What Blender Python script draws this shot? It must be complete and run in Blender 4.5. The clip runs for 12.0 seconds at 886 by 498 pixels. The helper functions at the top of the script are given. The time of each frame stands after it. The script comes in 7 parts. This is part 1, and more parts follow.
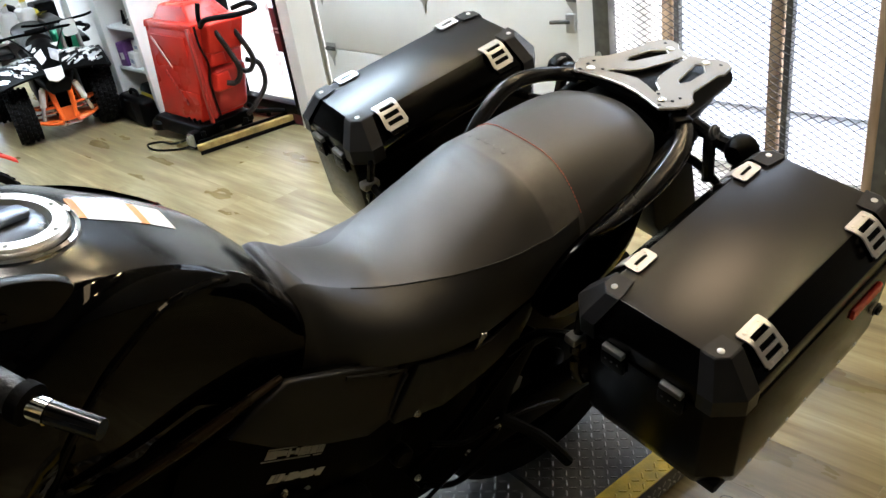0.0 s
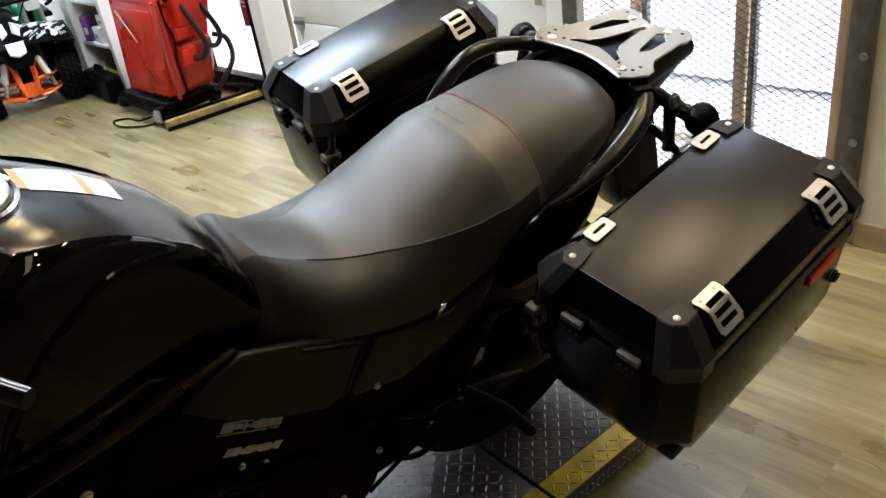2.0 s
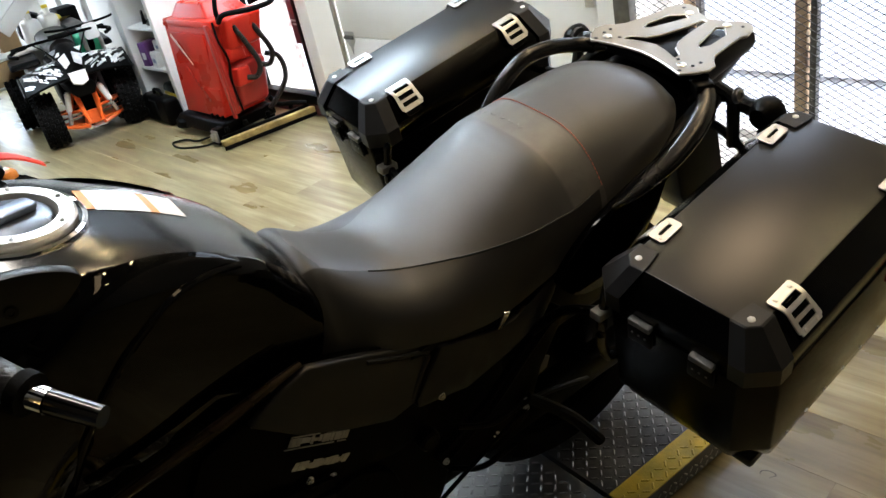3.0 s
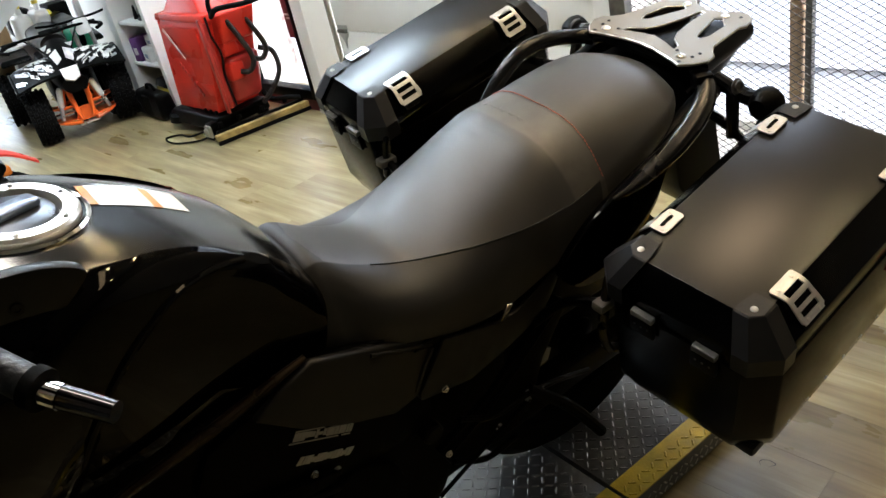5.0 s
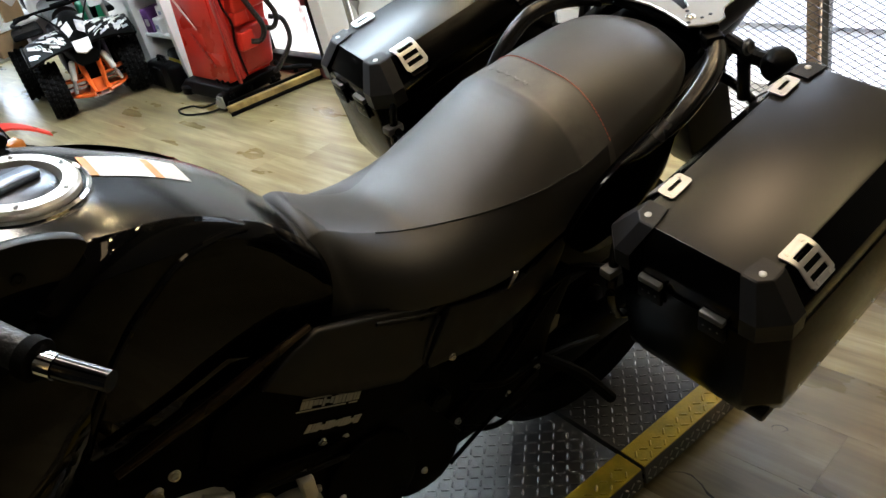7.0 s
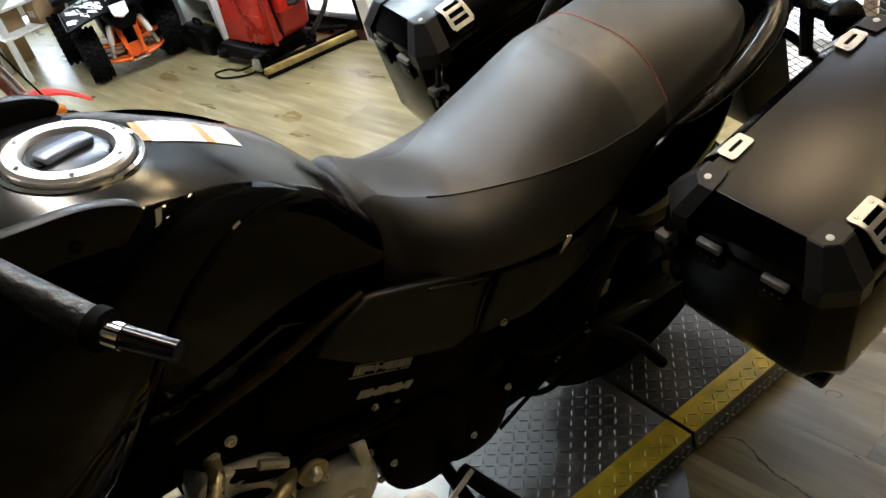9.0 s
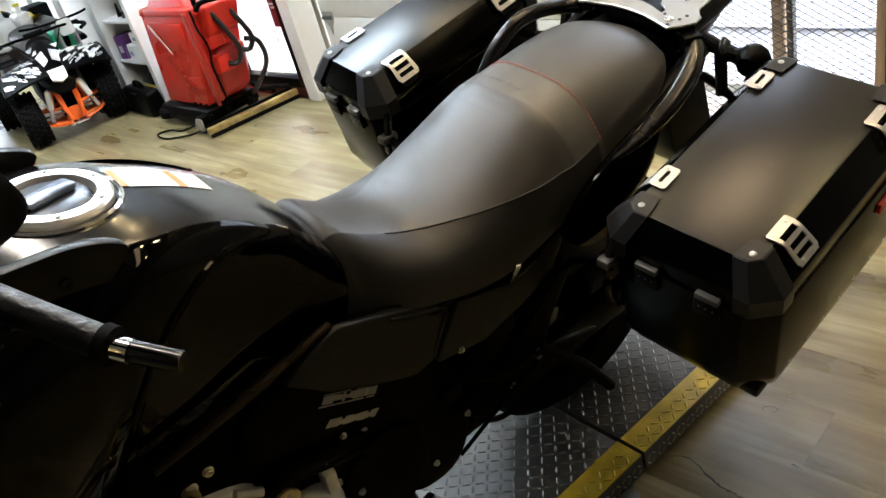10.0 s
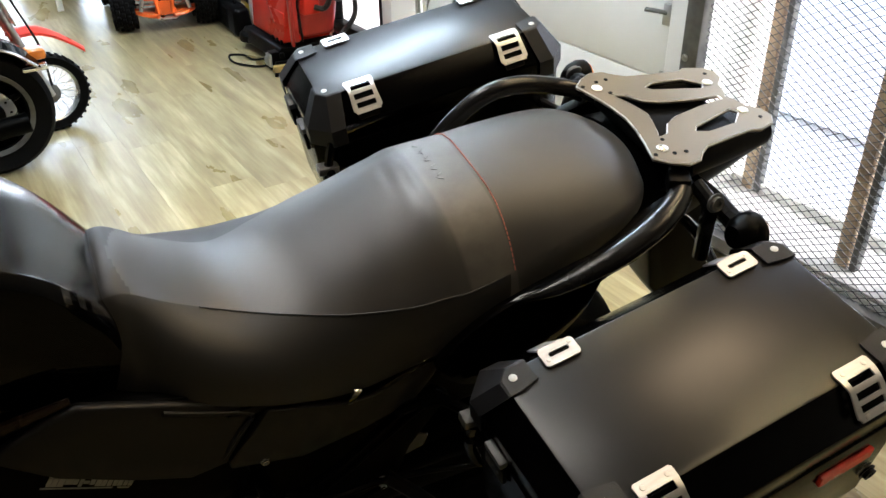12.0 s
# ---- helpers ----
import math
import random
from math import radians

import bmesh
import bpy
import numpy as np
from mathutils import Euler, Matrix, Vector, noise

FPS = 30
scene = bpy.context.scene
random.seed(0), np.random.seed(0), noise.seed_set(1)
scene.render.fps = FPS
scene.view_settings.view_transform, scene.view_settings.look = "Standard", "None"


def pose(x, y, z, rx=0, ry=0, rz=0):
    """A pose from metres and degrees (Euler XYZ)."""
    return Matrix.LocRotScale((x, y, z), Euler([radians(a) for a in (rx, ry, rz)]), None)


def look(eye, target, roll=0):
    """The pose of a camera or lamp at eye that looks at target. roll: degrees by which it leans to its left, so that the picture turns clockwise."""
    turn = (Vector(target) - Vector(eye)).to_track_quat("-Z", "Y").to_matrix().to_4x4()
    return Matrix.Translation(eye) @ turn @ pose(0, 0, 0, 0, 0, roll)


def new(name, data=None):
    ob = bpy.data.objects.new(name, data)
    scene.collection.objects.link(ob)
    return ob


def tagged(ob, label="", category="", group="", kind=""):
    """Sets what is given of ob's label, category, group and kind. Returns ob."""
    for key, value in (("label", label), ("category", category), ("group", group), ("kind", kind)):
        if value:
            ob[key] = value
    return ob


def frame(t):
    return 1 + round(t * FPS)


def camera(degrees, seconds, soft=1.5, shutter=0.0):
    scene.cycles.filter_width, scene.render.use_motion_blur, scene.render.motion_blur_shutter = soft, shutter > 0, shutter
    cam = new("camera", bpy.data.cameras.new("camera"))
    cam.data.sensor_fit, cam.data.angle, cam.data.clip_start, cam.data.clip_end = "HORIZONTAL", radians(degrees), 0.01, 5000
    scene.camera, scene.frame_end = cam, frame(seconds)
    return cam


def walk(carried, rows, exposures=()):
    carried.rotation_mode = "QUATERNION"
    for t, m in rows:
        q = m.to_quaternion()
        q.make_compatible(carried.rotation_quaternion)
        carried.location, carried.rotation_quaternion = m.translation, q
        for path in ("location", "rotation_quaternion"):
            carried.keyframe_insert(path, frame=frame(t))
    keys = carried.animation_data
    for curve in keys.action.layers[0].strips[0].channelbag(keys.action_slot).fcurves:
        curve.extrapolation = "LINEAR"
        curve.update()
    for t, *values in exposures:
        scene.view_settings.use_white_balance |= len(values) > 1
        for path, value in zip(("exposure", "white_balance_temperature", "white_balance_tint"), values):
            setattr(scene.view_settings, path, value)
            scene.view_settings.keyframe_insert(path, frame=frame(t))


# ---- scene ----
cam = camera(57.0, 12.0)
PATH = [
    (0, (-0.007, -0.011, 1.463), (1.152, 1.322, 0.525), -9.1),
    (0.5, (0.005, -0.033, 1.473), (1.244, 1.232, 0.543), -8.1),
    (1, (0.012, -0.034, 1.464), (1.205, 1.274, 0.534), -9.9),
    (1.5, (0.012, -0.03, 1.454), (1.191, 1.266, 0.489), -8.8),
    (2, (0.016, -0.029, 1.443), (1.189, 1.251, 0.451), -8.9),
    (2.5, (0.024, -0.026, 1.441), (1.208, 1.253, 0.46), -9.9),
    (3, (0.017, -0.011, 1.434), (1.109, 1.369, 0.484), -12.8),
    (3.5, (0.007, -0.004, 1.437), (1.085, 1.398, 0.502), -11.9),
    (5.5, (0.006, -0.001, 1.435), (1.103, 1.36, 0.463), -13.5),
    (6, (0.001, -0.005, 1.439), (1.083, 1.376, 0.478), -14.1),
    (6.5, (0.011, -0.009, 1.427), (1.057, 1.37, 0.426), -14.3),
    (8.5, (0.032, 0.003, 1.425), (1.017, 1.388, 0.37), -16.7),
    (9, (0.015, 0.027, 1.424), (0.942, 1.433, 0.344), -16.7),
    (9.5, (0.011, 0.02, 1.432), (1.007, 1.414, 0.4), -16.8),
    (10, (-0.06, -0.023, 1.445), (1.033, 1.318, 0.442), -16.1),
    (10.5, (-0.163, -0.019, 1.453), (0.928, 1.269, 0.381), -6.6),
    (11, (-0.083, -0.013, 1.446), (0.942, 1.311, 0.351), -8.4),
    (11.5, (0.208, -0.006, 1.456), (1.254, 1.359, 0.436), -0.4),
    (12, (0.408, 0.013, 1.441), (1.312, 1.466, 0.407), -1.2),
]
walk(cam, [(t, look(eye, target, roll)) for t, eye, target, roll in PATH], exposures=[(0, 1.80, 5950, 11), (0.6, 1.88, 5950, 11), (1.5, 1.85, 6000, 11), (3.5, 1.70, 6050, 11), (6, 1.60, 6150, 11), (9.5, 1.75, 6150, 11), (10.5, 1.88, 6200, 11), (11.5, 1.80, 6000, 11), (12, 1.78, 5950, 11)])

# ---- world and lights ----
world = bpy.data.worlds.new("world")
scene.world = world
world.use_nodes = True
wn = world.node_tree.nodes
sky = wn.new("ShaderNodeTexSky")
sky.sky_type = 'NISHITA'
sky.sun_disc = False
sky.sun_elevation, sky.sun_rotation = radians(24), radians(115)
world.node_tree.links.new(sky.outputs[0], wn["Background"].inputs[0])
wn["Background"].inputs[1].default_value = 0.15


def area_lamp(name, m, sx, sy, power, colour):
    data = bpy.data.lights.new(name, "AREA")
    data.shape, data.size, data.size_y, data.energy, data.color = "RECTANGLE", sx, sy, power, colour
    ob = new(name, data)
    ob.matrix_world = m
    return ob


sun_data = bpy.data.lights.new("sun", "SUN")
sun_data.energy, sun_data.angle, sun_data.color = 1.5, radians(8), (1.0, 0.95, 0.88)
sun = new("sun", sun_data)
sun.matrix_world = look((8, -3.5, 4.5), (2.5, 1.5, 0.0))
# daylight in the two glazed openings
area_lamp("daylight_in_window", look((2.66, 1.22, 1.70), (0.0, 1.22, 0.9)), 0.92, 0.6, 3, (0.90, 0.95, 1.0))
area_lamp("daylight_in_glass_door", look((2.56, 4.13, 1.72), (0.0, 4.0, 0.6)), 0.58, 0.6, 6, (0.88, 0.94, 1.0))
area_lamp("daylight_in_shop_window", look((1.05, 7.75, 1.3), (1.0, 3.0, 0.6)), 1.6, 2.0, 22, (0.90, 0.95, 1.0))

# ---- materials ----
def material(name, colour, rough=0.5, metal=0.0, spec=0.5, noise_scale=12.0, noise_amount=0.12, fine_scale=180.0, bump=0.05,
             rough_var=0.08, coat=0.0, coat_rough=0.05, stretch=(1, 1, 1), island=0.0, sheen=0.0, bump_distance=0.002):
    mat = bpy.data.materials.new(name)
    mat.use_nodes = True
    nt = mat.node_tree
    n, link = nt.nodes, nt.links.new
    b = n["Principled BSDF"]
    tex = n.new("ShaderNodeTexCoord")
    mapping = n.new("ShaderNodeMapping")
    mapping.inputs["Scale"].default_value = stretch
    link(tex.outputs["Object"], mapping.inputs[0])
    big = n.new("ShaderNodeTexNoise")
    big.inputs["Scale"].default_value, big.inputs["Detail"].default_value = noise_scale, 4
    fine = n.new("ShaderNodeTexNoise")
    fine.inputs["Scale"].default_value, fine.inputs["Detail"].default_value = fine_scale, 3
    link(mapping.outputs[0], big.inputs["Vector"])
    link(mapping.outputs[0], fine.inputs["Vector"])
    ramp = n.new("ShaderNodeMapRange")
    ramp.inputs["From Min"].default_value, ramp.inputs["From Max"].default_value = 0.3, 0.7
    ramp.inputs["To Min"].default_value, ramp.inputs["To Max"].default_value = 1 - noise_amount, 1 + noise_amount
    link(big.outputs["Fac"], ramp.inputs["Value"])
    mul = n.new("ShaderNodeMix")
    mul.data_type, mul.blend_type = 'RGBA', 'MULTIPLY'
    mul.inputs["Factor"].default_value = 1
    mul.inputs["A"].default_value = (*colour, 1)
    comb = n.new("ShaderNodeCombineColor")
    value = ramp.outputs[0]
    if island:
        info = n.new("ShaderNodeObjectInfo")
        r2 = n.new("ShaderNodeMapRange")
        r2.inputs["To Min"].default_value, r2.inputs["To Max"].default_value = 1 - island, 1 + island
        link(info.outputs["Random"], r2.inputs["Value"])
        m2 = n.new("ShaderNodeMath")
        m2.operation = 'MULTIPLY'
        link(value, m2.inputs[0])
        link(r2.outputs[0], m2.inputs[1])
        value = m2.outputs[0]
    for k in range(3):
        link(value, comb.inputs[k])
    link(comb.outputs[0], mul.inputs["B"])
    link(mul.outputs["Result"], b.inputs["Base Color"])
    rr = n.new("ShaderNodeMapRange")
    rr.inputs["From Min"].default_value, rr.inputs["From Max"].default_value = 0.25, 0.75
    rr.inputs["To Min"].default_value, rr.inputs["To Max"].default_value = max(0.02, rough - rough_var), min(1, rough + rough_var)
    link(big.outputs["Fac"], rr.inputs["Value"])
    link(rr.outputs[0], b.inputs["Roughness"])
    if bump:
        bp = n.new("ShaderNodeBump")
        bp.inputs["Strength"].default_value, bp.inputs["Distance"].default_value = bump, bump_distance
        link(fine.outputs["Fac"], bp.inputs["Height"])
        link(bp.outputs[0], b.inputs["Normal"])
    b.inputs["Metallic"].default_value = metal
    b.inputs["Specular IOR Level"].default_value = spec
    b.inputs["Coat Weight"].default_value, b.inputs["Coat Roughness"].default_value = coat, coat_rough
    b.inputs["Sheen Weight"].default_value = sheen
    return mat


def glow(name, colour, strength):
    mat = bpy.data.materials.new(name)
    mat.use_nodes = True
    b = mat.node_tree.nodes["Principled BSDF"]
    b.inputs["Base Color"].default_value = (*colour, 1)
    b.inputs["Emission Color"].default_value, b.inputs["Emission Strength"].default_value = (*colour, 1), strength
    return mat


def glass_material(name, colour=(1, 1, 1), rough=0.0):
    mat = bpy.data.materials.new(name)
    mat.use_nodes = True
    b = mat.node_tree.nodes["Principled BSDF"]
    b.inputs["Base Color"].default_value = (*colour, 1)
    b.inputs["Transmission Weight"].default_value, b.inputs["Roughness"].default_value, b.inputs["IOR"].default_value = 1, rough, 1.45
    return mat


def wood_floor_material():
    mat = bpy.data.materials.new("floor_plank_vinyl")
    mat.use_nodes = True
    nt = mat.node_tree
    n, link = nt.nodes, nt.links.new
    b = n["Principled BSDF"]
    tex, info = n.new("ShaderNodeTexCoord"), n.new("ShaderNodeObjectInfo")
    shift = n.new("ShaderNodeVectorMath")
    shift.operation = 'MULTIPLY_ADD'
    link(info.outputs["Random"], shift.inputs[0])
    shift.inputs[1].default_value = (37, 91, 13)
    link(tex.outputs["Object"], shift.inputs[2])
    mp = n.new("ShaderNodeMapping")
    mp.inputs["Scale"].default_value = (9, 0.9, 1)
    link(shift.outputs[0], mp.inputs[0])
    grain = n.new("ShaderNodeTexNoise")
    grain.inputs["Scale"].default_value, grain.inputs["Detail"].default_value, grain.inputs["Distortion"].default_value = 2.4, 6, 0.25
    link(mp.outputs[0], grain.inputs["Vector"])
    mp2 = n.new("ShaderNodeMapping")
    mp2.inputs["Scale"].default_value = (3.2, 1.1, 1)
    link(shift.outputs[0], mp2.inputs[0])
    cloud = n.new("ShaderNodeTexNoise")
    cloud.inputs["Scale"].default_value, cloud.inputs["Detail"].default_value, cloud.inputs["Distortion"].default_value = 1.6, 5, 0.0
    link(mp2.outputs[0], cloud.inputs["Vector"])
    ramp = n.new("ShaderNodeValToRGB")
    e = ramp.color_ramp.elements
    e[0].position, e[0].color = 0.25, (0.235, 0.185, 0.098, 1)
    e[1].position, e[1].color = 0.73, (0.50, 0.447, 0.282, 1)
    mid = e.new(0.50)
    mid.color = (0.355, 0.306, 0.166, 1)
    link(grain.outputs["Fac"], ramp.inputs[0])
    r2 = n.new("ShaderNodeValToRGB")
    e = r2.color_ramp.elements
    e[0].position, e[0].color = 0.30, (0.58, 0.52, 0.36, 1)
    e[1].position, e[1].color = 0.68, (1.12, 1.11, 1.09, 1)
    link(cloud.outputs["Fac"], r2.inputs[0])
    mx = n.new("ShaderNodeMix")
    mx.data_type, mx.blend_type = 'RGBA', 'MULTIPLY'
    mx.inputs["Factor"].default_value = 0.8
    link(ramp.outputs[0], mx.inputs["A"])
    link(r2.outputs[0], mx.inputs["B"])
    tint = n.new("ShaderNodeMapRange")
    tint.inputs["To Min"].default_value, tint.inputs["To Max"].default_value = 0.82, 1.08
    link(info.outputs["Random"], tint.inputs["Value"])
    hsv = n.new("ShaderNodeHueSaturation")
    hsv.inputs["Saturation"].default_value = 1.0
    link(tint.outputs[0], hsv.inputs["Value"])
    mp3 = n.new("ShaderNodeMapping")
    mp3.inputs["Scale"].default_value = (46, 2.2, 1)
    link(shift.outputs[0], mp3.inputs[0])
    fibre = n.new("ShaderNodeTexNoise")
    fibre.inputs["Scale"].default_value, fibre.inputs["Detail"].default_value, fibre.inputs["Distortion"].default_value = 2.0, 5, 0.3
    link(mp3.outputs[0], fibre.inputs["Vector"])
    thin = n.new("ShaderNodeValToRGB")
    e = thin.color_ramp.elements
    e[0].position, e[0].color = 0.30, (0.80, 0.78, 0.73, 1)
    e[1].position, e[1].color = 0.62, (1.06, 1.06, 1.06, 1)
    link(fibre.outputs["Fac"], thin.inputs[0])
    mv = n.new("ShaderNodeMix")
    mv.data_type, mv.blend_type = 'RGBA', 'MULTIPLY'
    mv.inputs["Factor"].default_value = 0.8
    link(mx.outputs["Result"], mv.inputs["A"])
    link(thin.outputs[0], mv.inputs["B"])
    link(mv.outputs["Result"], hsv.inputs["Color"])
    link(hsv.outputs[0], b.inputs["Base Color"])
    rr = n.new("ShaderNodeMapRange")
    rr.inputs["To Min"].default_value, rr.inputs["To Max"].default_value = 0.20, 0.40
    link(cloud.outputs["Fac"], rr.inputs["Value"])
    link(rr.outputs[0], b.inputs["Roughness"])
    bp = n.new("ShaderNodeBump")
    bp.inputs["Strength"].default_value, bp.inputs["Distance"].default_value = 0.25, 0.001
    link(grain.outputs["Fac"], bp.inputs["Height"])
    link(bp.outputs[0], b.inputs["Normal"])
    return mat


PLANK = wood_floor_material()
WALL = material("white_wall_paint", (0.80, 0.79, 0.76), 0.6, noise_scale=3, noise_amount=0.03, fine_scale=120, bump=0.12)
# walls out of view, darkened to hold back bounce light and reflections
WALL_DARK = material("darkened_unseen_wall", (0.12, 0.12, 0.125), 0.7, noise_scale=3, noise_amount=0.05)
# ceiling out of view, toned down to limit its bounce light
CEILING = material("ceiling_paint", (0.42, 0.41, 0.40), 0.8, noise_scale=3, noise_amount=0.05)
TRIM_WHITE = material("white_trim_paint", (0.82, 0.81, 0.78), 0.4, noise_scale=6, noise_amount=0.03, bump=0.04)
DOOR_WHITE = material("garage_door_enamel", (0.74, 0.735, 0.70), 0.42, noise_scale=3, noise_amount=0.04, fine_scale=300, bump=0.08)
STEEL_DARK = material("dark_grey_steel", (0.12, 0.12, 0.115), 0.5, metal=0.6, noise_scale=20, noise_amount=0.3)
MESH_STEEL = material("black_mesh_steel", (0.06, 0.062, 0.068), 0.55, metal=0.2)
ZINC = material("zinc_hardware", (0.45, 0.45, 0.44), 0.35, metal=0.9)
ZINC_PALE = material("dull_pale_rivet", (0.55, 0.55, 0.54), 0.55, metal=0.5, bump=0)
OUTSIDE_WOOD = material("brown_timber_post", (0.48, 0.35, 0.23), 0.7, stretch=(1, 1, 0.12), noise_scale=30, noise_amount=0.3)
BOARD = material("beige_baseboard", (0.40, 0.31, 0.18), 0.5, stretch=(1, 0.1, 1), noise_scale=20, noise_amount=0.2)
SILL = material("grey_stone_sill", (0.52, 0.51, 0.49), 0.8, noise_scale=10, noise_amount=0.25)
SNOW = material("snowy_ground", (0.91, 0.92, 0.94), 0.9, noise_scale=2, noise_amount=0.05)
GLASS = glass_material("window_glass")
# one coat in two tones: sheen lightens the lid top, shade darkens the sides
POWDER_LIT = material("black_powder_coat_lit", (0.0055, 0.0048, 0.0043), 0.29, spec=0.37, noise_scale=9, noise_amount=0.12, fine_scale=900, bump=0.04, rough_var=0.02)
POWDER_SHADED = material("black_powder_coat_shaded", (0.0010, 0.0010, 0.0010), 0.17, spec=0.085, noise_scale=9, noise_amount=0.12, fine_scale=900, bump=0.10)
CAP_PLASTIC = material("dark_grey_corner_plastic", (0.015, 0.015, 0.0162), 0.46, spec=0.24, noise_scale=30, noise_amount=0.15, fine_scale=500, bump=0.15)
BLACK_PLASTIC = material("black_plastic", (0.0012, 0.0012, 0.0012), 0.38, spec=0.07, noise_scale=20, noise_amount=0.15, fine_scale=600, bump=0.12)
LATCH_STEEL = material("brushed_stainless", (0.49, 0.495, 0.51), 0.42, metal=0.8, noise_scale=25, noise_amount=0.10, stretch=(1, 6, 1))
VINYL = material("dark_grey_seat_vinyl", (0.0210, 0.0190, 0.0178), 0.47, spec=0.80, noise_scale=7, noise_amount=0.12, fine_scale=700, bump=0.10, rough_var=0.07, sheen=0.08)
# seat vinyl with side shade put into its colour; also other bikes' black seats
VINYL_DARK = material("black_and_shaded_vinyl", (0.0160, 0.0152, 0.0148), 0.50, spec=0.42, noise_scale=7, noise_amount=0.15, fine_scale=700, bump=0.10)


def add_band(mat, colour):
    """A scuffed paler band across the seat, cut to a curve, with soft worn edges."""
    nt = mat.node_tree
    n, link = nt.nodes, nt.links.new
    b = n["Principled BSDF"]
    def calc(op, a, c=None, clamp=False):
        q = n.new("ShaderNodeMath")
        q.operation, q.use_clamp = op, clamp
        for k, v in enumerate((a, c)):
            if v is None:
                continue
            if isinstance(v, (int, float)):
                q.inputs[k].default_value = v
            else:
                link(v, q.inputs[k])
        return q.outputs[0]
    tex, split = n.new("ShaderNodeTexCoord"), n.new("ShaderNodeSeparateXYZ")
    link(tex.outputs["Object"], split.inputs[0])
    x, y, z = split.outputs
    line = calc('ADD', calc('MULTIPLY', calc('MULTIPLY', y, y), .3), calc('MULTIPLY', calc('SUBTRACT', .87, z), .10))
    d = calc('SUBTRACT', calc('ADD', x, .252), line)
    rear = calc('MULTIPLY', d, -400, True)
    fore = calc('MULTIPLY', calc('ADD', d, .076), 160, True)
    wear = n.new("ShaderNodeTexNoise")
    wear.inputs["Scale"].default_value, wear.inputs["Detail"].default_value = 26, 6
    link(tex.outputs["Object"], wear.inputs["Vector"])
    spots = n.new("ShaderNodeMapRange")
    spots.inputs["From Min"].default_value, spots.inputs["From Max"].default_value = .32, .60
    spots.inputs["To Min"].default_value, spots.inputs["To Max"].default_value = .45, 1.0
    link(wear.outputs["Fac"], spots.inputs["Value"])
    fac = calc('MULTIPLY', calc('MULTIPLY', rear, fore), spots.outputs[0])
    mix = n.new("ShaderNodeMix")
    mix.data_type = 'RGBA'
    link(fac, mix.inputs["Factor"])
    link(b.inputs["Base Color"].links[0].from_socket, mix.inputs["A"])
    mix.inputs["B"].default_value = (*colour, 1)
    link(mix.outputs["Result"], b.inputs["Base Color"])


add_band(VINYL, (0.080, 0.074, 0.067))
STITCH = material("red_thread", (0.55, 0.17, 0.13), 0.7, bump=0)
SEAM = material("dark_seam_thread", (0.030, 0.030, 0.030), 0.6, bump=0)
GLOSS_BLACK = material("gloss_black_paint", (0.0010, 0.0010, 0.0012), 0.04, spec=0.13, noise_scale=5, noise_amount=0.05, fine_scale=60, bump=0.004, rough_var=0.02)
SATIN_BLACK = material("satin_black_paint", (0.005, 0.0047, 0.0046), 0.16, spec=0.85, noise_scale=6, noise_amount=0.08, fine_scale=800, bump=0.04, rough_var=0.04)
FRAME_BLACK = material("black_frame_paint", (0.0009, 0.0009, 0.0009), 0.38, spec=0.028, noise_scale=15, noise_amount=0.15)
RUBBER = material("black_rubber", (0.0035, 0.0035, 0.0035), 0.7, spec=0.06, noise_scale=20, noise_amount=0.2, fine_scale=300, bump=0.2)
GRIP = material("ribbed_black_grip", (0.008, 0.008, 0.008), 0.36, spec=0.45, noise_scale=60, noise_amount=0.2, fine_scale=140, bump=0.6, bump_distance=0.003)
DARK_CHROME = material("dark_chrome", (0.055, 0.052, 0.05), 0.16, metal=1.0, bump=0, noise_amount=0.05)
SIDE_SATIN = material("satin_side_plastic", (0.0052, 0.0054, 0.0058), 0.38, spec=0.25, noise_scale=18, noise_amount=0.2, fine_scale=500, bump=0.10, rough_var=0.08)
SPAR_REFLECTION = material("spar_floor_reflection", (0.022, 0.015, 0.009), 0.30, metal=0.7, noise_scale=14, noise_amount=0.2)
RAIL = material("black_rail_enamel", (0.006, 0.006, 0.0064), 0.24, spec=0.40, noise_scale=10, noise_amount=0.1)
ANODISED = material("taupe_anodised_plate", (0.215, 0.185, 0.135), 0.36, metal=0.55, noise_scale=15, noise_amount=0.06, fine_scale=700, bump=0.08)
BRIGHT_EDGE = material("bare_aluminium", (0.72, 0.72, 0.70), 0.3, metal=0.9, bump=0.03)
CHROME = material("chrome", (0.75, 0.75, 0.75), 0.10, metal=1.0, bump=0, noise_amount=0.02)
CAP_STEEL = material("satin_filler_cap", (0.62, 0.63, 0.65), 0.30, metal=0.9, bump=0.03)
CAP_RING = material("pale_cap_ring", (0.58, 0.56, 0.53), 0.36, metal=0.75, noise_scale=30, noise_amount=0.08, bump=0.03)
CAP_DARK = material("dark_cap_plate", (0.06, 0.068, 0.085), 0.30, metal=0.6, bump=0.03)
BLUE_STEEL = material("blue_grey_steel", (0.22, 0.26, 0.34), 0.30, metal=0.6, bump=0.03)
CASTING = material("cast_engine_alloy", (0.66, 0.65, 0.62), 0.42, metal=0.35, noise_scale=30, noise_amount=0.15, fine_scale=260, bump=0.25)
# golden reflected light is put into this colour
GOLD_LIT = material("gold_lit_finish", (0.35, 0.30, 0.185), 0.30, metal=0.75, noise_scale=12, noise_amount=0.12)
LABEL_WHITE = material("white_sticker", (0.80, 0.79, 0.77), 0.35, bump=0, noise_amount=0.03)
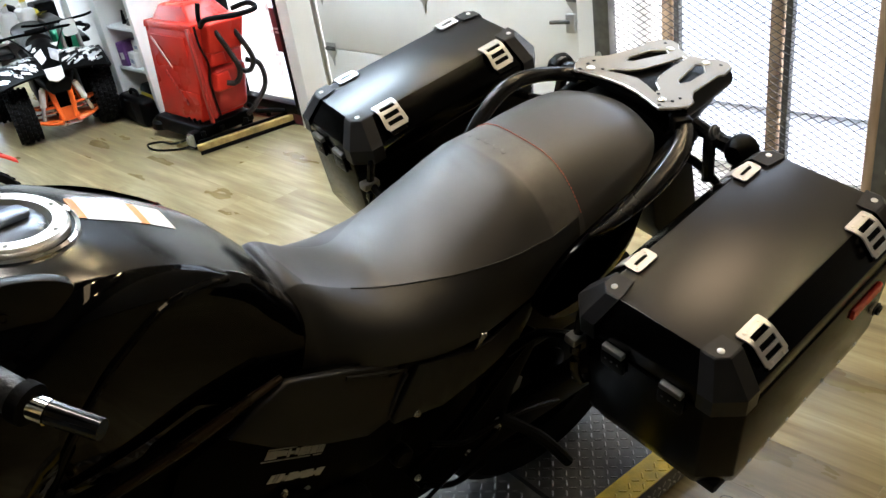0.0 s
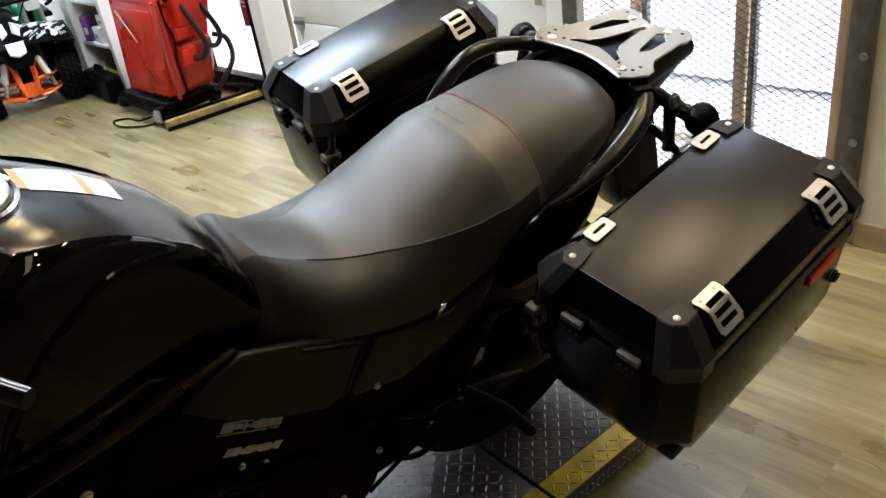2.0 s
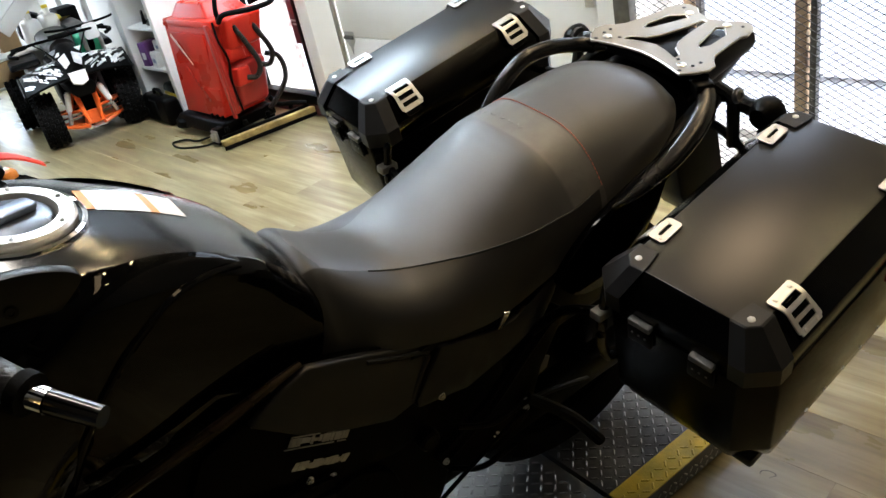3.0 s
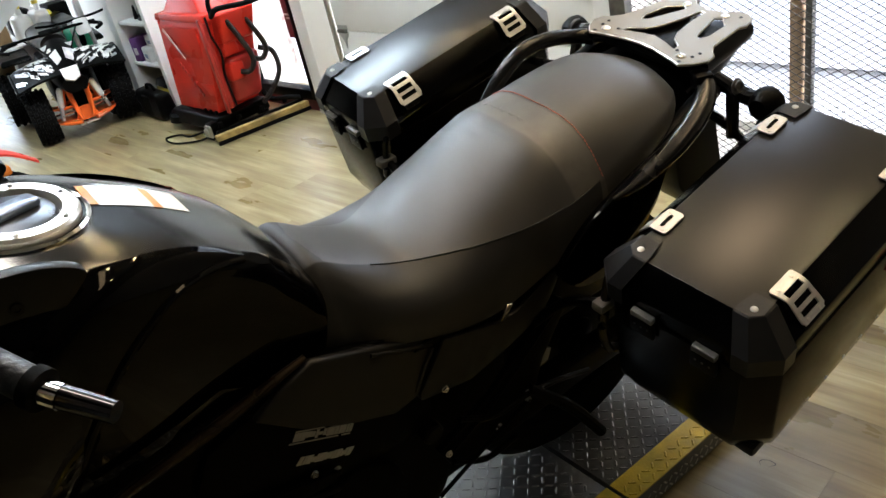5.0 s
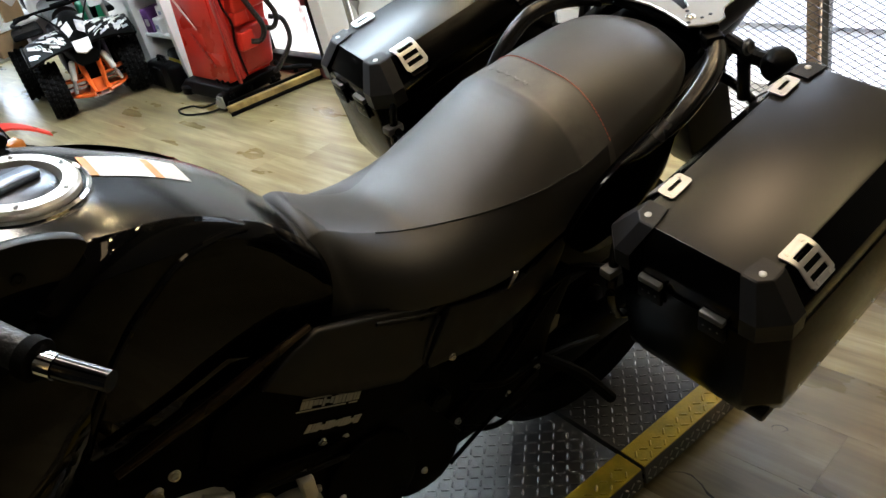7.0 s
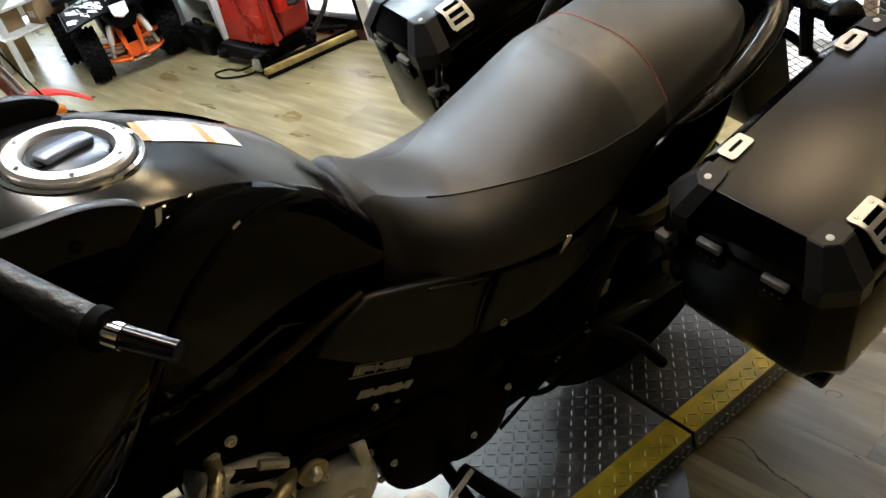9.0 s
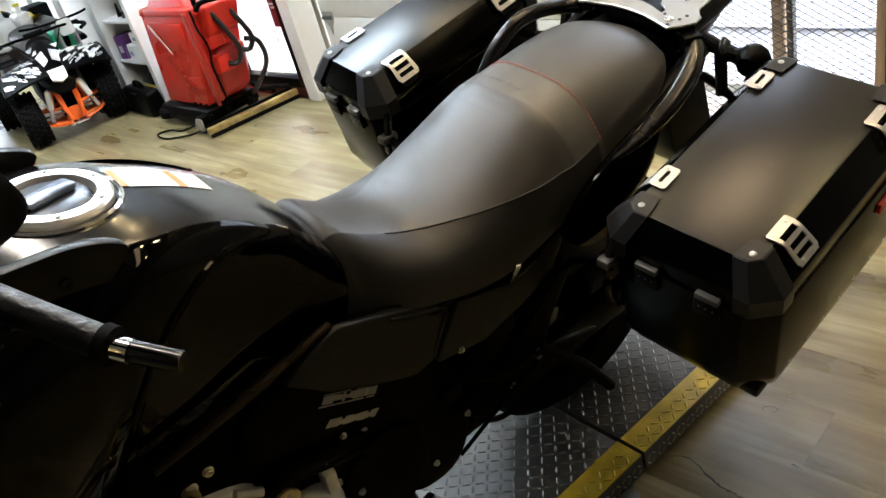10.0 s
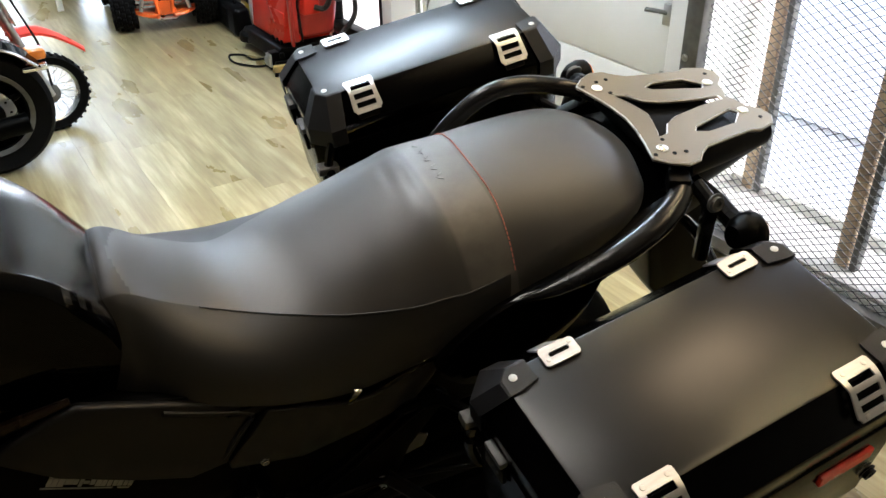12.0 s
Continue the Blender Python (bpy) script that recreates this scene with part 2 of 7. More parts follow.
LABEL_ORANGE = material("orange_sticker_band", (0.75, 0.27, 0.05), 0.4, bump=0)
DECAL_GREY = material("pale_decal", (0.46, 0.45, 0.43), 0.5, bump=0)
AMBER = material("amber_lens", (0.55, 0.16, 0.02), 0.2, bump=0)
RED_LENS = material("red_reflector", (0.62, 0.035, 0.02), 0.22, spec=0.6, fine_scale=500, bump=0.3)
RED_PAINT = material("red_plastic_body", (0.52, 0.024, 0.012), 0.30, spec=0.22, noise_scale=6, noise_amount=0.14)
RED_DARK = material("dark_red_plastic", (0.36, 0.02, 0.015), 0.35)
RED_FENDER = material("red_fender_plastic", (0.66, 0.035, 0.02), 0.3, coat=0.2)
MAROON = material("maroon_sign", (0.09, 0.012, 0.018), 0.5, bump=0)
ORANGE = material("orange_powder_coat", (0.80, 0.14, 0.02), 0.35, noise_scale=10)
TREAD_BAR = material("polished_tread_bars", (0.20, 0.197, 0.19), 0.46, metal=0.55, noise_scale=7, noise_amount=0.55, fine_scale=90, bump=0.2)
YELLOW = material("worn_yellow_paint", (0.74, 0.52, 0.02), 0.45, noise_scale=22, noise_amount=0.22, fine_scale=160, bump=0.2)
YELLOW_TOOL = material("yellow_plastic", (0.75, 0.60, 0.04), 0.4)
TREAD_BARE = material("bare_bright_tread_plate", (0.58, 0.58, 0.56), 0.42, metal=0.5, noise_scale=14, noise_amount=0.35, fine_scale=90, bump=0.25)
TREAD_SKIRT = material("grey_skirt_plate", (0.17, 0.17, 0.165), 0.45, metal=0.5, noise_scale=11, noise_amount=0.35, fine_scale=90, bump=0.25)
TREAD = material("worn_tread_plate", (0.145, 0.143, 0.138), 0.50, metal=0.5, noise_scale=8, noise_amount=0.35, fine_scale=90, bump=0.25)
CRACK = material("dark_floor_crack", (0.055, 0.042, 0.026), 0.6, bump=0, noise_scale=40, noise_amount=0.4)
SQUEEGEE = material("dusty_yellow_squeegee_bar", (0.34, 0.24, 0.08), 0.65, noise_scale=14, noise_amount=0.5)
PAPER = material("white_card", (0.80, 0.79, 0.75), 0.7, noise_scale=8, noise_amount=0.08)
RUST = material("rust_stained_card", (0.66, 0.56, 0.46), 0.8, noise_scale=18, noise_amount=0.4)
CARD_BOX = material("brown_cardboard", (0.40, 0.27, 0.14), 0.8, noise_scale=12, noise_amount=0.12)
SHELF_WHITE = material("white_shelf_laminate", (0.82, 0.82, 0.80), 0.45, noise_scale=4, noise_amount=0.03)
PURPLE = material("purple_carton", (0.14, 0.05, 0.20), 0.5)
GREEN = material("green_plastic", (0.02, 0.34, 0.16), 0.35)
GRAPHIC = material("black_and_white_fairing", (0.55, 0.55, 0.55), 0.3, noise_scale=30, noise_amount=0.2)
SIDING = material("pale_blue_grey_siding", (0.15, 0.175, 0.22), 0.6, noise_scale=5, noise_amount=0.06)
STONE = material("rough_grey_stone", (0.34, 0.33, 0.31), 0.9, noise_scale=22, noise_amount=0.6, fine_scale=60, bump=0.8, bump_distance=0.01)
CORNER_SATIN = material("satin_grey_corner_plastic", (0.0045, 0.0045, 0.0050), 0.34, spec=0.22, noise_scale=18, noise_amount=0.15, fine_scale=500, bump=0.1)
HOSE = material("dusty_black_hose", (0.014, 0.011, 0.010), 0.5, spec=0.4, noise_scale=25, noise_amount=0.3)
PANEL_HIGHLIGHT = material("panel_edge_highlight", (0.72, 0.48, 0.40), 0.4, bump=0)
BLUE_GREY = material("blue_grey_cloth", (0.30, 0.36, 0.48), 0.7)


# ---- mesh tools ----
def mesh_of(bm, name, smooth=True, angle=35):
    bmesh.ops.recalc_face_normals(bm, faces=bm.faces)
    me = bpy.data.meshes.new(name)
    for f in bm.faces:
        f.smooth = smooth
    if smooth:
        lim = math.cos(radians(angle))
        for e in bm.edges:
            if len(e.link_faces) == 2 and e.link_faces[0].normal.dot(e.link_faces[1].normal) < lim:
                e.smooth = False
    bm.to_mesh(me)
    bm.free()
    return me


def part(name, bm, mat, parent=None, label="", smooth=True, m=None, angle=35):
    ob = new(name, mesh_of(bm, name, smooth, angle))
    ob.data.materials.append(mat)
    if parent is not None:
        ob.parent = parent
    if m is not None:
        ob.matrix_basis = m
    if label:
        ob["label"] = label
    return ob


def thing(name, m, label, category, group="", kind=""):
    ob = new(name)
    ob.empty_display_size = 0.1
    ob.matrix_basis = m
    return tagged(ob, label, category, group, kind)


def bevel(bm, width, seg=2, angle=30):
    lim = radians(angle)
    es = [e for e in bm.edges if len(e.link_faces) == 2 and e.calc_face_angle(0) > lim]
    if es and width > 0:
        bmesh.ops.bevel(bm, geom=es, offset=width, segments=seg, profile=0.5, affect='EDGES', clamp_overlap=True)
    return bm


def box(x0, x1, y0, y1, z0, z1, bw=0.0, seg=2, m=None, bm=None):
    b = bmesh.new()
    bmesh.ops.create_cube(b, size=1.0)
    for v in b.verts:
        v.co = Vector((x0 + (v.co.x + .5) * (x1 - x0), y0 + (v.co.y + .5) * (y1 - y0), z0 + (v.co.z + .5) * (z1 - z0)))
    if bw:
        bevel(b, bw, seg)
    if m is not None:
        bmesh.ops.transform(b, matrix=m, verts=b.verts)
    return join(bm, b)


def join(bm, b):
    if bm is None:
        return b
    me = bpy.data.meshes.new("tmp")
    b.to_mesh(me)
    b.free()
    bm.from_mesh(me)
    bpy.data.meshes.remove(me)
    return bm


def prism(outline, depth, axis="z", bw=0.0, seg=2, m=None, bm=None, at=0.0):
    """A flat outline (list of 2D points) with a thickness; axis: the way of the thickness."""
    b = bmesh.new()
    place = {"z": lambda p, d: (p[0], p[1], d), "y": lambda p, d: (p[0], d, p[1]), "x": lambda p, d: (d, p[0], p[1])}[axis]
    lo = [b.verts.new(place(p, at)) for p in outline]
    hi = [b.verts.new(place(p, at + depth)) for p in outline]
    b.faces.new(lo)
    b.faces.new(hi)
    n = len(outline)
    for i in range(n):
        b.faces.new((lo[i], lo[(i + 1) % n], hi[(i + 1) % n], hi[i]))
    bmesh.ops.recalc_face_normals(b, faces=b.faces)
    if bw:
        bevel(b, bw, seg)
    if m is not None:
        bmesh.ops.transform(b, matrix=m, verts=b.verts)
    return join(bm, b)


def plate(outline, holes, depth, axis="z", m=None, at=0.0, bm=None):
    """A flat plate with holes cut through it (outline and holes: lists of 2D points)."""
    b = bmesh.new()
    place = {"z": lambda p: (p[0], p[1], at), "y": lambda p: (p[0], at, p[1]), "x": lambda p: (at, p[0], p[1])}[axis]
    edges = []
    for loop in [outline, *holes]:
        vs = [b.verts.new(place(p)) for p in loop]
        edges += [b.edges.new((vs[i], vs[(i + 1) % len(vs)])) for i in range(len(vs))]
    bmesh.ops.triangle_fill(b, use_beauty=True, use_dissolve=False, edges=edges)
    off = Vector({"z": (0, 0, depth), "y": (0, depth, 0), "x": (depth, 0, 0)}[axis])
    r = bmesh.ops.extrude_face_region(b, geom=list(b.faces))
    bmesh.ops.translate(b, vec=off, verts=[v for v in r["geom"] if isinstance(v, bmesh.types.BMVert)])
    if m is not None:
        bmesh.ops.transform(b, matrix=m, verts=b.verts)
    return join(bm, b)


def rounded(x0, x1, y0, y1, r, n=4):
    pts = []
    for cx, cy, a0 in ((x1 - r, y1 - r, 0), (x0 + r, y1 - r, 90), (x0 + r, y0 + r, 180), (x1 - r, y0 + r, 270)):
        for k in range(n + 1):
            a = radians(a0 + 90 * k / n)
            pts.append((cx + r * math.cos(a), cy + r * math.sin(a)))
    return pts


def circle2(cx, cy, r, n=12):
    return [(cx + r * math.cos(2 * math.pi * k / n), cy + r * math.sin(2 * math.pi * k / n)) for k in range(n)]


def loft(rings, closed_ring=True, caps=True, bm=None):
    b = bmesh.new()
    vs = [[b.verts.new(p) for p in r] for r in rings]
    n = len(rings[0])
    for a, c in zip(vs, vs[1:]):
        for i in range(n if closed_ring else n - 1):
            j = (i + 1) % n
            b.faces.new((a[i], a[j], c[j], c[i]))
    if caps and closed_ring:
        b.faces.new(vs[0])
        b.faces.new(vs[-1])
    return join(bm, b)


def smooth_path(points, steps=8):
    P = [Vector(p) for p in points]
    P = [2 * P[0] - P[1]] + P + [2 * P[-1] - P[-2]]
    out = []
    for i in range(1, len(P) - 2):
        a, b_, c, d = P[i - 1:i + 3]
        for k in range(steps):
            t = k / steps
            out.append(0.5 * ((2 * b_) + (c - a) * t + (2 * a - 5 * b_ + 4 * c - d) * t * t + (3 * b_ - a - 3 * c + d) * t ** 3))
    out.append(P[-2])
    return out


def tube(points, r, seg=10, steps=8, bm=None, flat=1.0, smooth=True):
    """A round bar along a smooth line; r: one radius, or one at each given point."""
    line = smooth_path(points, steps) if smooth and len(points) > 2 else [Vector(p) for p in points]
    n = len(line)
    def radius(i):
        if isinstance(r, (int, float)):
            return r
        f = i / (n - 1) * (len(r) - 1)
        k = min(int(f), len(r) - 2)
        return r[k] + (r[k + 1] - r[k]) * (f - k)
    up = Vector((0, 0, 1))
    rings = []
    for i, p in enumerate(line):
        d = (line[min(i + 1, n - 1)] - line[max(i - 1, 0)]).normalized()
        side = d.cross(up)
        if side.length < 1e-3:
            side = Vector((0, 1, 0))
        side.normalize()
        top = side.cross(d).normalized()
        R_ = radius(i)
        rings.append([p + R_ * (math.cos(2 * math.pi * k / seg) * side + flat * math.sin(2 * math.pi * k / seg) * top) for k in range(seg)])
    return loft(rings, bm=bm)


def lathe(profile, origin=(0, 0, 0), axis="z", seg=32, bm=None, m=None):
    """Turn a profile of (radius, height) round an axis."""
    b = bmesh.new()
    ox, oy, oz = origin
    rings = []
    for r, h in profile:
        ring = []
        for k in range(seg):
            c, s = r * math.cos(2 * math.pi * k / seg), r * math.sin(2 * math.pi * k / seg)
            ring.append({"z": (ox + c, oy + s, oz + h), "y": (ox + c, oy + h, oz + s), "x": (ox + h, oy + c, oz + s)}[axis])
        rings.append(ring)
    b.free()
    b = loft(rings, caps=min(profile[0][0], profile[-1][0]) < .002)
    if m is not None:
        bmesh.ops.transform(b, matrix=m, verts=b.verts)
    return join(bm, b)


def rod(p, q, r, seg=10, r2=None, bm=None):
    return tube([p, q], [r, r2 if r2 is not None else r], seg, bm=bm, smooth=False)


def bolt_head(p, axis, r=0.007, h=0.005):
    """A hex bolt head with a washer."""
    bm = lathe([(0.0005, 0), (r * 1.35, 0), (r * 1.35, h * .3), (r, h * .3), (r, h), (r * .55, h), (r * .5, h * .6), (0.0005, h * .6)], (0, 0, 0), "z", 12)
    q = Vector((0, 0, 1)).rotation_difference(Vector(axis).normalized()).to_matrix().to_4x4()
    bmesh.ops.transform(bm, matrix=Matrix.Translation(p) @ q, verts=bm.verts)
    return bm

# ---- the room ----
WX = 2.42           # inner face of the long outside wall
CEIL = 3.0


def structure(name, bm, mat, label, category, smooth=False, parent=None):
    ob = part(name, bm, mat, parent, smooth=smooth)
    return tagged(ob, label, category, kind="structure")


def wall_piece(name, x0, x1, y0, y1, z0, z1, label="white painted wall"):
    return structure(name, box(x0, x1, y0, y1, z0, z1, 0.004), WALL, label, "wall")


GY0, GY1, GZ0 = 0.74, 1.69, 0.10      # grille opening
DY0, DY1 = 1.84, 3.70                 # garage door opening
LY0, LY1 = 3.80, 4.46                 # glass door opening
HEAD = 2.05
wall_piece("wall_east_a", WX, WX + .34, -6.2, GY0, 0, HEAD)
wall_piece("wall_east_sill", WX, WX + .34, GY0, GY1, 0, GZ0, "low white wall under the grilled window")
wall_piece("wall_east_b", WX, WX + .34, GY1, DY0, 0, HEAD, "narrow white pier between window and garage door")
wall_piece("wall_east_c", WX, WX + .34, DY1, LY0, 0, HEAD, "narrow white pier beside the glass door")
wall_piece("wall_east_d", WX, WX + .34, LY1, 7.8, 0, HEAD)
structure("wall_east_head", box(WX, WX + .34, -6.2, 7.8, HEAD, CEIL, .004), WALL_DARK, "unseen upper wall, darkened to keep reflections dim", "wall")
NY0, NY1 = 0.2, 1.9      # wide glazed opening at the far end
wall_piece("wall_north_a", -4.0, NY0, 7.8, 8.0, 0, CEIL)
wall_piece("wall_north_b", NY1, WX + .34, 7.8, 8.0, 0, CEIL)
wall_piece("wall_north_head", NY0, NY1, 7.8, 8.0, 2.4, CEIL)
structure("wall_south", box(-4.0, WX + .34, -6.2, -6.0, 0, CEIL), WALL_DARK, "unseen wall, darkened to cut bounce light", "wall")
structure("wall_west", box(-4.2, -4.0, -6.2, 8.0, 0, CEIL), WALL_DARK, "unseen wall, darkened to cut bounce light", "wall")
w3 = structure("window_2", box(NY0, NY1, 7.86, 7.92, 0, .06, .003), STEEL_DARK, "wide glazed shop window", "window")
part("pane", box(NY0, NY1, 7.885, 7.891, .06, 2.4), GLASS, w3, "clear glass pane").visible_shadow = False
part("mullion", box((NY0 + NY1) / 2 - .03, (NY0 + NY1) / 2 + .03, 7.87, 7.91, .06, 2.4, .003), STEEL_DARK, w3)
structure("ceiling", box(-4.2, WX + .34, -6.2, 8.0, CEIL, CEIL + .1), CEILING, "unseen mid-grey ceiling", "ceiling")
floor = structure("floor", box(-4.2, WX + .34, -6.2, 8.0, -0.12, -0.004), PLANK, "worn wood-look vinyl plank floor", "floor")
structure("baseboard", box(WX - .014, WX, -6.0, GY0 - .05, 0, .085, .003), BOARD, "beige wood-look baseboard", "baseboard")

# ceiling lights, all out of view: long pale tubes in white trays
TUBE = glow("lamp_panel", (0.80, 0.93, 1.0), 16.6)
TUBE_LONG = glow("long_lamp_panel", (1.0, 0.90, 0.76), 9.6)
TUBE_FILL = glow("fill_lamp_panel", (1.0, 0.72, 0.40), 2.8)
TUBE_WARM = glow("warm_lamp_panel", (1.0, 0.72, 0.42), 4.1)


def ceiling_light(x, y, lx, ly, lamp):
    t = thing("ceiling_light", pose(x, y, CEIL), "unseen ceiling light with a glowing diffuser", "ceiling light", "ceiling lights")
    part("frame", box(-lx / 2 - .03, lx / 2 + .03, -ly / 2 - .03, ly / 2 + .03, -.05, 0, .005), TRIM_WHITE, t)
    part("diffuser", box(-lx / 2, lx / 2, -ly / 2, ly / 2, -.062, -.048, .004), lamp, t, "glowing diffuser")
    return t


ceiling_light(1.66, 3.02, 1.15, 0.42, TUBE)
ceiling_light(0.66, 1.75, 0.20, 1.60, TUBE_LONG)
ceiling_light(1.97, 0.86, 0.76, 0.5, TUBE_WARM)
# invented lamp, added as fill for the far end
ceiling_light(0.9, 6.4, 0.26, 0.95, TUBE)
# invented lamp, added as soft fill for the engine side
ceiling_light(1.50, -0.35, 0.22, 0.90, TUBE_FILL)

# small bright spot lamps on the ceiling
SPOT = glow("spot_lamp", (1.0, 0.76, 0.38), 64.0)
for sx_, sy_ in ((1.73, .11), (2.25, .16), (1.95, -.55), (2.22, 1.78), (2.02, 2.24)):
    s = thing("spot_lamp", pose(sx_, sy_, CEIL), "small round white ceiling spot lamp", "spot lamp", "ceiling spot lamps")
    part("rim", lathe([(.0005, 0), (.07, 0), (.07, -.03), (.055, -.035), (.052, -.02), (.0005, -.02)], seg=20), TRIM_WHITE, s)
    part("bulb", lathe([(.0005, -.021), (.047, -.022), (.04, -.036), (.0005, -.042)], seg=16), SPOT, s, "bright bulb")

# ---- grilled window ----
win = structure("window_1", box(WX + .26, WX + .34, GY0, GY1, GZ0, GZ0 + .05, .003), TRIM_WHITE, "tall window behind a steel mesh grille", "window")
part("pane", box(WX + .295, WX + .301, GY0, GY1, GZ0 + .05, HEAD), GLASS, win, "clear glass pane").visible_shadow = False
part("window_sill", box(WX + .002, WX + .26, GY0 + .002, GY1 - .002, GZ0 + .002, GZ0 + .018, .004), SILL, win, "grey dusty sill")
for x_, y_ in ((WX + .07, 1.128), (WX + .25, 1.625)):
    part("mullion", box(x_, x_ + .035, y_ - .019, y_ + .019, GZ0 + .019, HEAD, .003), OUTSIDE_WOOD, win, "brown timber mullion")
    part("mullion", box(x_, x_ + .03, y_ - .052, y_ - .030, GZ0 + .019, HEAD, .003), STEEL_DARK, win, "dark metal mullion")

grille = thing("window_grille", pose(WX - .002, 0, 0), "grey steel frame with expanded metal mesh over the window", "grille")
part("frame_rail", box(-.045, .0, GY1 - .02, GY1 + .045, .04, HEAD + .02, .003), STEEL_DARK, grille)
part("frame_rail", box(-.045, .0, GY0 - .045, GY0 + .02, .04, HEAD + .02, .003), STEEL_DARK, grille)
part("frame_rail", box(-.045, .0, GY0 + .02, GY1 - .02, .04, .085, .003), STEEL_DARK, grille)
part("frame_rail", box(-.045, .0, GY0 + .02, GY1 - .02, HEAD - .03, HEAD + .02, .003), STEEL_DARK, grille)
part("wood_strip", box(-.040, -.004, GY0 + .021, GY0 + .050, .086, HEAD - .032, .003), OUTSIDE_WOOD, grille, "brown timber strip")
for z_ in (.36, .62, .88, 1.14, 1.4, 1.66, 1.92):
    for y_ in (GY0 - .027, GY1 + .027):
        part("bolt", bolt_head((-.045, y_, z_), (-1, 0, 0), .009, .006), ZINC, grille)


def mesh_sheet(y0, y1, z0, z1, dy, dz, r):
    """Expanded metal: zigzag strands that meet in diamonds."""
    verts, faces = [], []
    rows = int((z1 - z0) / dz)
    cols = int((y1 - y0) / dy)
    def bar(a, b):
        d = (Vector(b) - Vector(a)).normalized()
        s = Vector((0, -d.z, d.y)) * r
        o = Vector((r * 1.2, 0, 0))
        k = len(verts)
        for p in (Vector(a), Vector(b)):
            verts.extend([p + s + o, p - s + o, p - s - o, p + s - o])
        for i in range(4):
            j = (i + 1) % 4
            faces.append((k + i, k + j, k + 4 + j, k + 4 + i))
    for i in range(rows):
        for j in range(cols):
            ya, za = y0 + j * dy, z0 + i * dz
            bar((0, ya, za), (0, ya + dy / 2, za + dz / 2))
            bar((0, ya + dy / 2, za + dz / 2), (0, ya + dy, za))
            bar((0, ya, za + dz), (0, ya + dy / 2, za + dz / 2))
            bar((0, ya + dy / 2, za + dz / 2), (0, ya + dy, za + dz))
    me = bpy.data.meshes.new("mesh_sheet")
    me.from_pydata([tuple(v) for v in verts], [], faces)
    me.materials.append(MESH_STEEL)
    return me


sheet = new("mesh_sheet", mesh_sheet(GY0 + .01, GY1 - .01, .08, HEAD - .02, .042, .0235, .0010))
sheet.parent = grille
sheet.location.x = -.012
tagged(sheet, "black expanded metal mesh", kind="stuff")

# ---- garage door ----
gd = structure("door_1", box(WX + .17, WX + .21, DY0 - .1, DY1 + .02, 0.0, .02, .003), RUBBER, "closed white sectional garage door", "door")
z_ = .100
part("panel", box(WX + .165, WX + .21, DY0 - .1, DY1 - .03, .02, .097, .005), DOOR_WHITE, gd)
while z_ < HEAD + .1:
    part("panel", box(WX + .165, WX + .21, DY0 - .1, DY1 - .03, max(.02, z_), z_ + .325, .005), DOOR_WHITE, gd)
    z_ += .328
part("track", tube([(WX + .13, DY1 - .05, 0), (WX + .13, DY1 - .05, HEAD)], .014, 8, smooth=False), ZINC, gd, "galvanised door track")
for z_ in (.428, .756, 1.084):
    for y_ in (DY1 - .09, 2.825, 1.965):
        hg = part("hinge", prism([(y_ - .04, z_ - .02), (y_ - .012, z_ - .055), (y_, z_ - .10), (y_ + .012, z_ - .055), (y_ + .04, z_ - .02), (y_ + .04, z_ + .03), (y_ - .04, z_ + .03)], .004, "x", .001, at=WX + .160), ZINC, gd, "zinc panel hinge")
        part("barrel", rod((WX + .155, y_ - .034, z_), (WX + .155, y_ + .034, z_), .011, 10), STEEL_DARK, hg, "dark hinge barrel")
part("lock_handle", box(WX + .145, WX + .165, 1.965, 2.008, .625, .70, .004), ZINC, gd, "zinc slide lock with a dark lever")
part("lever", tube([(WX + .15, 1.99, .668), (WX + .13, 2.02, .672), (WX + .12, 2.065, .670)], .008, 8, 4), STEEL_DARK, gd, "dark lock lever")

# ---- glass door with black frame ----
ld = structure("door_2", box(WX + .02, WX + .08, LY0, LY1, 0.0, .07, .004), MAROON, "black-framed glass door with a small dark red sign", "door")
part("door_frame", box(WX + .005, WX + .075, LY0 + .002, LY0 + .045, .07, HEAD, .004), BLACK_PLASTIC, ld)
part("door_frame", box(WX + .005, WX + .075, LY1 - .045, LY1, .07, HEAD, .004), BLACK_PLASTIC, ld)
part("door_frame", box(WX + .005, WX + .075, LY0 + .045, LY1 - .045, .07, .125, .004), BLACK_PLASTIC, ld)
part("pane", box(WX + .04, WX + .046, LY0 + .045, LY1 - .045, .125, HEAD), GLASS, ld, "clear glass pane").visible_shadow = False
sg = part("sign", box(WX + .03, WX + .036, LY0 + .02, LY0 + .13, .42, .66, .001), MAROON, ld, "small dark red sign with pale writing")
for k_, (a_, b_) in enumerate(((.03, .12), (.04, .11))):
    part("writing", box(WX + .026, WX + .029, LY0 + a_, LY0 + b_, .545 - k_ * .02, .555 - k_ * .02), DECAL_GREY, sg)

# ---- outdoors: snow, a pale siding wall and a post ----
structure("ground", box(WX + .34, 40, -25, 35, -.12, -.02), SNOW, "snow-covered ground outside", "ground")
tagged(part("snow_bank", loft([[(WX + 1.2 + 1.8 * i, -6 + 2.5 * j, -.01 + .04 * abs(math.sin(i * 1.7 + j * .9))) for j in range(10)] for i in range(8)], closed_ring=False, caps=False), SNOW), "uneven snow bank outside", "snow", kind="stuff")
siding = thing("outside_wall", pose(WX + .47, 4.86, 0), "pale blue-grey lap siding of a neighbouring wall", "wall", kind="structure")
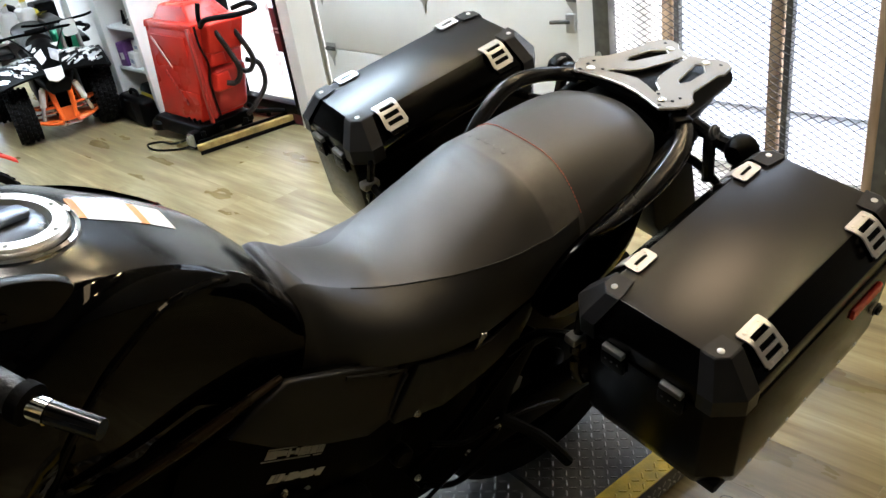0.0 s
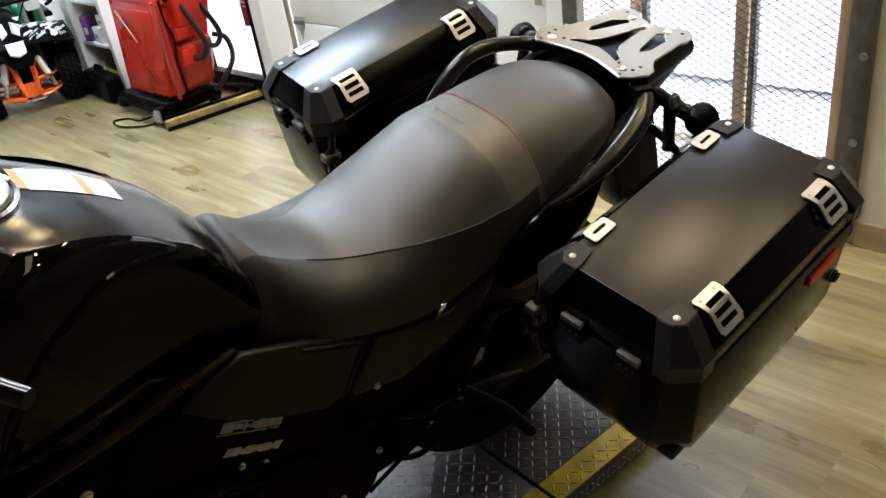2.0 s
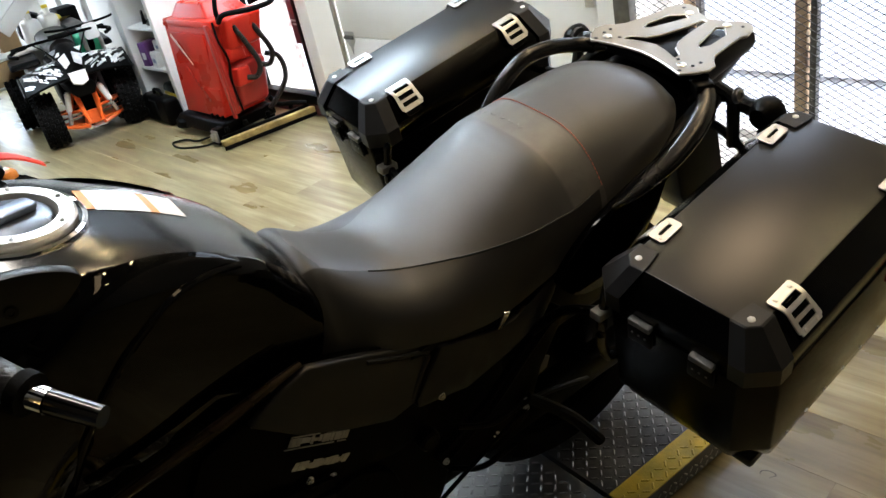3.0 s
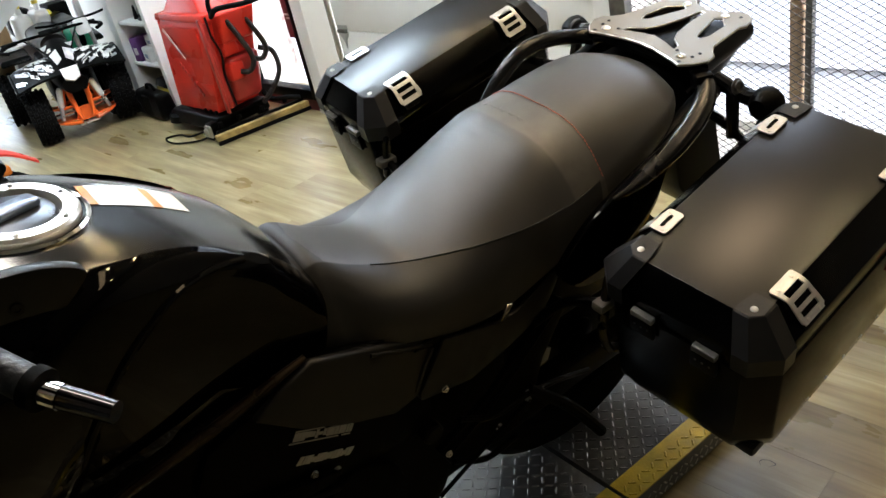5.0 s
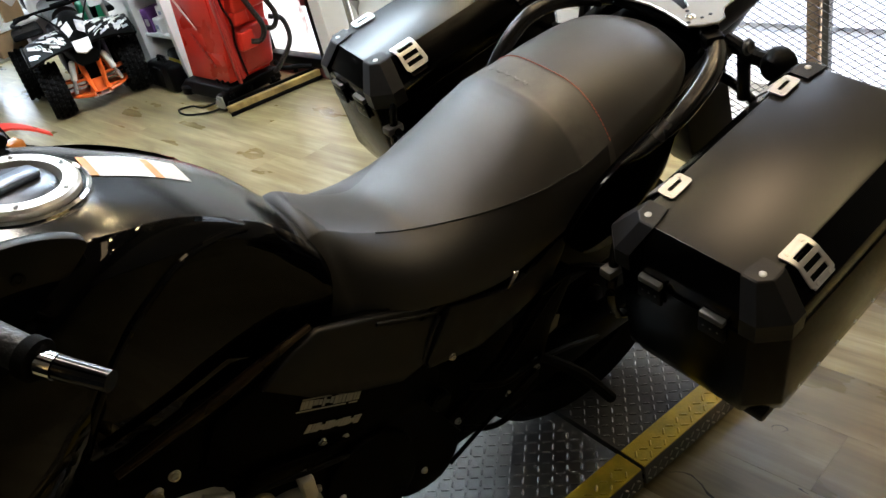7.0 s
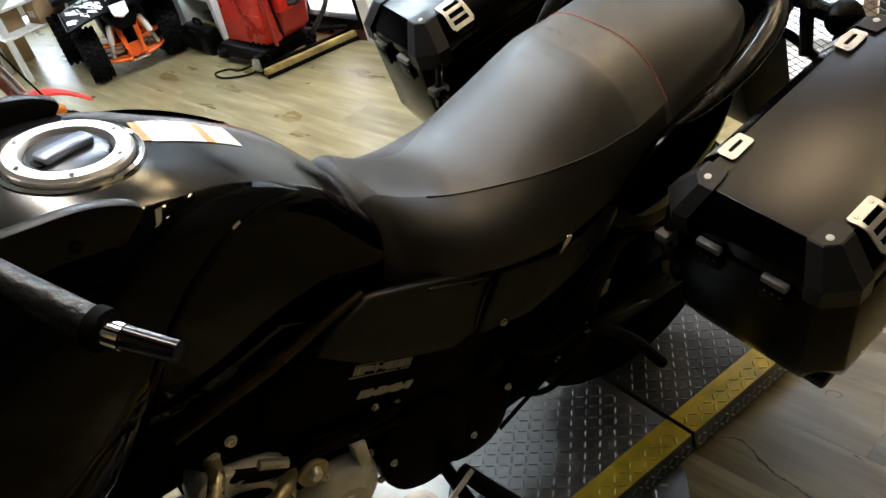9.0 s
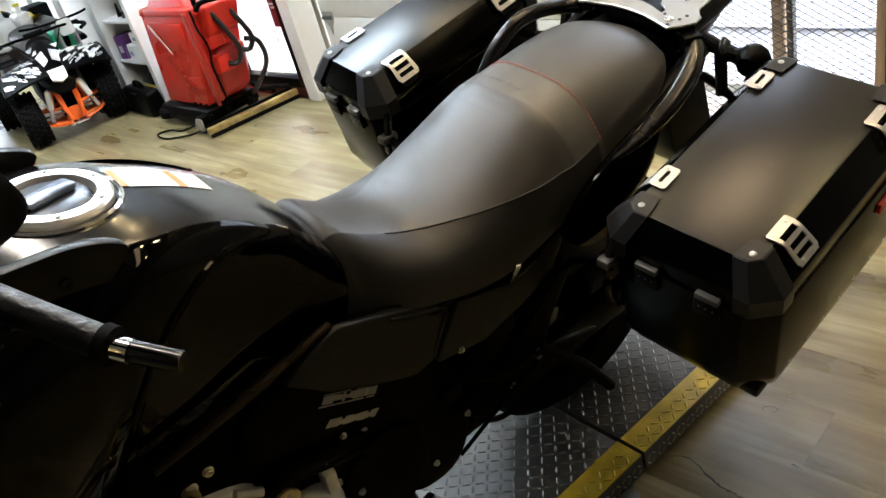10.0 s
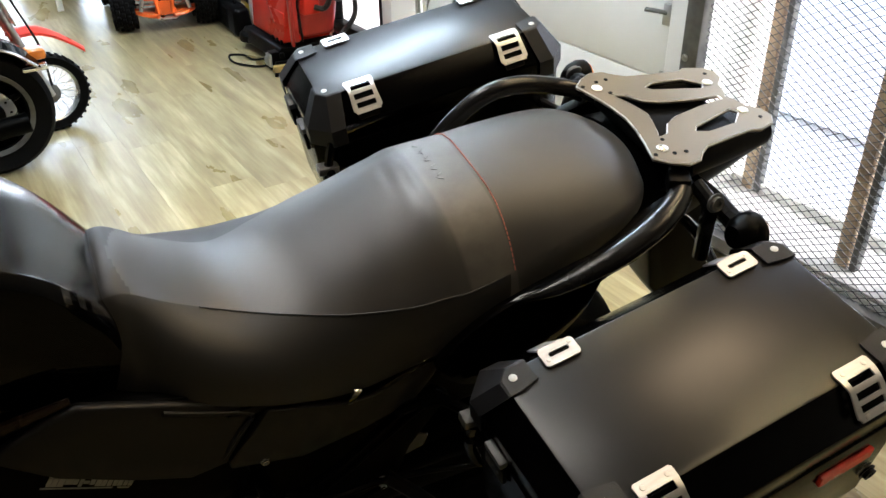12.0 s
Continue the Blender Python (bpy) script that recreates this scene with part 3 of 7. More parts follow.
for k_ in range(40):
    part("board", box(0, .03, .06, 2.2, .02 + k_ * .062, .079 + k_ * .062, .004, m=pose(0, 0, 0, 0, -9, 0)), SIDING, siding)
part("corner_stone", box(-.05, .12, -.06, .06, 0, 2.5, .02), STONE, siding, "rough grey stone corner")

# ---- the low work lift that the motorcycle stands on ----
YAW = -7.0
LIFT_Z = 0.06
BIKE_O = (1.28, 1.063, LIFT_Z)
lift = thing("motorcycle_lift", pose(BIKE_O[0], BIKE_O[1], 0, 0, 0, YAW), "low steel motorcycle lift with tread plate and worn yellow edges", "lift")
LW0, LW1 = -.318, .318
BAND = .068
for x0_, x1_ in ((-2.35, -.268), (-.258, .62)):
    part("deck", box(x0_, x1_, LW0 + .003, LW1 - .003, .004, LIFT_Z - .001, .002), TREAD, lift, "grey tread plate deck")
    part("side_strip", box(x0_, x1_, LW0 + .0008, LW0 + .004, .006, LIFT_Z - .003), TREAD_SKIRT, lift, "bare bright tread plate side")
    part("edge_stripe", box(x0_, x1_, LW0 + .001, LW0 + BAND, LIFT_Z - .002, LIFT_Z + .0012), YELLOW, lift, "worn yellow painted edge")
    part("edge_stripe", box(x0_, x1_, LW1 - BAND, LW1 - .001, LIFT_Z - .002, LIFT_Z + .0012), YELLOW, lift, "worn yellow painted edge")
part("hinge_bar", rod((-.263, LW0 + .004, .03), (-.263, LW1 - .004, .03), .006), RUBBER, lift, "black hinge bar")
part("side_skirt", prism([(-2.3, LW0 - .004), (-.318, LW0 - .004), (-.326, LW0 - .030), (-.395, LW0 - .106), (-2.3, LW0 - .106)], .012, "z", .002, at=.004), TREAD_SKIRT, lift, "tread plate side skirt")


def tread_bumps(x0, x1, y0, y1, z, step, mat, side=False):
    """Raised bars of tread plate, turned a quarter from one to the next."""
    verts, faces = [], []
    ny, nx = int((y1 - y0) / step), int((x1 - x0) / step)
    for i in range(nx):
        for j in range(ny):
            cx, cy = x0 + (i + .5) * step, y0 + (j + .5) * step
            a = radians(45 if (i + j) % 2 else 135)
            ux, uy = math.cos(a), math.sin(a)
            l, w, h = step * .47, step * .13, step * .085
            k = len(verts)
            for du, dv, dh in ((-l, 0, 0), (-.55 * l, -w, 0), (.55 * l, -w, 0), (l, 0, 0), (.55 * l, w, 0), (-.55 * l, w, 0), (-.6 * l, 0, h), (.6 * l, 0, h)):
                p, q = cx + du * ux - dv * uy, cy + du * uy + dv * ux
                verts.append((p, y0 - dh - .0005, q) if side else (p, q, z + dh))
            if side:
                for n_ in range(8):
                    vx, vy, vz = verts[k + n_]
                    verts[k + n_] = (vx, z + vy - y0, vz)
            for f in ((0, 1, 6), (1, 2, 7, 6), (2, 3, 7), (3, 4, 7), (4, 5, 6, 7), (5, 0, 6)):
                faces.append(tuple(k + t for t in f))
    me = bpy.data.meshes.new("tread")
    me.from_pydata(verts, [], faces)
    me.materials.append(mat)
    ob = new("tread", me)
    ob.parent = lift
    return tagged(ob, kind="stuff")


STEP = .0225
tread_bumps(-1.75, -.27, LW0 + BAND, LW1 - BAND, LIFT_Z - .001, STEP, TREAD_BAR)
tread_bumps(-.256, .62, LW0 + BAND, LW1 - BAND, LIFT_Z - .001, STEP, TREAD_BAR)
tread_bumps(-1.1, -.27, LW0 + .002, LW0 + BAND, LIFT_Z + .0012, STEP, YELLOW)
tread_bumps(-.256, .62, LW0 + .002, LW0 + BAND, LIFT_Z + .0012, STEP, YELLOW)
tread_bumps(-1.1, -.27, .008, LIFT_Z - .004, LW0 + .0005, STEP * .8, TREAD_BARE, True)
tread_bumps(-.256, .62, .008, LIFT_Z - .004, LW0 + .0005, STEP * .8, TREAD_BARE, True)
tread_bumps(-1.260, -.330, LW0 - .036, LW0 - .004, .016, .031, CAP_STEEL)
tread_bumps(-1.260, -.392, LW0 - .105, LW0 - .036, .016, .031, CAP_STEEL)

# ---- the motorcycle: x to its rear, y to its right, z up, leaning on its side stand ----
bike_m = pose(*BIKE_O, 12.0, 0, YAW)
bike = thing("motorcycle", bike_m, "black adventure motorcycle leaning on its side stand on a low lift", "motorcycle")


def ring_of(x, zt, hs, zs, hm, zm, hb, zb, p=2.4, lean=0.0):
    """A cross-section, mirrored about the middle plane: top, shoulder, widest side and bottom edge."""
    half = []
    for k in range(9):
        y = hs * math.sin(radians(90 * k / 8))
        half.append((y, zs + (zt - zs) * max(0.0, 1 - (y / hs) ** p)))
    a, b_, c = (hs, zs), (hm, zm), (hb, zb)
    for k in range(1, 7):
        t = k / 6
        ctrl = (2 * b_[0] - (a[0] + c[0]) / 2, 2 * b_[1] - (a[1] + c[1]) / 2)
        half.append(tuple((1 - t) ** 2 * a[i] + 2 * t * (1 - t) * ctrl[i] + t * t * c[i] for i in (0, 1)))
    pts = [(x + lean * (zt - z), -y, z) for y, z in reversed(half)] + [(x + lean * (zt - z), y, z) for y, z in half[1:]]
    return pts


def interp_sections(rows, n):
    """Smoothly interpolated rows of section numbers."""
    P = [Vector(r[:4]).to_tuple() and list(r) for r in rows]
    out = []
    for i in range(len(P) - 1):
        p0, p1, p2, p3 = P[max(i - 1, 0)], P[i], P[i + 1], P[min(i + 2, len(P) - 1)]
        for k in range(n):
            t = k / n
            out.append([0.5 * (2 * b + (c - a) * t + (2 * a - 5 * b + 4 * c - d) * t * t + (3 * b - a - 3 * c + d) * t ** 3) for a, b, c, d in zip(p0, p1, p2, p3)])
    out.append(P[-1])
    return out


# seat: rows of x, top z, crease half width and z, side half width and z, bottom half width and z, fullness
SEAT = [
    (-.790, .800, .050, .790, .072, .775, .090, .745, 2.4),
    (-.787, .845, .062, .836, .085, .800, .108, .737, 2.4),
    (-.774, .874, .067, .862, .094, .808, .116, .732, 2.4),
    (-.757, .882, .068, .869, .100, .806, .124, .727, 2.4),
    (-.736, .872, .066, .862, .106, .798, .130, .722, 2.4),
    (-.690, .838, .066, .830, .126, .785, .147, .719, 2.4),
    (-.620, .805, .073, .797, .144, .765, .160, .699, 2.4),
    (-.550, .805, .103, .792, .157, .750, .167, .683, 2.5),
    (-.480, .827, .132, .793, .165, .740, .169, .677, 2.7),
    (-.400, .861, .154, .797, .169, .742, .167, .689, 3.1),
    (-.345, .886, .158, .800, .169, .750, .165, .699, 3.5),
    (-.315, .892, .159, .800, .168, .754, .165, .706, 3.6),
    (-.250, .899, .156, .811, .165, .768, .160, .722, 3.4),
    (-.180, .905, .154, .834, .161, .790, .153, .740, 3.1),
    (-.100, .906, .147, .853, .153, .812, .141, .762, 2.9),
    (-.045, .901, .132, .864, .139, .828, .125, .785, 2.7),
    (-.002, .888, .105, .862, .112, .832, .100, .80, 2.5),
    (.022, .876, .072, .848, .078, .830, .072, .81, 2.4),
    (.034, .852, .036, .838, .040, .828, .038, .815, 2.4),
]
rows_ = interp_sections(SEAT, 9)
seat_rings = [ring_of(*r) for r in rows_]
# shallow wrinkles and dents pressed into the cover: place, half sizes, turn, depth
DENTS = [(-.345, .005, .030, .007, 20, .0034), (-.362, .030, .026, .006, -15, .0030), (-.325, -.012, .022, .006, 35, .0026),
         (-.55, .055, .012, .010, 0, .0022), (-.52, .075, .014, .006, 40, .0018), (-.60, -.03, .03, .012, 10, .0014), (-.43, -.06, .035, .012, -25, .0012)]


def dent(x, y):
    d = 0.0
    for cx, cy, a, b_, turn, depth in DENTS:
        c, sn = math.cos(radians(turn)), math.sin(radians(turn))
        u, v = ((x - cx) * c + (y - cy) * sn) / b_, (-(x - cx) * sn + (y - cy) * c) / a
        d += depth * math.exp(-u * u - v * v) * (1 - 1.6 * math.exp(-(u - 1.6) ** 2 - v * v))
    return d


bm = bmesh.new()
vs = [[bm.verts.new((p[0], p[1], p[2] - (dent(p[0], p[1]) if 6 < i < len(r) - 7 else 0))) for i, p in enumerate(r)] for r in seat_rings]
nseg = len(seat_rings[0])
for a, c in zip(vs, vs[1:]):
    for i in range(nseg - 1):
        f = bm.faces.new((a[i], a[i + 1], c[i + 1], c[i]))
        mid = f.calc_center_median()
        side = i < 6 or i >= nseg - 7
        collar = mid.x < -.752 + .25 * abs(mid.y)
        # sides and collar get the vinyl that has shade in its colour
        f.material_index = 1 if (side and mid.x < -.25) or collar else 0
for r in (vs[0], vs[-1]):
    bm.faces.new(r)
bm.faces.new([r[0] for r in vs] + [r[-1] for r in reversed(vs)])
seat = part("seat", bm, VINYL, bike, "dark grey vinyl dual seat with red stitching and scuffed band", angle=50)
seat.data.materials.append(VINYL_DARK)


def seat_point(x, y, lift_=0.0):
    """A point on the seat's upper skin."""
    for a, c in zip(rows_, rows_[1:]):
        if a[0] <= x <= c[0]:
            t = (x - a[0]) / max(1e-6, c[0] - a[0])
            r = [p + (q - p) * t for p, q in zip(a, c)]
            ring = ring_of(*r)
            for (_, y0, z0), (_, y1, z1) in zip(ring, ring[1:]):
                if y0 <= y <= y1 and y1 > y0:
                    return Vector((x, y, z0 + (z1 - z0) * (y - y0) / (y1 - y0) + lift_))
    return Vector((x, y, .85))


def stitch_line(fx, y0, y1, n, r, mat, name, gap=0.35):
    """A row of separate stitches over the seat."""
    bm_ = None
    pts_ = [seat_point(fx(y0 + (y1 - y0) * k / n), y0 + (y1 - y0) * k / n, .0006) for k in range(n + 1)]
    for a, b_ in zip(pts_, pts_[1:]):
        bm_ = rod(a, a + (b_ - a) * (1 - gap), r, 5, bm=bm_)
    part(name, bm_, mat, seat)


stitch_line(lambda y: -.250 + .3 * y * y, -.155, .155, 64, .0010, STITCH, "red_stitching", .25)
bm = None
crease = [Vector(ring_of(*r)[6]) + Vector((0, -.0006, .0006)) for r in rows_ if -.665 < r[0] < -.27]
part("side_seam", tube(crease, .0011, 6, 1), SEAM, seat)
# piping along the front rim of the collar
part("rim_piping", tube([Vector(p) * 1.0 for p in ring_of(*rows_[17])[2:-2]], .0022, 6, 1), VINYL_DARK, seat)
# dark printed marks on the scuffed band
for k_ in range(9):
    y_ = -.02 + .011 * k_
    p_ = seat_point(-.300 + .003 * (k_ % 2), y_, .0002)
    part("band_mark", box(-.007, .007, -.0009, .0009, -.0003, .0003, m=Matrix.Translation(p_) @ pose(0, 0, 0, 0, 6, 35 if k_ % 2 else -20)), VINYL, seat)
part("seat_strap_buckle", box(-.006, .006, -.003, .003, -.02, .02, .002, m=pose(-.492, -.181, .683, 15, 12, 0)), CHROME, bike, "small bright buckle")

# tank
TANK = [
    (-1.33, 1.060, .115, 1.045, .15, .97, .12, .83),
    (-1.24, 1.092, .130, 1.072, .168, .98, .13, .80),
    (-1.14, 1.100, .134, 1.078, .172, .97, .132, .765),
    (-1.04, 1.081, .127, 1.064, .160, .95, .128, .745),
    (-.95, 1.040, .110, 1.026, .135, .92, .122, .742),
    (-.88, .994, .097, .984, .118, .89, .118, .742),
    (-.82, .942, .086, .934, .108, .86, .114, .745),
    (-.775, .888, .078, .872, .100, .83, .108, .748),
    (-.755, .850, .070, .842, .094, .81, .100, .75),
]
tank_rows = interp_sections(TANK, 7)
tank_rings = [ring_of(*r, p=3.0) for r in tank_rows]
tank = part("fuel_tank", loft(tank_rings), SATIN_BLACK, bike, "black fuel tank with satin top and glossy flanks", angle=60)
# the tank's skin below the shoulder is glossy
tank.data.materials.append(GLOSS_BLACK)
for p_ in tank.data.polygons:
    c_ = p_.center
    near_ = min(tank_rows, key=lambda r: abs(r[0] - c_.x))
    if len(p_.vertices) == 4 and c_.z < near_[3] - .004:
        p_.material_index = 1


def tank_side(x, z):
    """Half the tank's width at a place on its side."""
    for a, c in zip(tank_rows, tank_rows[1:]):
        if a[0] <= x <= c[0]:
            t = (x - a[0]) / (c[0] - a[0])
            ring = ring_of(*[p + (q - p) * t for p, q in zip(a, c)], p=3.0)[:8]
            for (_, y0, z0), (_, y1, z1) in zip(ring, ring[1:]):
                if z0 <= z <= z1:
                    return -(y0 + (y1 - y0) * (z - z0) / max(1e-6, z1 - z0))
            return -ring[0][1] if z < ring[0][2] else -ring[6][1]
    return .14


# filler cap
cap_m = pose(-1.068, -.008, 1.083, 0, 12, 0)
cap = part("filler_cap", lathe([(.0005, .002), (.047, .002), (.049, .010), (.051, .0125), (.066, .0125), (.0695, .009), (.0705, .000), (.0705, -.02), (.0005, -.02)], seg=56, m=cap_m), CAP_RING, bike, "pale satin filler cap ring")
part("cap_groove", lathe([(.0700, -.012), (.0706, .002), (.0745, .002), (.0750, -.012)], seg=56, m=cap_m), BLACK_PLASTIC, cap)
part("cap_trim", lathe([(.0742, -.012), (.0745, .004), (.0770, .006), (.0800, .003), (.0815, -.006), (.0815, -.02)], seg=56, m=cap_m), CHROME, cap, "bright outer trim ring")
part("cap_disc", lathe([(.0005, .010), (.036, .010), (.043, .008), (.0465, .003), (.0005, .003)], seg=44, m=cap_m), CAP_DARK, cap, "dark blue-grey lock plate")
part("cap_flap", prism(rounded(-.038, .030, -.0125, .0125, .007), .009, "z", .003, at=.010, m=cap_m @ pose(0, 0, 0, 0, 0, 24)), BLUE_STEEL, cap, "blue-grey key flap")
part("cap_slot", prism(rounded(-.044, -.036, -.009, .009, .003), .0024, "z", at=.0095, m=cap_m @ pose(0, 0, 0, 0, 0, 24)), BLACK_PLASTIC, cap)
for k_ in range(6):
    a_ = k_ * math.pi / 3 + .3
    part("cap_bolt", bolt_head(cap_m @ Vector((.060 * math.cos(a_), .060 * math.sin(a_), .0135)), (0, 0, 1), .0025, .0015), CAP_STEEL, cap)


def tank_top(x, y):
    for a, c in zip(tank_rows, tank_rows[1:]):
        if a[0] <= x <= c[0]:
            t = (x - a[0]) / (c[0] - a[0])
            r = [p + (q - p) * t for p, q in zip(a, c)]
            return r[3] + (r[1] - r[3]) * (1 - min(1, abs(y) / r[2]) ** 3.0)
    return 1.0


def sticker(x0, x1, y0, y1, mat, name, label=""):
    n = 6
    ring = [[(x0 + (x1 - x0) * i / n, y0 + (y1 - y0) * j / n, tank_top(x0 + (x1 - x0) * i / n, y0 + (y1 - y0) * j / n) + .0012) for j in range(n + 1)] for i in range(n + 1)]
    part(name, loft(ring, closed_ring=False, caps=False), mat, tank, label)


sticker(-.988, -.978, -.004, .052, LABEL_ORANGE, "warning_sticker", "orange sticker band")
sticker(-.978, -.918, -.006, .055, LABEL_WHITE, "warning_sticker", "white warning sticker")
sticker(-.918, -.908, -.006, .055, LABEL_ORANGE, "warning_sticker", "orange sticker band")
sticker(-.908, -.878, -.006, .055, LABEL_WHITE, "warning_sticker", "white warning sticker")

# ---- side panels, frame and tail ----
def shell(outline, y_of, thick, mat, name, label="", bw=.004, parent=None):
    """A side panel from an outline in x and z, bowed out by y_of(x, z), on the left; thick: into the bike."""
    b = bmesh.new()
    vs_ = [b.verts.new((x, 0, z)) for x, z in outline]
    b.faces.new(vs_)
    bmesh.ops.triangulate(b, faces=b.faces)
    for _ in range(3):
        bmesh.ops.subdivide_edges(b, edges=[e for e in b.edges if e.calc_length() > .05], cuts=1, use_grid_fill=False)
        bmesh.ops.triangulate(b, faces=[f for f in b.faces if len(f.verts) > 3])
    for v in b.verts:
        v.co.y = y_of(v.co.x, v.co.z)
    r = bmesh.ops.extrude_face_region(b, geom=list(b.faces))
    bmesh.ops.translate(b, vec=(0, thick, 0), verts=[v for v in r["geom"] if isinstance(v, bmesh.types.BMVert)])
    bevel(b, bw, 2, 50)
    return part(name, b, mat, parent or bike, label, angle=40)


def soften(points, steps=6):
    """A closed smooth outline through 2D points."""
    n = len(points)
    out = []
    for i in range(n):
        a, b_, c, d = (points[(i + k - 1) % n] for k in range(4))
        for k in range(steps):
            t = k / steps
            out.append(tuple(0.5 * (2 * q + (r - p) * t + (2 * p - 5 * q + 4 * r - s) * t * t + (3 * q - p - 3 * r + s) * t ** 3) for p, q, r, s in zip(a, b_, c, d)))
    return out


# frame spar under tank and seat
shell(soften([(-1.17, .80), (-.98, .765), (-.80, .752), (-.70, .735), (-.60, .70), (-.58, .64), (-.62, .56), (-.80, .52), (-1.0, .58), (-1.12, .66)], 4),
      lambda x, z: -.128 - .02 * (1 - ((z - .65) / .15) ** 2), .03, FRAME_BLACK, "frame_spar", "black frame spar")
sp = shell([(-1.0, .735), (-.93, .752), (-.848, .699), (-.770, .652), (-.71, .622), (-.655, .606), (-.64, .55), (-.648, .512), (-.70, .50), (-.90, .545), (-.985, .60), (-1.03, .68)],
           lambda x, z: -.1525 - .008 * (1 - ((z - .63) / .13) ** 2), .012, FRAME_BLACK, "side_panel", "black side plate with pale decals", .003)
sc = shell([(-.930, .758), (-.880, .776), (-.825, .786), (-.724, .741), (-.612, .690), (-.640, .650), (-.672, .612), (-.72, .612), (-.79, .648), (-.868, .697)],
           lambda x, z: -.152 - .20 * (.79 - z - .52 * (x + .82)), .014, SIDE_SATIN, "side_cover", "satin grey-black side cover", .004)
part("cover_rim", tube([(-.735, -.1545, .735), (-.68, -.1555, .708), (-.628, -.157, .683), (-.650, -.1625, .655), (-.676, -.168, .622)], .0035, 8, 5), SIDE_SATIN, sc)
shell([(-.608, .688), (-.545, .668), (-.496, .652), (-.455, .652), (-.415, .668), (-.365, .698), (-.345, .700), (-.362, .655), (-.395, .612), (-.474, .588), (-.566, .572), (-.668, .596), (-.668, .612), (-.636, .650)],
      lambda x, z: -.168 - .08 * (.66 - z), .014, SIDE_SATIN, "rear_side_cover", "satin grey-black rear cover", .004)
# added tube whose colour stands for the floor's reflection on the spar
part("spar_highlight", tube([(-1.13, -.155, .752), (-1.05, -.158, .768), (-.98, -.156, .776), (-.90, -.150, .786), (-.83, -.143, .792)], [.006, .008, .009, .008, .005], 10, 6), SPAR_REFLECTION, bike, "golden floor reflection on the dark spar, added as a tube")
part("panel_bolt", bolt_head((-.868, -.160, .736), (0, -1, 0), .008, .006), STEEL_DARK, sc)
# unreadable pale lettering: rows of bars
random.seed(4)
dm = pose(-.841, -.1625, .626, 0, 30, 0)
for z_, x0_, x1_, h_, slant in ((.0265, -.063, .040, .015, 0), (-.0200, -.040, .052, .015, .004)):
    x_ = x0_
    while x_ < x1_:
        w_ = random.uniform(.004, .0095)
        top, low = random.uniform(.15, .5), random.uniform(-.5, -.15)
        if random.random() < .8:
            top, low = .5, -.5
        part("decal_bar", prism([(x_ + slant * low, z_ + h_ * low), (x_ + w_ + slant * low, z_ + h_ * low), (x_ + w_ + slant * top, z_ + h_ * top), (x_ + slant * top, z_ + h_ * top)], .001, "y", m=dm, at=-.0005), DECAL_GREY, sp)
        x_ += w_ + random.uniform(.0007, .0018)
for x0_, x1_, z_ in ((-.063, -.012, .0365), (.0, .042, .0365), (-.068, .020, .0155), (.026, .042, .0155)):
    part("decal_bar", box(x0_, x1_, -.0005, .0005, z_ - .0009, z_ + .0009, m=dm), DECAL_GREY, sp)
# tail panel from under the seat to the rack
tail = shell(soften([(-.66, .690), (-.52, .672), (-.40, .668), (-.28, .690), (-.16, .728), (-.05, .775), (.06, .82), (.10, .845), (.06, .865), (-.04, .83), (-.16, .785), (-.30, .735), (-.42, .708), (-.56, .705)], 4),
             lambda x, z: -.158 + .10 * max(0, x + .25) ** 1.6 * .8, .02, BLACK_PLASTIC, "tail_panel", "black tail panel")
shell(soften([(-.45, .655), (-.32, .668), (-.20, .705), (-.10, .752), (-.12, .765), (-.24, .728), (-.38, .690)], 4),
      lambda x, z: -.166 + .10 * max(0, x + .25), .012, GLOSS_BLACK, "tail_insert", "gloss black tail insert")
shell(soften([(-.66, .690), (-.52, .672), (-.40, .668), (-.28, .690), (-.16, .728), (-.05, .775), (.06, .82), (.10, .845), (.06, .865), (-.04, .83), (-.16, .785), (-.30, .735), (-.42, .708), (-.56, .705)], 4),
      lambda x, z: .158 - .10 * max(0, x + .25) ** 1.6 * .8, -.02, BLACK_PLASTIC, "tail_panel", "black tail panel")
part("subframe_floor", prism([(-.75, -.10), (-.14, -.12), (-.09, -.06), (-.09, .06), (-.14, .12), (-.75, .10)], .02, "z", .004, at=.69, m=pose(0, 0, 0, 0, 0, 0)), BLACK_PLASTIC, bike)
part("tail_cowl", loft([ring_of(.03, .872, .11, .85, .12, .82, .10, .76), ring_of(.12, .88, .095, .862, .10, .83, .08, .79), ring_of(.22, .872, .07, .858, .075, .84, .06, .81), ring_of(.30, .862, .045, .852, .05, .84, .04, .825)]), BLACK_PLASTIC, bike, "black tail cowl")

# added block that keeps the gap behind the panels black
part("black_filler", box(-.72, -.42, -.11, .11, .36, .72, .03), FRAME_BLACK, bike, "plain black block added to fill the gap under the seat")
# plates round the swingarm pivot and passenger peg bracket
shell(soften([(-1.02, .56), (-.90, .60), (-.74, .56), (-.64, .50), (-.605, .43), (-.615, .33), (-.66, .27), (-.74, .28), (-.80, .35), (-.92, .44), (-1.02, .50)], 4),
      lambda x, z: -.150, .02, FRAME_BLACK, "pivot_plate", "black swingarm pivot plate")
shell([(-.645, .44), (-.62, .385), (-.50, .352), (-.43, .385), (-.395, .50), (-.335, .60), (-.36, .625), (-.42, .585), (-.52, .495), (-.62, .45)],
      lambda x, z: -.172, .015, FRAME_BLACK, "peg_bracket", "black passenger footpeg bracket", .003)
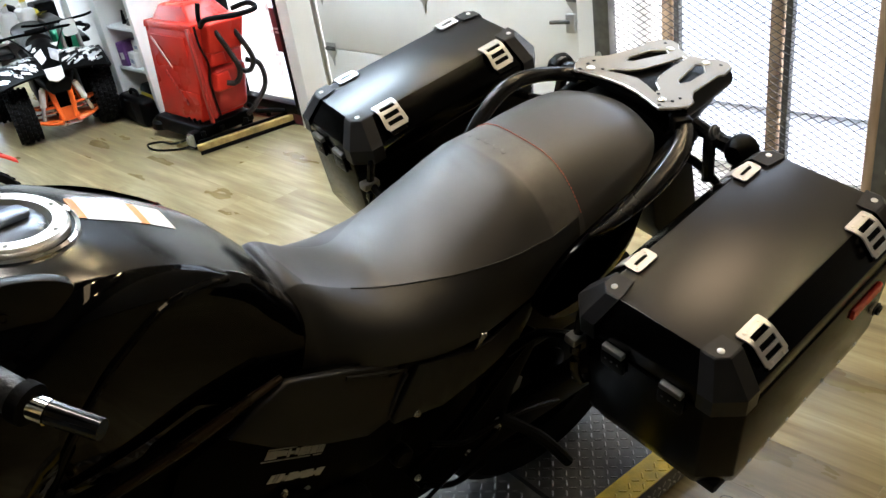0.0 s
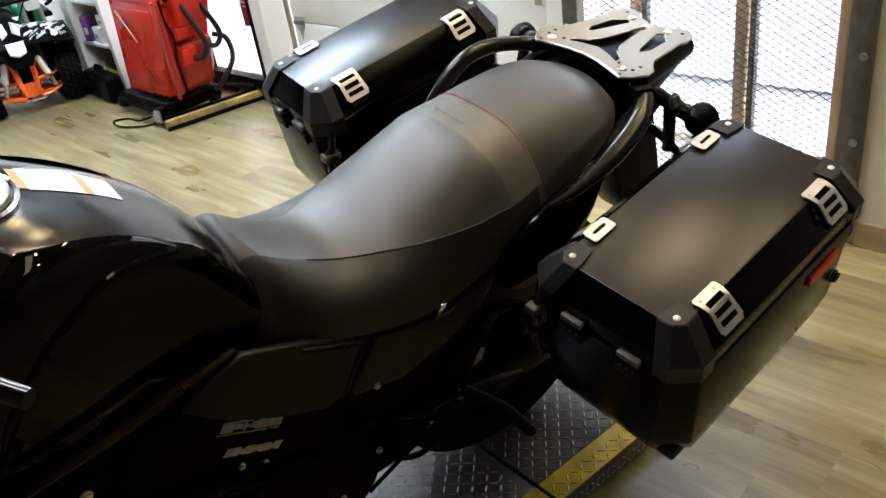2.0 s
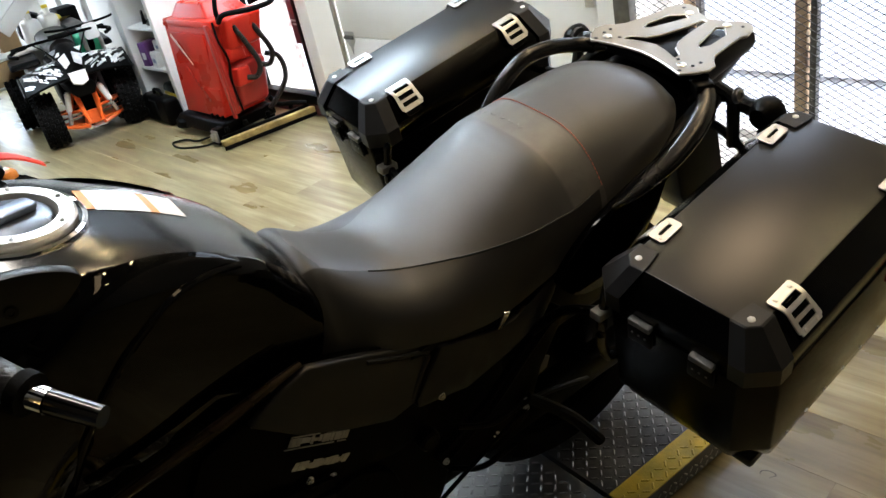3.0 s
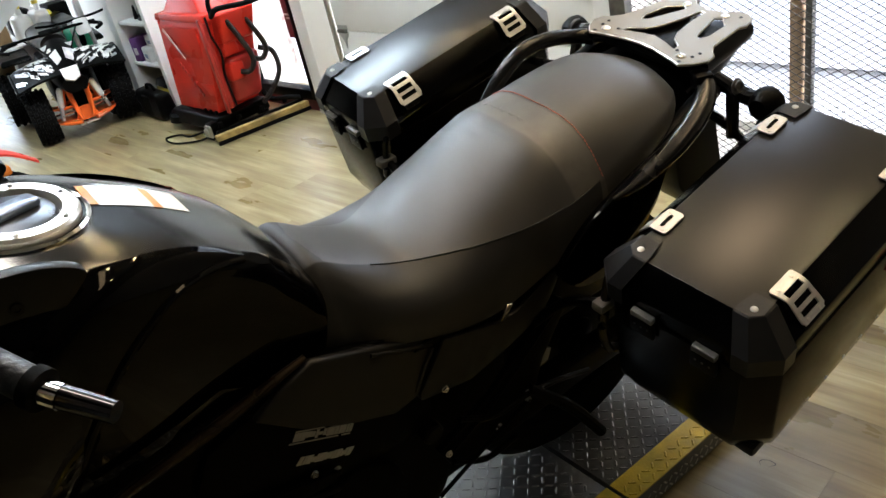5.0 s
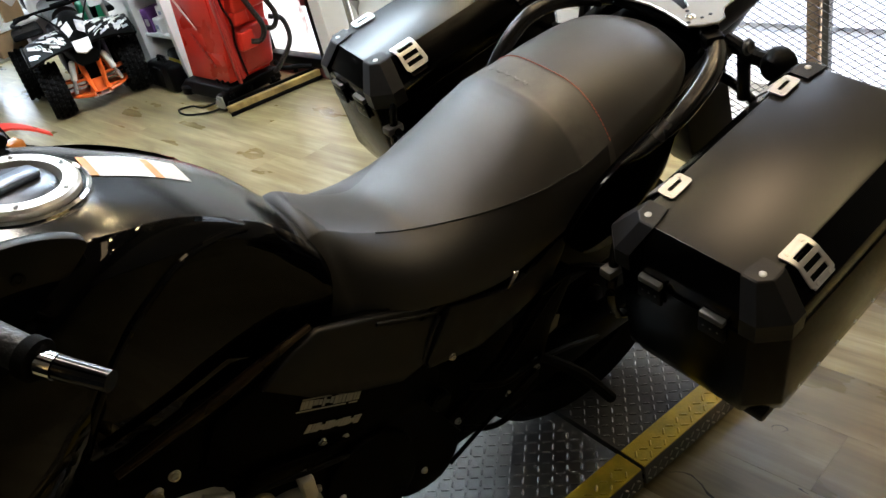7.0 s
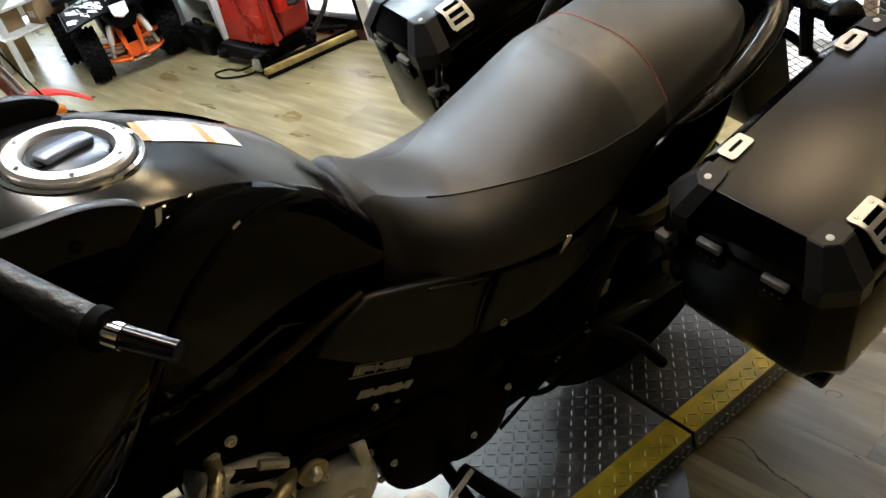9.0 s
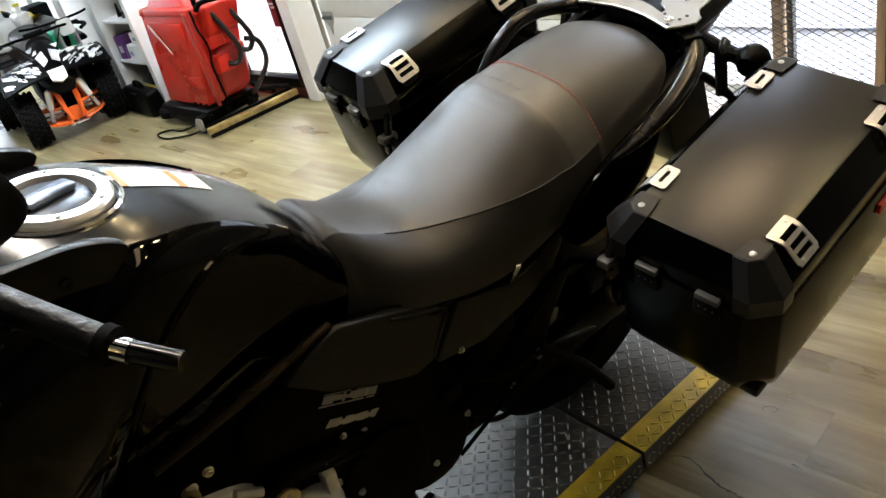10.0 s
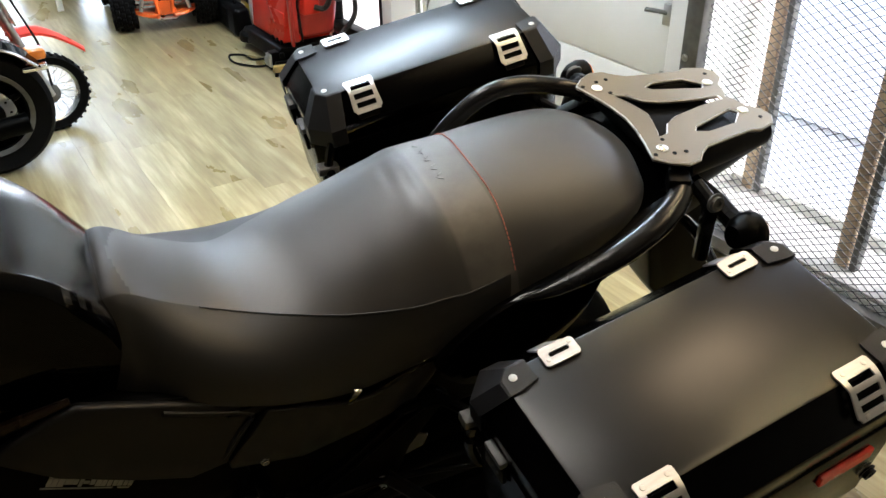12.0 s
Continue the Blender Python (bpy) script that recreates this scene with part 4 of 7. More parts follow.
part("bracket_edge", tube([(-.628, -.176, .425), (-.52, -.176, .480), (-.415, -.176, .570), (-.355, -.174, .612)], .0030, 8, 4), FRAME_BLACK, bike)
for p_ in ((-.628, -.175, .429), (-.511, -.175, .404), (-.445, -.180, .450), (-.443, -.180, .430), (-.621, -.172, .590), (-.868, -.163, .583), (-.831, -.163, .560), (-.865, -.167, .431), (-.70, -.155, .33)):
    part("bolt", bolt_head(p_, (0, -1, 0), .0052, .005), BRIGHT_EDGE, bike)
part("linkage_plate", prism([(-.405, .44), (-.372, .49), (-.352, .478), (-.36, .452)], .004, "y", .001, at=-.150), STEEL_DARK, bike, "bare linkage plate")
part("wire_clip", box(-.394, -.384, -.146, -.136, .462, .482, .002), BRIGHT_EDGE, bike, "bright wire clip")
part("cable_tie", box(-.482, -.470, -.03, -.02, .362, .372, .002), BRIGHT_EDGE, bike)
part("axle_nut", bolt_head((-.151, -.166, .334), (0, -1, 0), .006, .006), ZINC, bike)
part("brake_hose", tube([(-.60, -.178, .50), (-.53, -.188, .462), (-.45, -.185, .452), (-.36, -.178, .418), (-.26, -.165, .36)], .0055, 8, 6), FRAME_BLACK, bike, "black brake hose")
part("shift_linkage", tube([(-.66, -.182, .34), (-.56, -.186, .392), (-.44, -.182, .43)], .0042, 8, 4), FRAME_BLACK, bike)
part("swingarm_cap", lathe([(.0005, .012), (.016, .012), (.020, .008), (.020, -.01), (.0005, -.01)], seg=20, m=pose(-.655, -.168, .505, 90, 0, 0)), BLACK_PLASTIC, bike, "dark pivot cap")
part("swingarm", box(-.72, -.02, -.135, -.085, -.035, .035, .012, m=pose(0, 0, .315, 0, 1, 0)), FRAME_BLACK, bike, "black swingarm")
part("swingarm", box(-.72, -.02, .085, .135, -.035, .035, .012, m=pose(0, 0, .315, 0, 1, 0)), FRAME_BLACK, bike, "black swingarm")
part("passenger_peg", tube([(-.44, -.18, .455), (-.37, -.22, .385), (-.31, -.25, .29)], .012, 10, 6), RUBBER, bike, "black folding passenger footpeg")
part("peg_rod", tube([(-.62, -.176, .40), (-.55, -.182, .352), (-.47, -.178, .345)], .006, 8, 5), FRAME_BLACK, bike)


def wheel(name, x, r_out, width, rim_r):
    w_ = part(name, lathe([(rim_r, -width * .36), (r_out * .88, -width * .5), (r_out * .97, -width * .36), (r_out, 0), (r_out * .97, width * .36), (r_out * .88, width * .5), (rim_r, width * .36)], (x, 0, r_out), "y", 48), RUBBER, bike, "black tyre", angle=50)
    part("rim", lathe([(rim_r * .93, -width * .36), (rim_r * 1.02, -width * .38), (rim_r * 1.02, width * .38), (rim_r * .93, width * .36), (rim_r * .9, 0), (rim_r * .93, -width * .36)], (x, 0, r_out), "y", 40), FRAME_BLACK, w_)
    b_ = lathe([(.02, -.07), (.05, -.06), (.05, .06), (.02, .07)], (x, 0, r_out), "y", 20)
    for k in range(5):
        a = 2 * math.pi * k / 5 + .3
        b_ = rod((x + .04 * math.cos(a), 0, r_out + .04 * math.sin(a)), (x + rim_r * .95 * math.cos(a), 0, r_out + rim_r * .95 * math.sin(a)), .02, 8, .014, bm=b_)
    part("spoked_hub", b_, FRAME_BLACK, w_)
    # added black disc that stops the view through the spokes
    part("rim_filler", lathe([(.0005, -.052), (rim_r * .5, -.052), (rim_r * .92, -.030), (rim_r * .92, .030), (.0005, .052)], (x, 0, r_out), "y", 36), FRAME_BLACK, w_)


wheel("rear_wheel", -.18, .318, .15, .225)
wheel("front_wheel", -1.66, .325, .11, .245)
part("rear_hugger", loft([[(-.18 + .345 * math.cos(a), y, .318 + .345 * math.sin(a)) for y in (-.085, -.06, .06, .085)] for a in [radians(76 + 8 * k) for k in range(10)]], closed_ring=False, caps=False), BLACK_PLASTIC, bike, "black rear mudguard")
part("inner_mudguard", box(-.44, -.10, -.13, .13, .50, .66, .02), FRAME_BLACK, bike, "black inner mudguard")
part("plate_bracket", prism([(.09, .72), (.145, .545), (.215, .455), (.29, .43), (.31, .50), (.22, .74), (.06, .80)], .10, "y", .006, at=-.05), FRAME_BLACK, bike, "black number plate bracket")
for s_ in (-1, 1):
    part("fork_leg", rod((-1.66, s_ * .105, .33), (-1.33, s_ * .105, 1.06), .026, 14), FRAME_BLACK, bike, "black fork leg")

# raised gloss flank panels, whose rear edge arches over the knee recess
FLANK_TOP = smooth_path([(-1.215, 0, .96), (-1.16, 0, 1.005), (-1.10, 0, 1.040), (-1.04, 0, 1.056), (-.98, 0, 1.044), (-.93, 0, 1.022), (-.885, 0, .992), (-.858, 0, .968)], 6)
FLANK_ARC = smooth_path([(-1.155, 0, .79), (-1.125, 0, .85), (-1.092, 0, .905), (-1.05, 0, .952), (-1.0, 0, .979), (-.951, 0, .988), (-.905, 0, .981), (-.862, 0, .964)], 6)
for s_ in (-1, 1):
    rings_, edge_ = [], []
    for a_, b_ in zip(FLANK_TOP, FLANK_ARC):
        ring = []
        for k in range(13):
            t = k / 12
            q = a_.lerp(b_, t)
            proud = .011 * min(1, t * 6) ** .5 if t < .9 else .011 - .011 * ((t - .9) / .1) ** 2
            ring.append((q.x, s_ * (tank_side(q.x, q.z) + proud), q.z))
        rings_.append(ring)
        q = a_.lerp(b_, .97)
        edge_.append((q.x, s_ * (tank_side(q.x, q.z) + .009), q.z))
    part("tank_flank", loft(rings_, closed_ring=False, caps=False), GLOSS_BLACK, bike, "gloss black flank panel", angle=80)
    part("flank_lip", tube(edge_[2:], .0055, 10, 1), GLOSS_BLACK, bike)
# front cowl and radiator shroud, seen from behind the bars
for s_ in (-1, 1):
    rings_ = []
    for k in range(9):
        t = k / 8
        x = -1.08 - .52 * t
        top, low = 1.05 + .02 * math.sin(3 * t), .83 - .16 * math.sin(2.4 * t) + .12 * t * t
        out = .165 + .085 * math.sin(min(1, 1.4 * t) * 1.6)
        rings_.append([(x, s_ * (out - .05), top), (x, s_ * (out - .012), top - .03), (x, s_ * out, top - .09), (x, s_ * (out + .004), (top + low) / 2), (x, s_ * (out - .015), low + .05), (x, s_ * (out - .05), low),
                       (x, s_ * (out - .07), low + .01), (x, s_ * (out - .03), (top + low) / 2), (x, s_ * (out - .07), top - .02)])
    part("side_cowl", loft(rings_), GLOSS_BLACK, bike, "gloss black side cowl", angle=60)
    tri = shell(soften([(-1.21, 1.112), (-1.13, 1.112), (-1.075, 1.100), (-1.040, 1.078), (-1.052, 1.060), (-1.088, 1.036), (-1.14, 1.008), (-1.20, .985), (-1.235, 1.03)], 4), lambda x, z: s_ * (.148 + .03 * (1.07 - z)), -s_ * .016, CORNER_SATIN, "tank_corner_panel", "satin grey-black tank corner panel", .006)
    part("panel_bolt", bolt_head((-1.113, s_ * .149, 1.072), (0, s_, .3), .0058, .005), DARK_CHROME, tri)
part("radiator", box(-1.34, -1.225, -.17, .17, .45, .84, .012), FRAME_BLACK, bike, "dark radiator")
part("nose_cowl", loft([ring_of(-1.40, 1.10, .12, 1.08, .20, 1.0, .18, .86), ring_of(-1.55, 1.14, .13, 1.10, .20, 1.0, .17, .88), ring_of(-1.75, 1.05, .08, 1.02, .12, .98, .08, .92)]), GLOSS_BLACK, bike, "gloss black nose cowl")
part("dash", box(-1.47, -1.38, -.13, .13, 1.12, 1.22, .012, m=None), BLACK_PLASTIC, bike, "black instrument pod")
part("windscreen", loft([[(-1.50 - .02 * abs(j) / 4 + .10 * i / 5 * 0 + .018 * i, .04 * j, 1.12 + .06 * i) for j in range(-4, 5)] for i in range(6)], closed_ring=False, caps=False), GLASS, bike, "clear windscreen")

# engine: crankcase, stator cover, cylinders, hoses
part("crankcase", loft([ring_of(-1.16, .52, .09, .50, .105, .45, .06, .40), ring_of(-1.0, .56, .12, .53, .145, .46, .06, .38), ring_of(-.82, .54, .11, .50, .120, .42, .06, .34), ring_of(-.70, .46, .08, .44, .10, .38, .06, .30)]), FRAME_BLACK, bike, "black crankcase")
cover_m = pose(-.962, -.150, .444, 90, 0, 0)
cov = part("stator_cover", lathe([(.0005, .040), (.034, .040), (.038, .036), (.052, .032), (.062, .024), (.070, .008), (.074, -.02), (.0005, -.02)], seg=40, m=cover_m), CASTING, bike, "round cast alloy stator cover")
part("cover_plug", lathe([(.0005, .052), (.006, .052), (.008, .049), (.018, .049), (.020, .045), (.020, .040), (.0005, .040)], seg=20, m=cover_m), BRIGHT_EDGE, cov)
part("cover_lug", box(-.924, -.900, -.178, -.15, .485, .540, .008), CASTING, cov)
for k_ in range(7):
    a_ = radians(40 + 48 * k_)
    part("cover_bolt", bolt_head((-.950 + .070 * math.cos(a_), -.156, .434 + .070 * math.sin(a_)), (0, -1, 0), .006, .006), ZINC, cov)
for k_ in range(5):
    part("cylinder_fin", box(-1.20, -1.06, -.115, .115, -.006, .006, .003, m=pose(-.02 * k_, 0, .52 + .028 * k_, 0, -28, 0)), CASTING, bike)
part("cylinder_head", box(-1.24, -1.10, -.12, .12, .62, .72, .012, m=pose(0, 0, 0, 0, 0, 0)), FRAME_BLACK, bike, "black cylinder head")
part("cylinder_cover", prism(soften([(-1.135, .655), (-1.09, .645), (-1.02, .60), (-1.03, .50), (-1.09, .47), (-1.14, .52), (-1.155, .59)], 4), .06, "y", .012, at=-.168), CASTING, bike, "cast alloy cylinder side")
for p_ in ((-1.125, -.169, .632), (-1.085, -.169, .626), (-1.04, -.169, .585), (-1.05, -.169, .515), (-1.10, -.169, .498), (-1.135, -.169, .55)):
    part("cylinder_bolt", bolt_head(p_, (0, -1, 0), .008, .008), ZINC, bike)
part("water_pump", lathe([(.0005, .03), (.018, .03), (.026, .02), (.036, .012), (.038, -.02), (.0005, -.02)], seg=24, m=pose(-1.105, -.142, .565, 90, 0, 0)), CASTING, bike, "round cast pump cover")
for p_ in ((-1.185, -.14, .585), (-1.06, -.155, .62), (-1.045, -.155, .47)):
    part("sensor", rod(p_, (p_[0] + .03, p_[1] - .012, p_[2] - .012), .010, 8, .008), BLACK_PLASTIC, bike)
part("sprocket_cover", prism(soften([(-.86, .50), (-.78, .515), (-.72, .46), (-.72, .36), (-.78, .30), (-.86, .33), (-.89, .42)], 4), .05, "y", .008, at=-.165), FRAME_BLACK, bike, "black sprocket cover")
for p_, q_ in (((-1.15, -.13, .60), (-1.04, -.15, .55)), ((-1.12, -.14, .64), (-1.02, -.16, .58)), ((-1.17, -.10, .56), (-1.08, -.16, .49))):
    part("coolant_hose", tube([p_, ((p_[0] + q_[0]) / 2, -.17, (p_[1 + 1] + q_[2]) / 2 + .015), q_], .011, 10, 8), RUBBER, bike)
part("thermostat_housing", lathe([(.0005, .05), (.016, .05), (.022, .044), (.022, .012), (.030, .008), (.030, -.03), (.0005, -.03)], seg=20, m=pose(-1.17, -.13, .555, 90, 0, 20)), CASTING, bike, "cast thermostat housing")
for p_, q_, r_ in (((-1.16, -.17, .622), (-1.125, -.178, .606), .010), ((-1.055, -.175, .640), (-1.02, -.182, .618), .008), ((-1.075, -.178, .548), (-1.035, -.185, .536), .009), ((-1.15, -.172, .545), (-1.10, -.182, .520), .008)):
    part("pipe_stub", rod(p_, q_, r_, 10), ZINC, bike)
part("oil_filter", lathe([(.0005, .06), (.020, .06), (.026, .052), (.027, .0), (.0005, .0)], seg=20, m=pose(-1.085, -.12, .425, 90, 0, 25)), BLACK_PLASTIC, bike, "black oil filter")
part("engine_bracket", prism([(-1.0, .600), (-.975, .612), (-.825, .562), (-.835, .545), (-.985, .575)], .010, "y", .002, at=-.172), FRAME_BLACK, bike, "black engine bracket")
part("mount_plate", prism(soften([(-1.015, .56), (-.985, .572), (-.965, .548), (-.985, .520), (-1.01, .53)], 3), .008, "y", .002, at=-.176), GOLD_LIT, bike, "crash bar mount in the bars' gold-lit colour")
part("mount_bolt", lathe([(.0005, .012), (.008, .012), (.010, .009), (.012, .0), (.0005, .0)], seg=16, m=pose(-.991, -.176, .552, 90, 0, 0)), BRIGHT_EDGE, bike, "bright crash bar bolt")
for k_ in range(5):
    part("cover_rib", rod((-1.03 + .012 * k_, -.166, .405 + .004 * k_), (-1.005 + .012 * k_, -.172, .378), .004, 6), CASTING, cov)
part("wire_loom", tube([(-1.02, -.178, .60), (-.96, -.186, .592), (-.90, -.184, .565), (-.84, -.178, .535)], .004, 6, 6), RUBBER, bike)
part("engine_block", box(-1.10, -.70, -.10, .10, .45, .75, .02), FRAME_BLACK, bike, "black air box and throttle bodies")
for p_ in ((-1.10, -.168, .698), (-1.072, -.168, .709), (-.978, -.17, .520)):
    part("engine_bolt", bolt_head(p_, (0, -1, 0), .0065, .006), BRIGHT_EDGE, bike)
# crash bars, dark pipes whose colour holds the golden light on them
for s_ in (-1, 1):
    part("crash_bar", tube([(-1.105, s_ * .165, .690), (-1.112, s_ * .20, .695), (-1.145, s_ * .232, .690), (-1.22, s_ * .243, .722), (-1.31, s_ * .247, .762), (-1.40, s_ * .24, .78), (-1.50, s_ * .21, .80)], .0115, 12, 8), GOLD_LIT, bike, "crash bar with its golden reflection put into the colour")
    part("crash_bar", tube([(-1.02, s_ * .165, .570), (-1.045, s_ * .20, .590), (-1.12, s_ * .22, .588), (-1.235, s_ * .226, .600), (-1.34, s_ * .228, .65), (-1.43, s_ * .225, .74)], .0115, 12, 8), GOLD_LIT, bike, "crash bar with its golden reflection put into the colour")
# foot controls and side stand
part("rider_peg", tube([(-.735, -.15, .245), (-.725, -.20, .245), (-.70, -.285, .235)], [.016, .018, .020], 10, 4, flat=.7), RUBBER, bike, "black rubber-topped footpeg")
part("shift_lever", tube([(-.735, -.19, .295), (-.80, -.20, .272), (-.875, -.205, .262)], .0055, 8, 6), BRIGHT_EDGE, bike, "bright shift lever")
part("shift_toe", rod((-.872, -.19, .262), (-.872, -.238, .256), .0105, 10), RUBBER, bike, "black rubber toe piece")
st_ = tube([(-.76, -.12, .27), (-.74, -.20, .15), (-.70, -.30, .03)], .013, 10, 6)
part("side_stand", st_, FRAME_BLACK, bike, "black side stand")
part("stand_foot", box(-.735, -.665, -.345, -.275, .058, .066, .003, m=pose(0, 0, -.06, 0, 0, 0)), FRAME_BLACK, bike)
# low crash bar mount plate, silencer on the right
part("silencer", tube([(-.45, .20, .40), (-.20, .245, .48), (.14, .26, .60)], [.035, .055, .055], 16, 6), FRAME_BLACK, bike, "black silencer")
# pannier racks
for s_, yo_ in ((-1, .262), (1, .350)):
    y_ = s_ * yo_
    part("pannier_rack", tube([(-.345, y_, .66), (-.33, y_, .73), (-.27, y_, .752), (.06, y_, .815), (.10, y_, .79), (.08, y_, .62), (.0, y_, .57), (-.28, y_, .53), (-.34, y_, .58), (-.345, y_, .66)], .009, 8, 5), RAIL, bike, "black tubular pannier rack")
    part("rack_stay", tube([(-.34, y_, .66), (-.37, s_ * .20, .64), (-.42, s_ * .17, .60)], .009, 8, 5), FRAME_BLACK, bike)
    part("rack_stay", tube([(.08, y_, .74), (.09, s_ * .16, .78), (.07, s_ * .10, .80)], .009, 8, 5), RAIL, bike)
    part("rack_tab", box(-.365, -.325, y_ - .012, y_ + .012, .655, .672, .003), STEEL_DARK, bike)

# lower tail panel reaching down behind the seat
shell(soften([(-.045, .800), (-.108, .772), (-.122, .724), (-.152, .684), (-.204, .640), (-.245, .618), (-.31, .628), (-.355, .664), (-.366, .692), (-.345, .722), (-.29, .764), (-.20, .800), (-.10, .825)], 4),
      lambda x, z: -.184, .014, GLOSS_BLACK, "lower_tail_panel", "gloss black lower tail panel")
# grab rail round the rear of the seat
gr = tube([(-.245, -.182, .782), (-.19, -.188, .793), (-.10, -.190, .824), (-.02, -.178, .858), (.03, -.150, .878), (.05, -.110, .885)], [.004, .0125, .0195, .0205, .018, .015], 16, 8, flat=.85)
part("grab_rail", gr, RAIL, bike, "black tubular grab rail")
gr = tube([(-.25, .166, .742), (-.225, .168, .80), (-.185, .170, .848), (-.125, .170, .888), (-.06, .164, .896), (.01, .148, .886), (.05, .110, .885)], [.012, .015, .0155, .0155, .0155, .015, .014], 14, 8)
part("grab_rail", gr, RAIL, bike, "black tubular grab rail")
part("rail_bridge", tube([(.05, -.115, .885), (.075, -.06, .89), (.08, 0, .892), (.075, .06, .89), (.05, .115, .885)], .013, 10, 6, flat=.6), RAIL, bike)
for s_ in (-1, 1):
    part("rail_clamp", box(.02, .055, -.016, .016, -.018, .010, .006, m=pose(0, s_ * .118, .886, 0, -4, s_ * 30)), BLACK_PLASTIC, bike)

# turn signals and their stalks
for s_ in (-1, 1):
    part("signal_stalk", tube([(.09, s_ * .07, .845), (.10, s_ * .15, .848), (.10, s_ * .19, .842)], [.016, .014, .016], 10, 6), BLACK_PLASTIC, bike)
    h_ = part("turn_signal", lathe([(.0005, -.03), (.017, -.028), (.027, -.016), (.032, .0), (.031, .012), (.0005, .014)], seg=20, m=pose(.10, s_ * .232, .842, 0, 90, 0)), BLACK_PLASTIC, bike, "black round turn signal")
    part("signal_lens", lathe([(.0005, .030), (.014, .027), (.024, .020), (.030, .012), (.0005, .012)], seg=20, m=pose(.10, s_ * .232, .842, 0, 90, 0)), AMBER, h_, "amber lens")
    part("signal_neck", rod((.10, s_ * .185, .842), (.10, s_ * .225, .842), .014, 10, .02), BLACK_PLASTIC, h_)
    part("stay_bolt", bolt_head((.058, s_ * .192, .880), (0, s_, .3), .011, .008), STEEL_DARK, bike)
    part("rack_support", tube([(.055, s_ * .15, .885), (.058, s_ * .183, .872), (.06, s_ * .19, .84), (.06, s_ * .20, .78)], .012, 10, 6), RAIL, bike)

part("rear_reflector", box(-.006, .006, -.018, .018, -.008, .008, .003, m=pose(.046, -.012, .862, 0, -20, 0)), AMBER, bike, "small amber reflector")
# luggage rack plate: a bow-fronted plate with cut-outs
RACK_Z = .908
rk_half = [(.000, .106), (.020, .124), (.046, .137), (.070, .133), (.084, .119), (.102, .108), (.142, .102), (.198, .095), (.214, .100), (.248, .090), (.262, .072), (.258, .050), (.240, .034), (.234, .012), (.226, .0)]
front_bow = [(.004, -.094), (.013, -.066), (.021, -.034), (.025, 0), (.021, .034), (.013, .066), (.004, .094)]
rack_outline = rk_half + [(x, -y) for x, y in reversed(rk_half[:-1])] + front_bow
cut_l = [(.112, .067), (.130, .074), (.188, .068), (.213, .046), (.205, .035), (.160, .047), (.120, .058)]
mid_half = [(.047, .060), (.062, .057), (.080, .034), (.108, .020), (.165, .009), (.213, .004)]
cut_mid = mid_half + [(x, -y) for x, y in reversed(mid_half)] + [(.060, -.030), (.068, 0), (.060, .030)]
holes_ = [cut_l, [(x, -y) for x, y in reversed(cut_l)], cut_mid]
rack = part("luggage_rack", bevel(plate(rack_outline, holes_, .006, "z", at=RACK_Z), .0018, 1, 40), ANODISED, bike, "taupe anodised luggage rack plate with cut-outs", smooth=False)
rack.data.materials.append(BRIGHT_EDGE)
for p_ in rack.data.polygons:
    p_.material_index = int(.3 < abs(p_.normal.z) < .95)
for x_, y_ in ((.030, -.089), (.030, .089), (.223, -.045), (.223, .045)):
    part("rack_screw", lathe([(.0005, .0035), (.006, .003), (.009, .0012), (.009, -.001), (.0005, -.001)], (x_, y_, RACK_Z + .006), "z", 16), BRIGHT_EDGE, rack)
for x_, y_ in ((.010, -.100), (.040, -.106), (.060, -.108), (.010, .100), (.040, .106), (.060, .108), (.044, -.070), (.044, .07), (.238, -.070), (.238, .07)):
    part("rack_hole", lathe([(.0005, .0008), (.0035, .0008), (.0035, -.001), (.0005, -.001)], (x_, y_, RACK_Z + .006), "z", 10), BLACK_PLASTIC, rack)
part("rack_base", prism([(.03, -.09), (.20, -.06), (.20, .06), (.03, .09)], .02, "z", .004, at=.882), BLACK_PLASTIC, bike)
for s_ in (-1, 1):
    part("rack_arm", tube([(.07, s_ * .10, .88), (.16, s_ * .085, .885), (.245, s_ * .07, .888)], [.022, .026, .026], 14, 6), BLACK_PLASTIC, bike, "black rack arm")

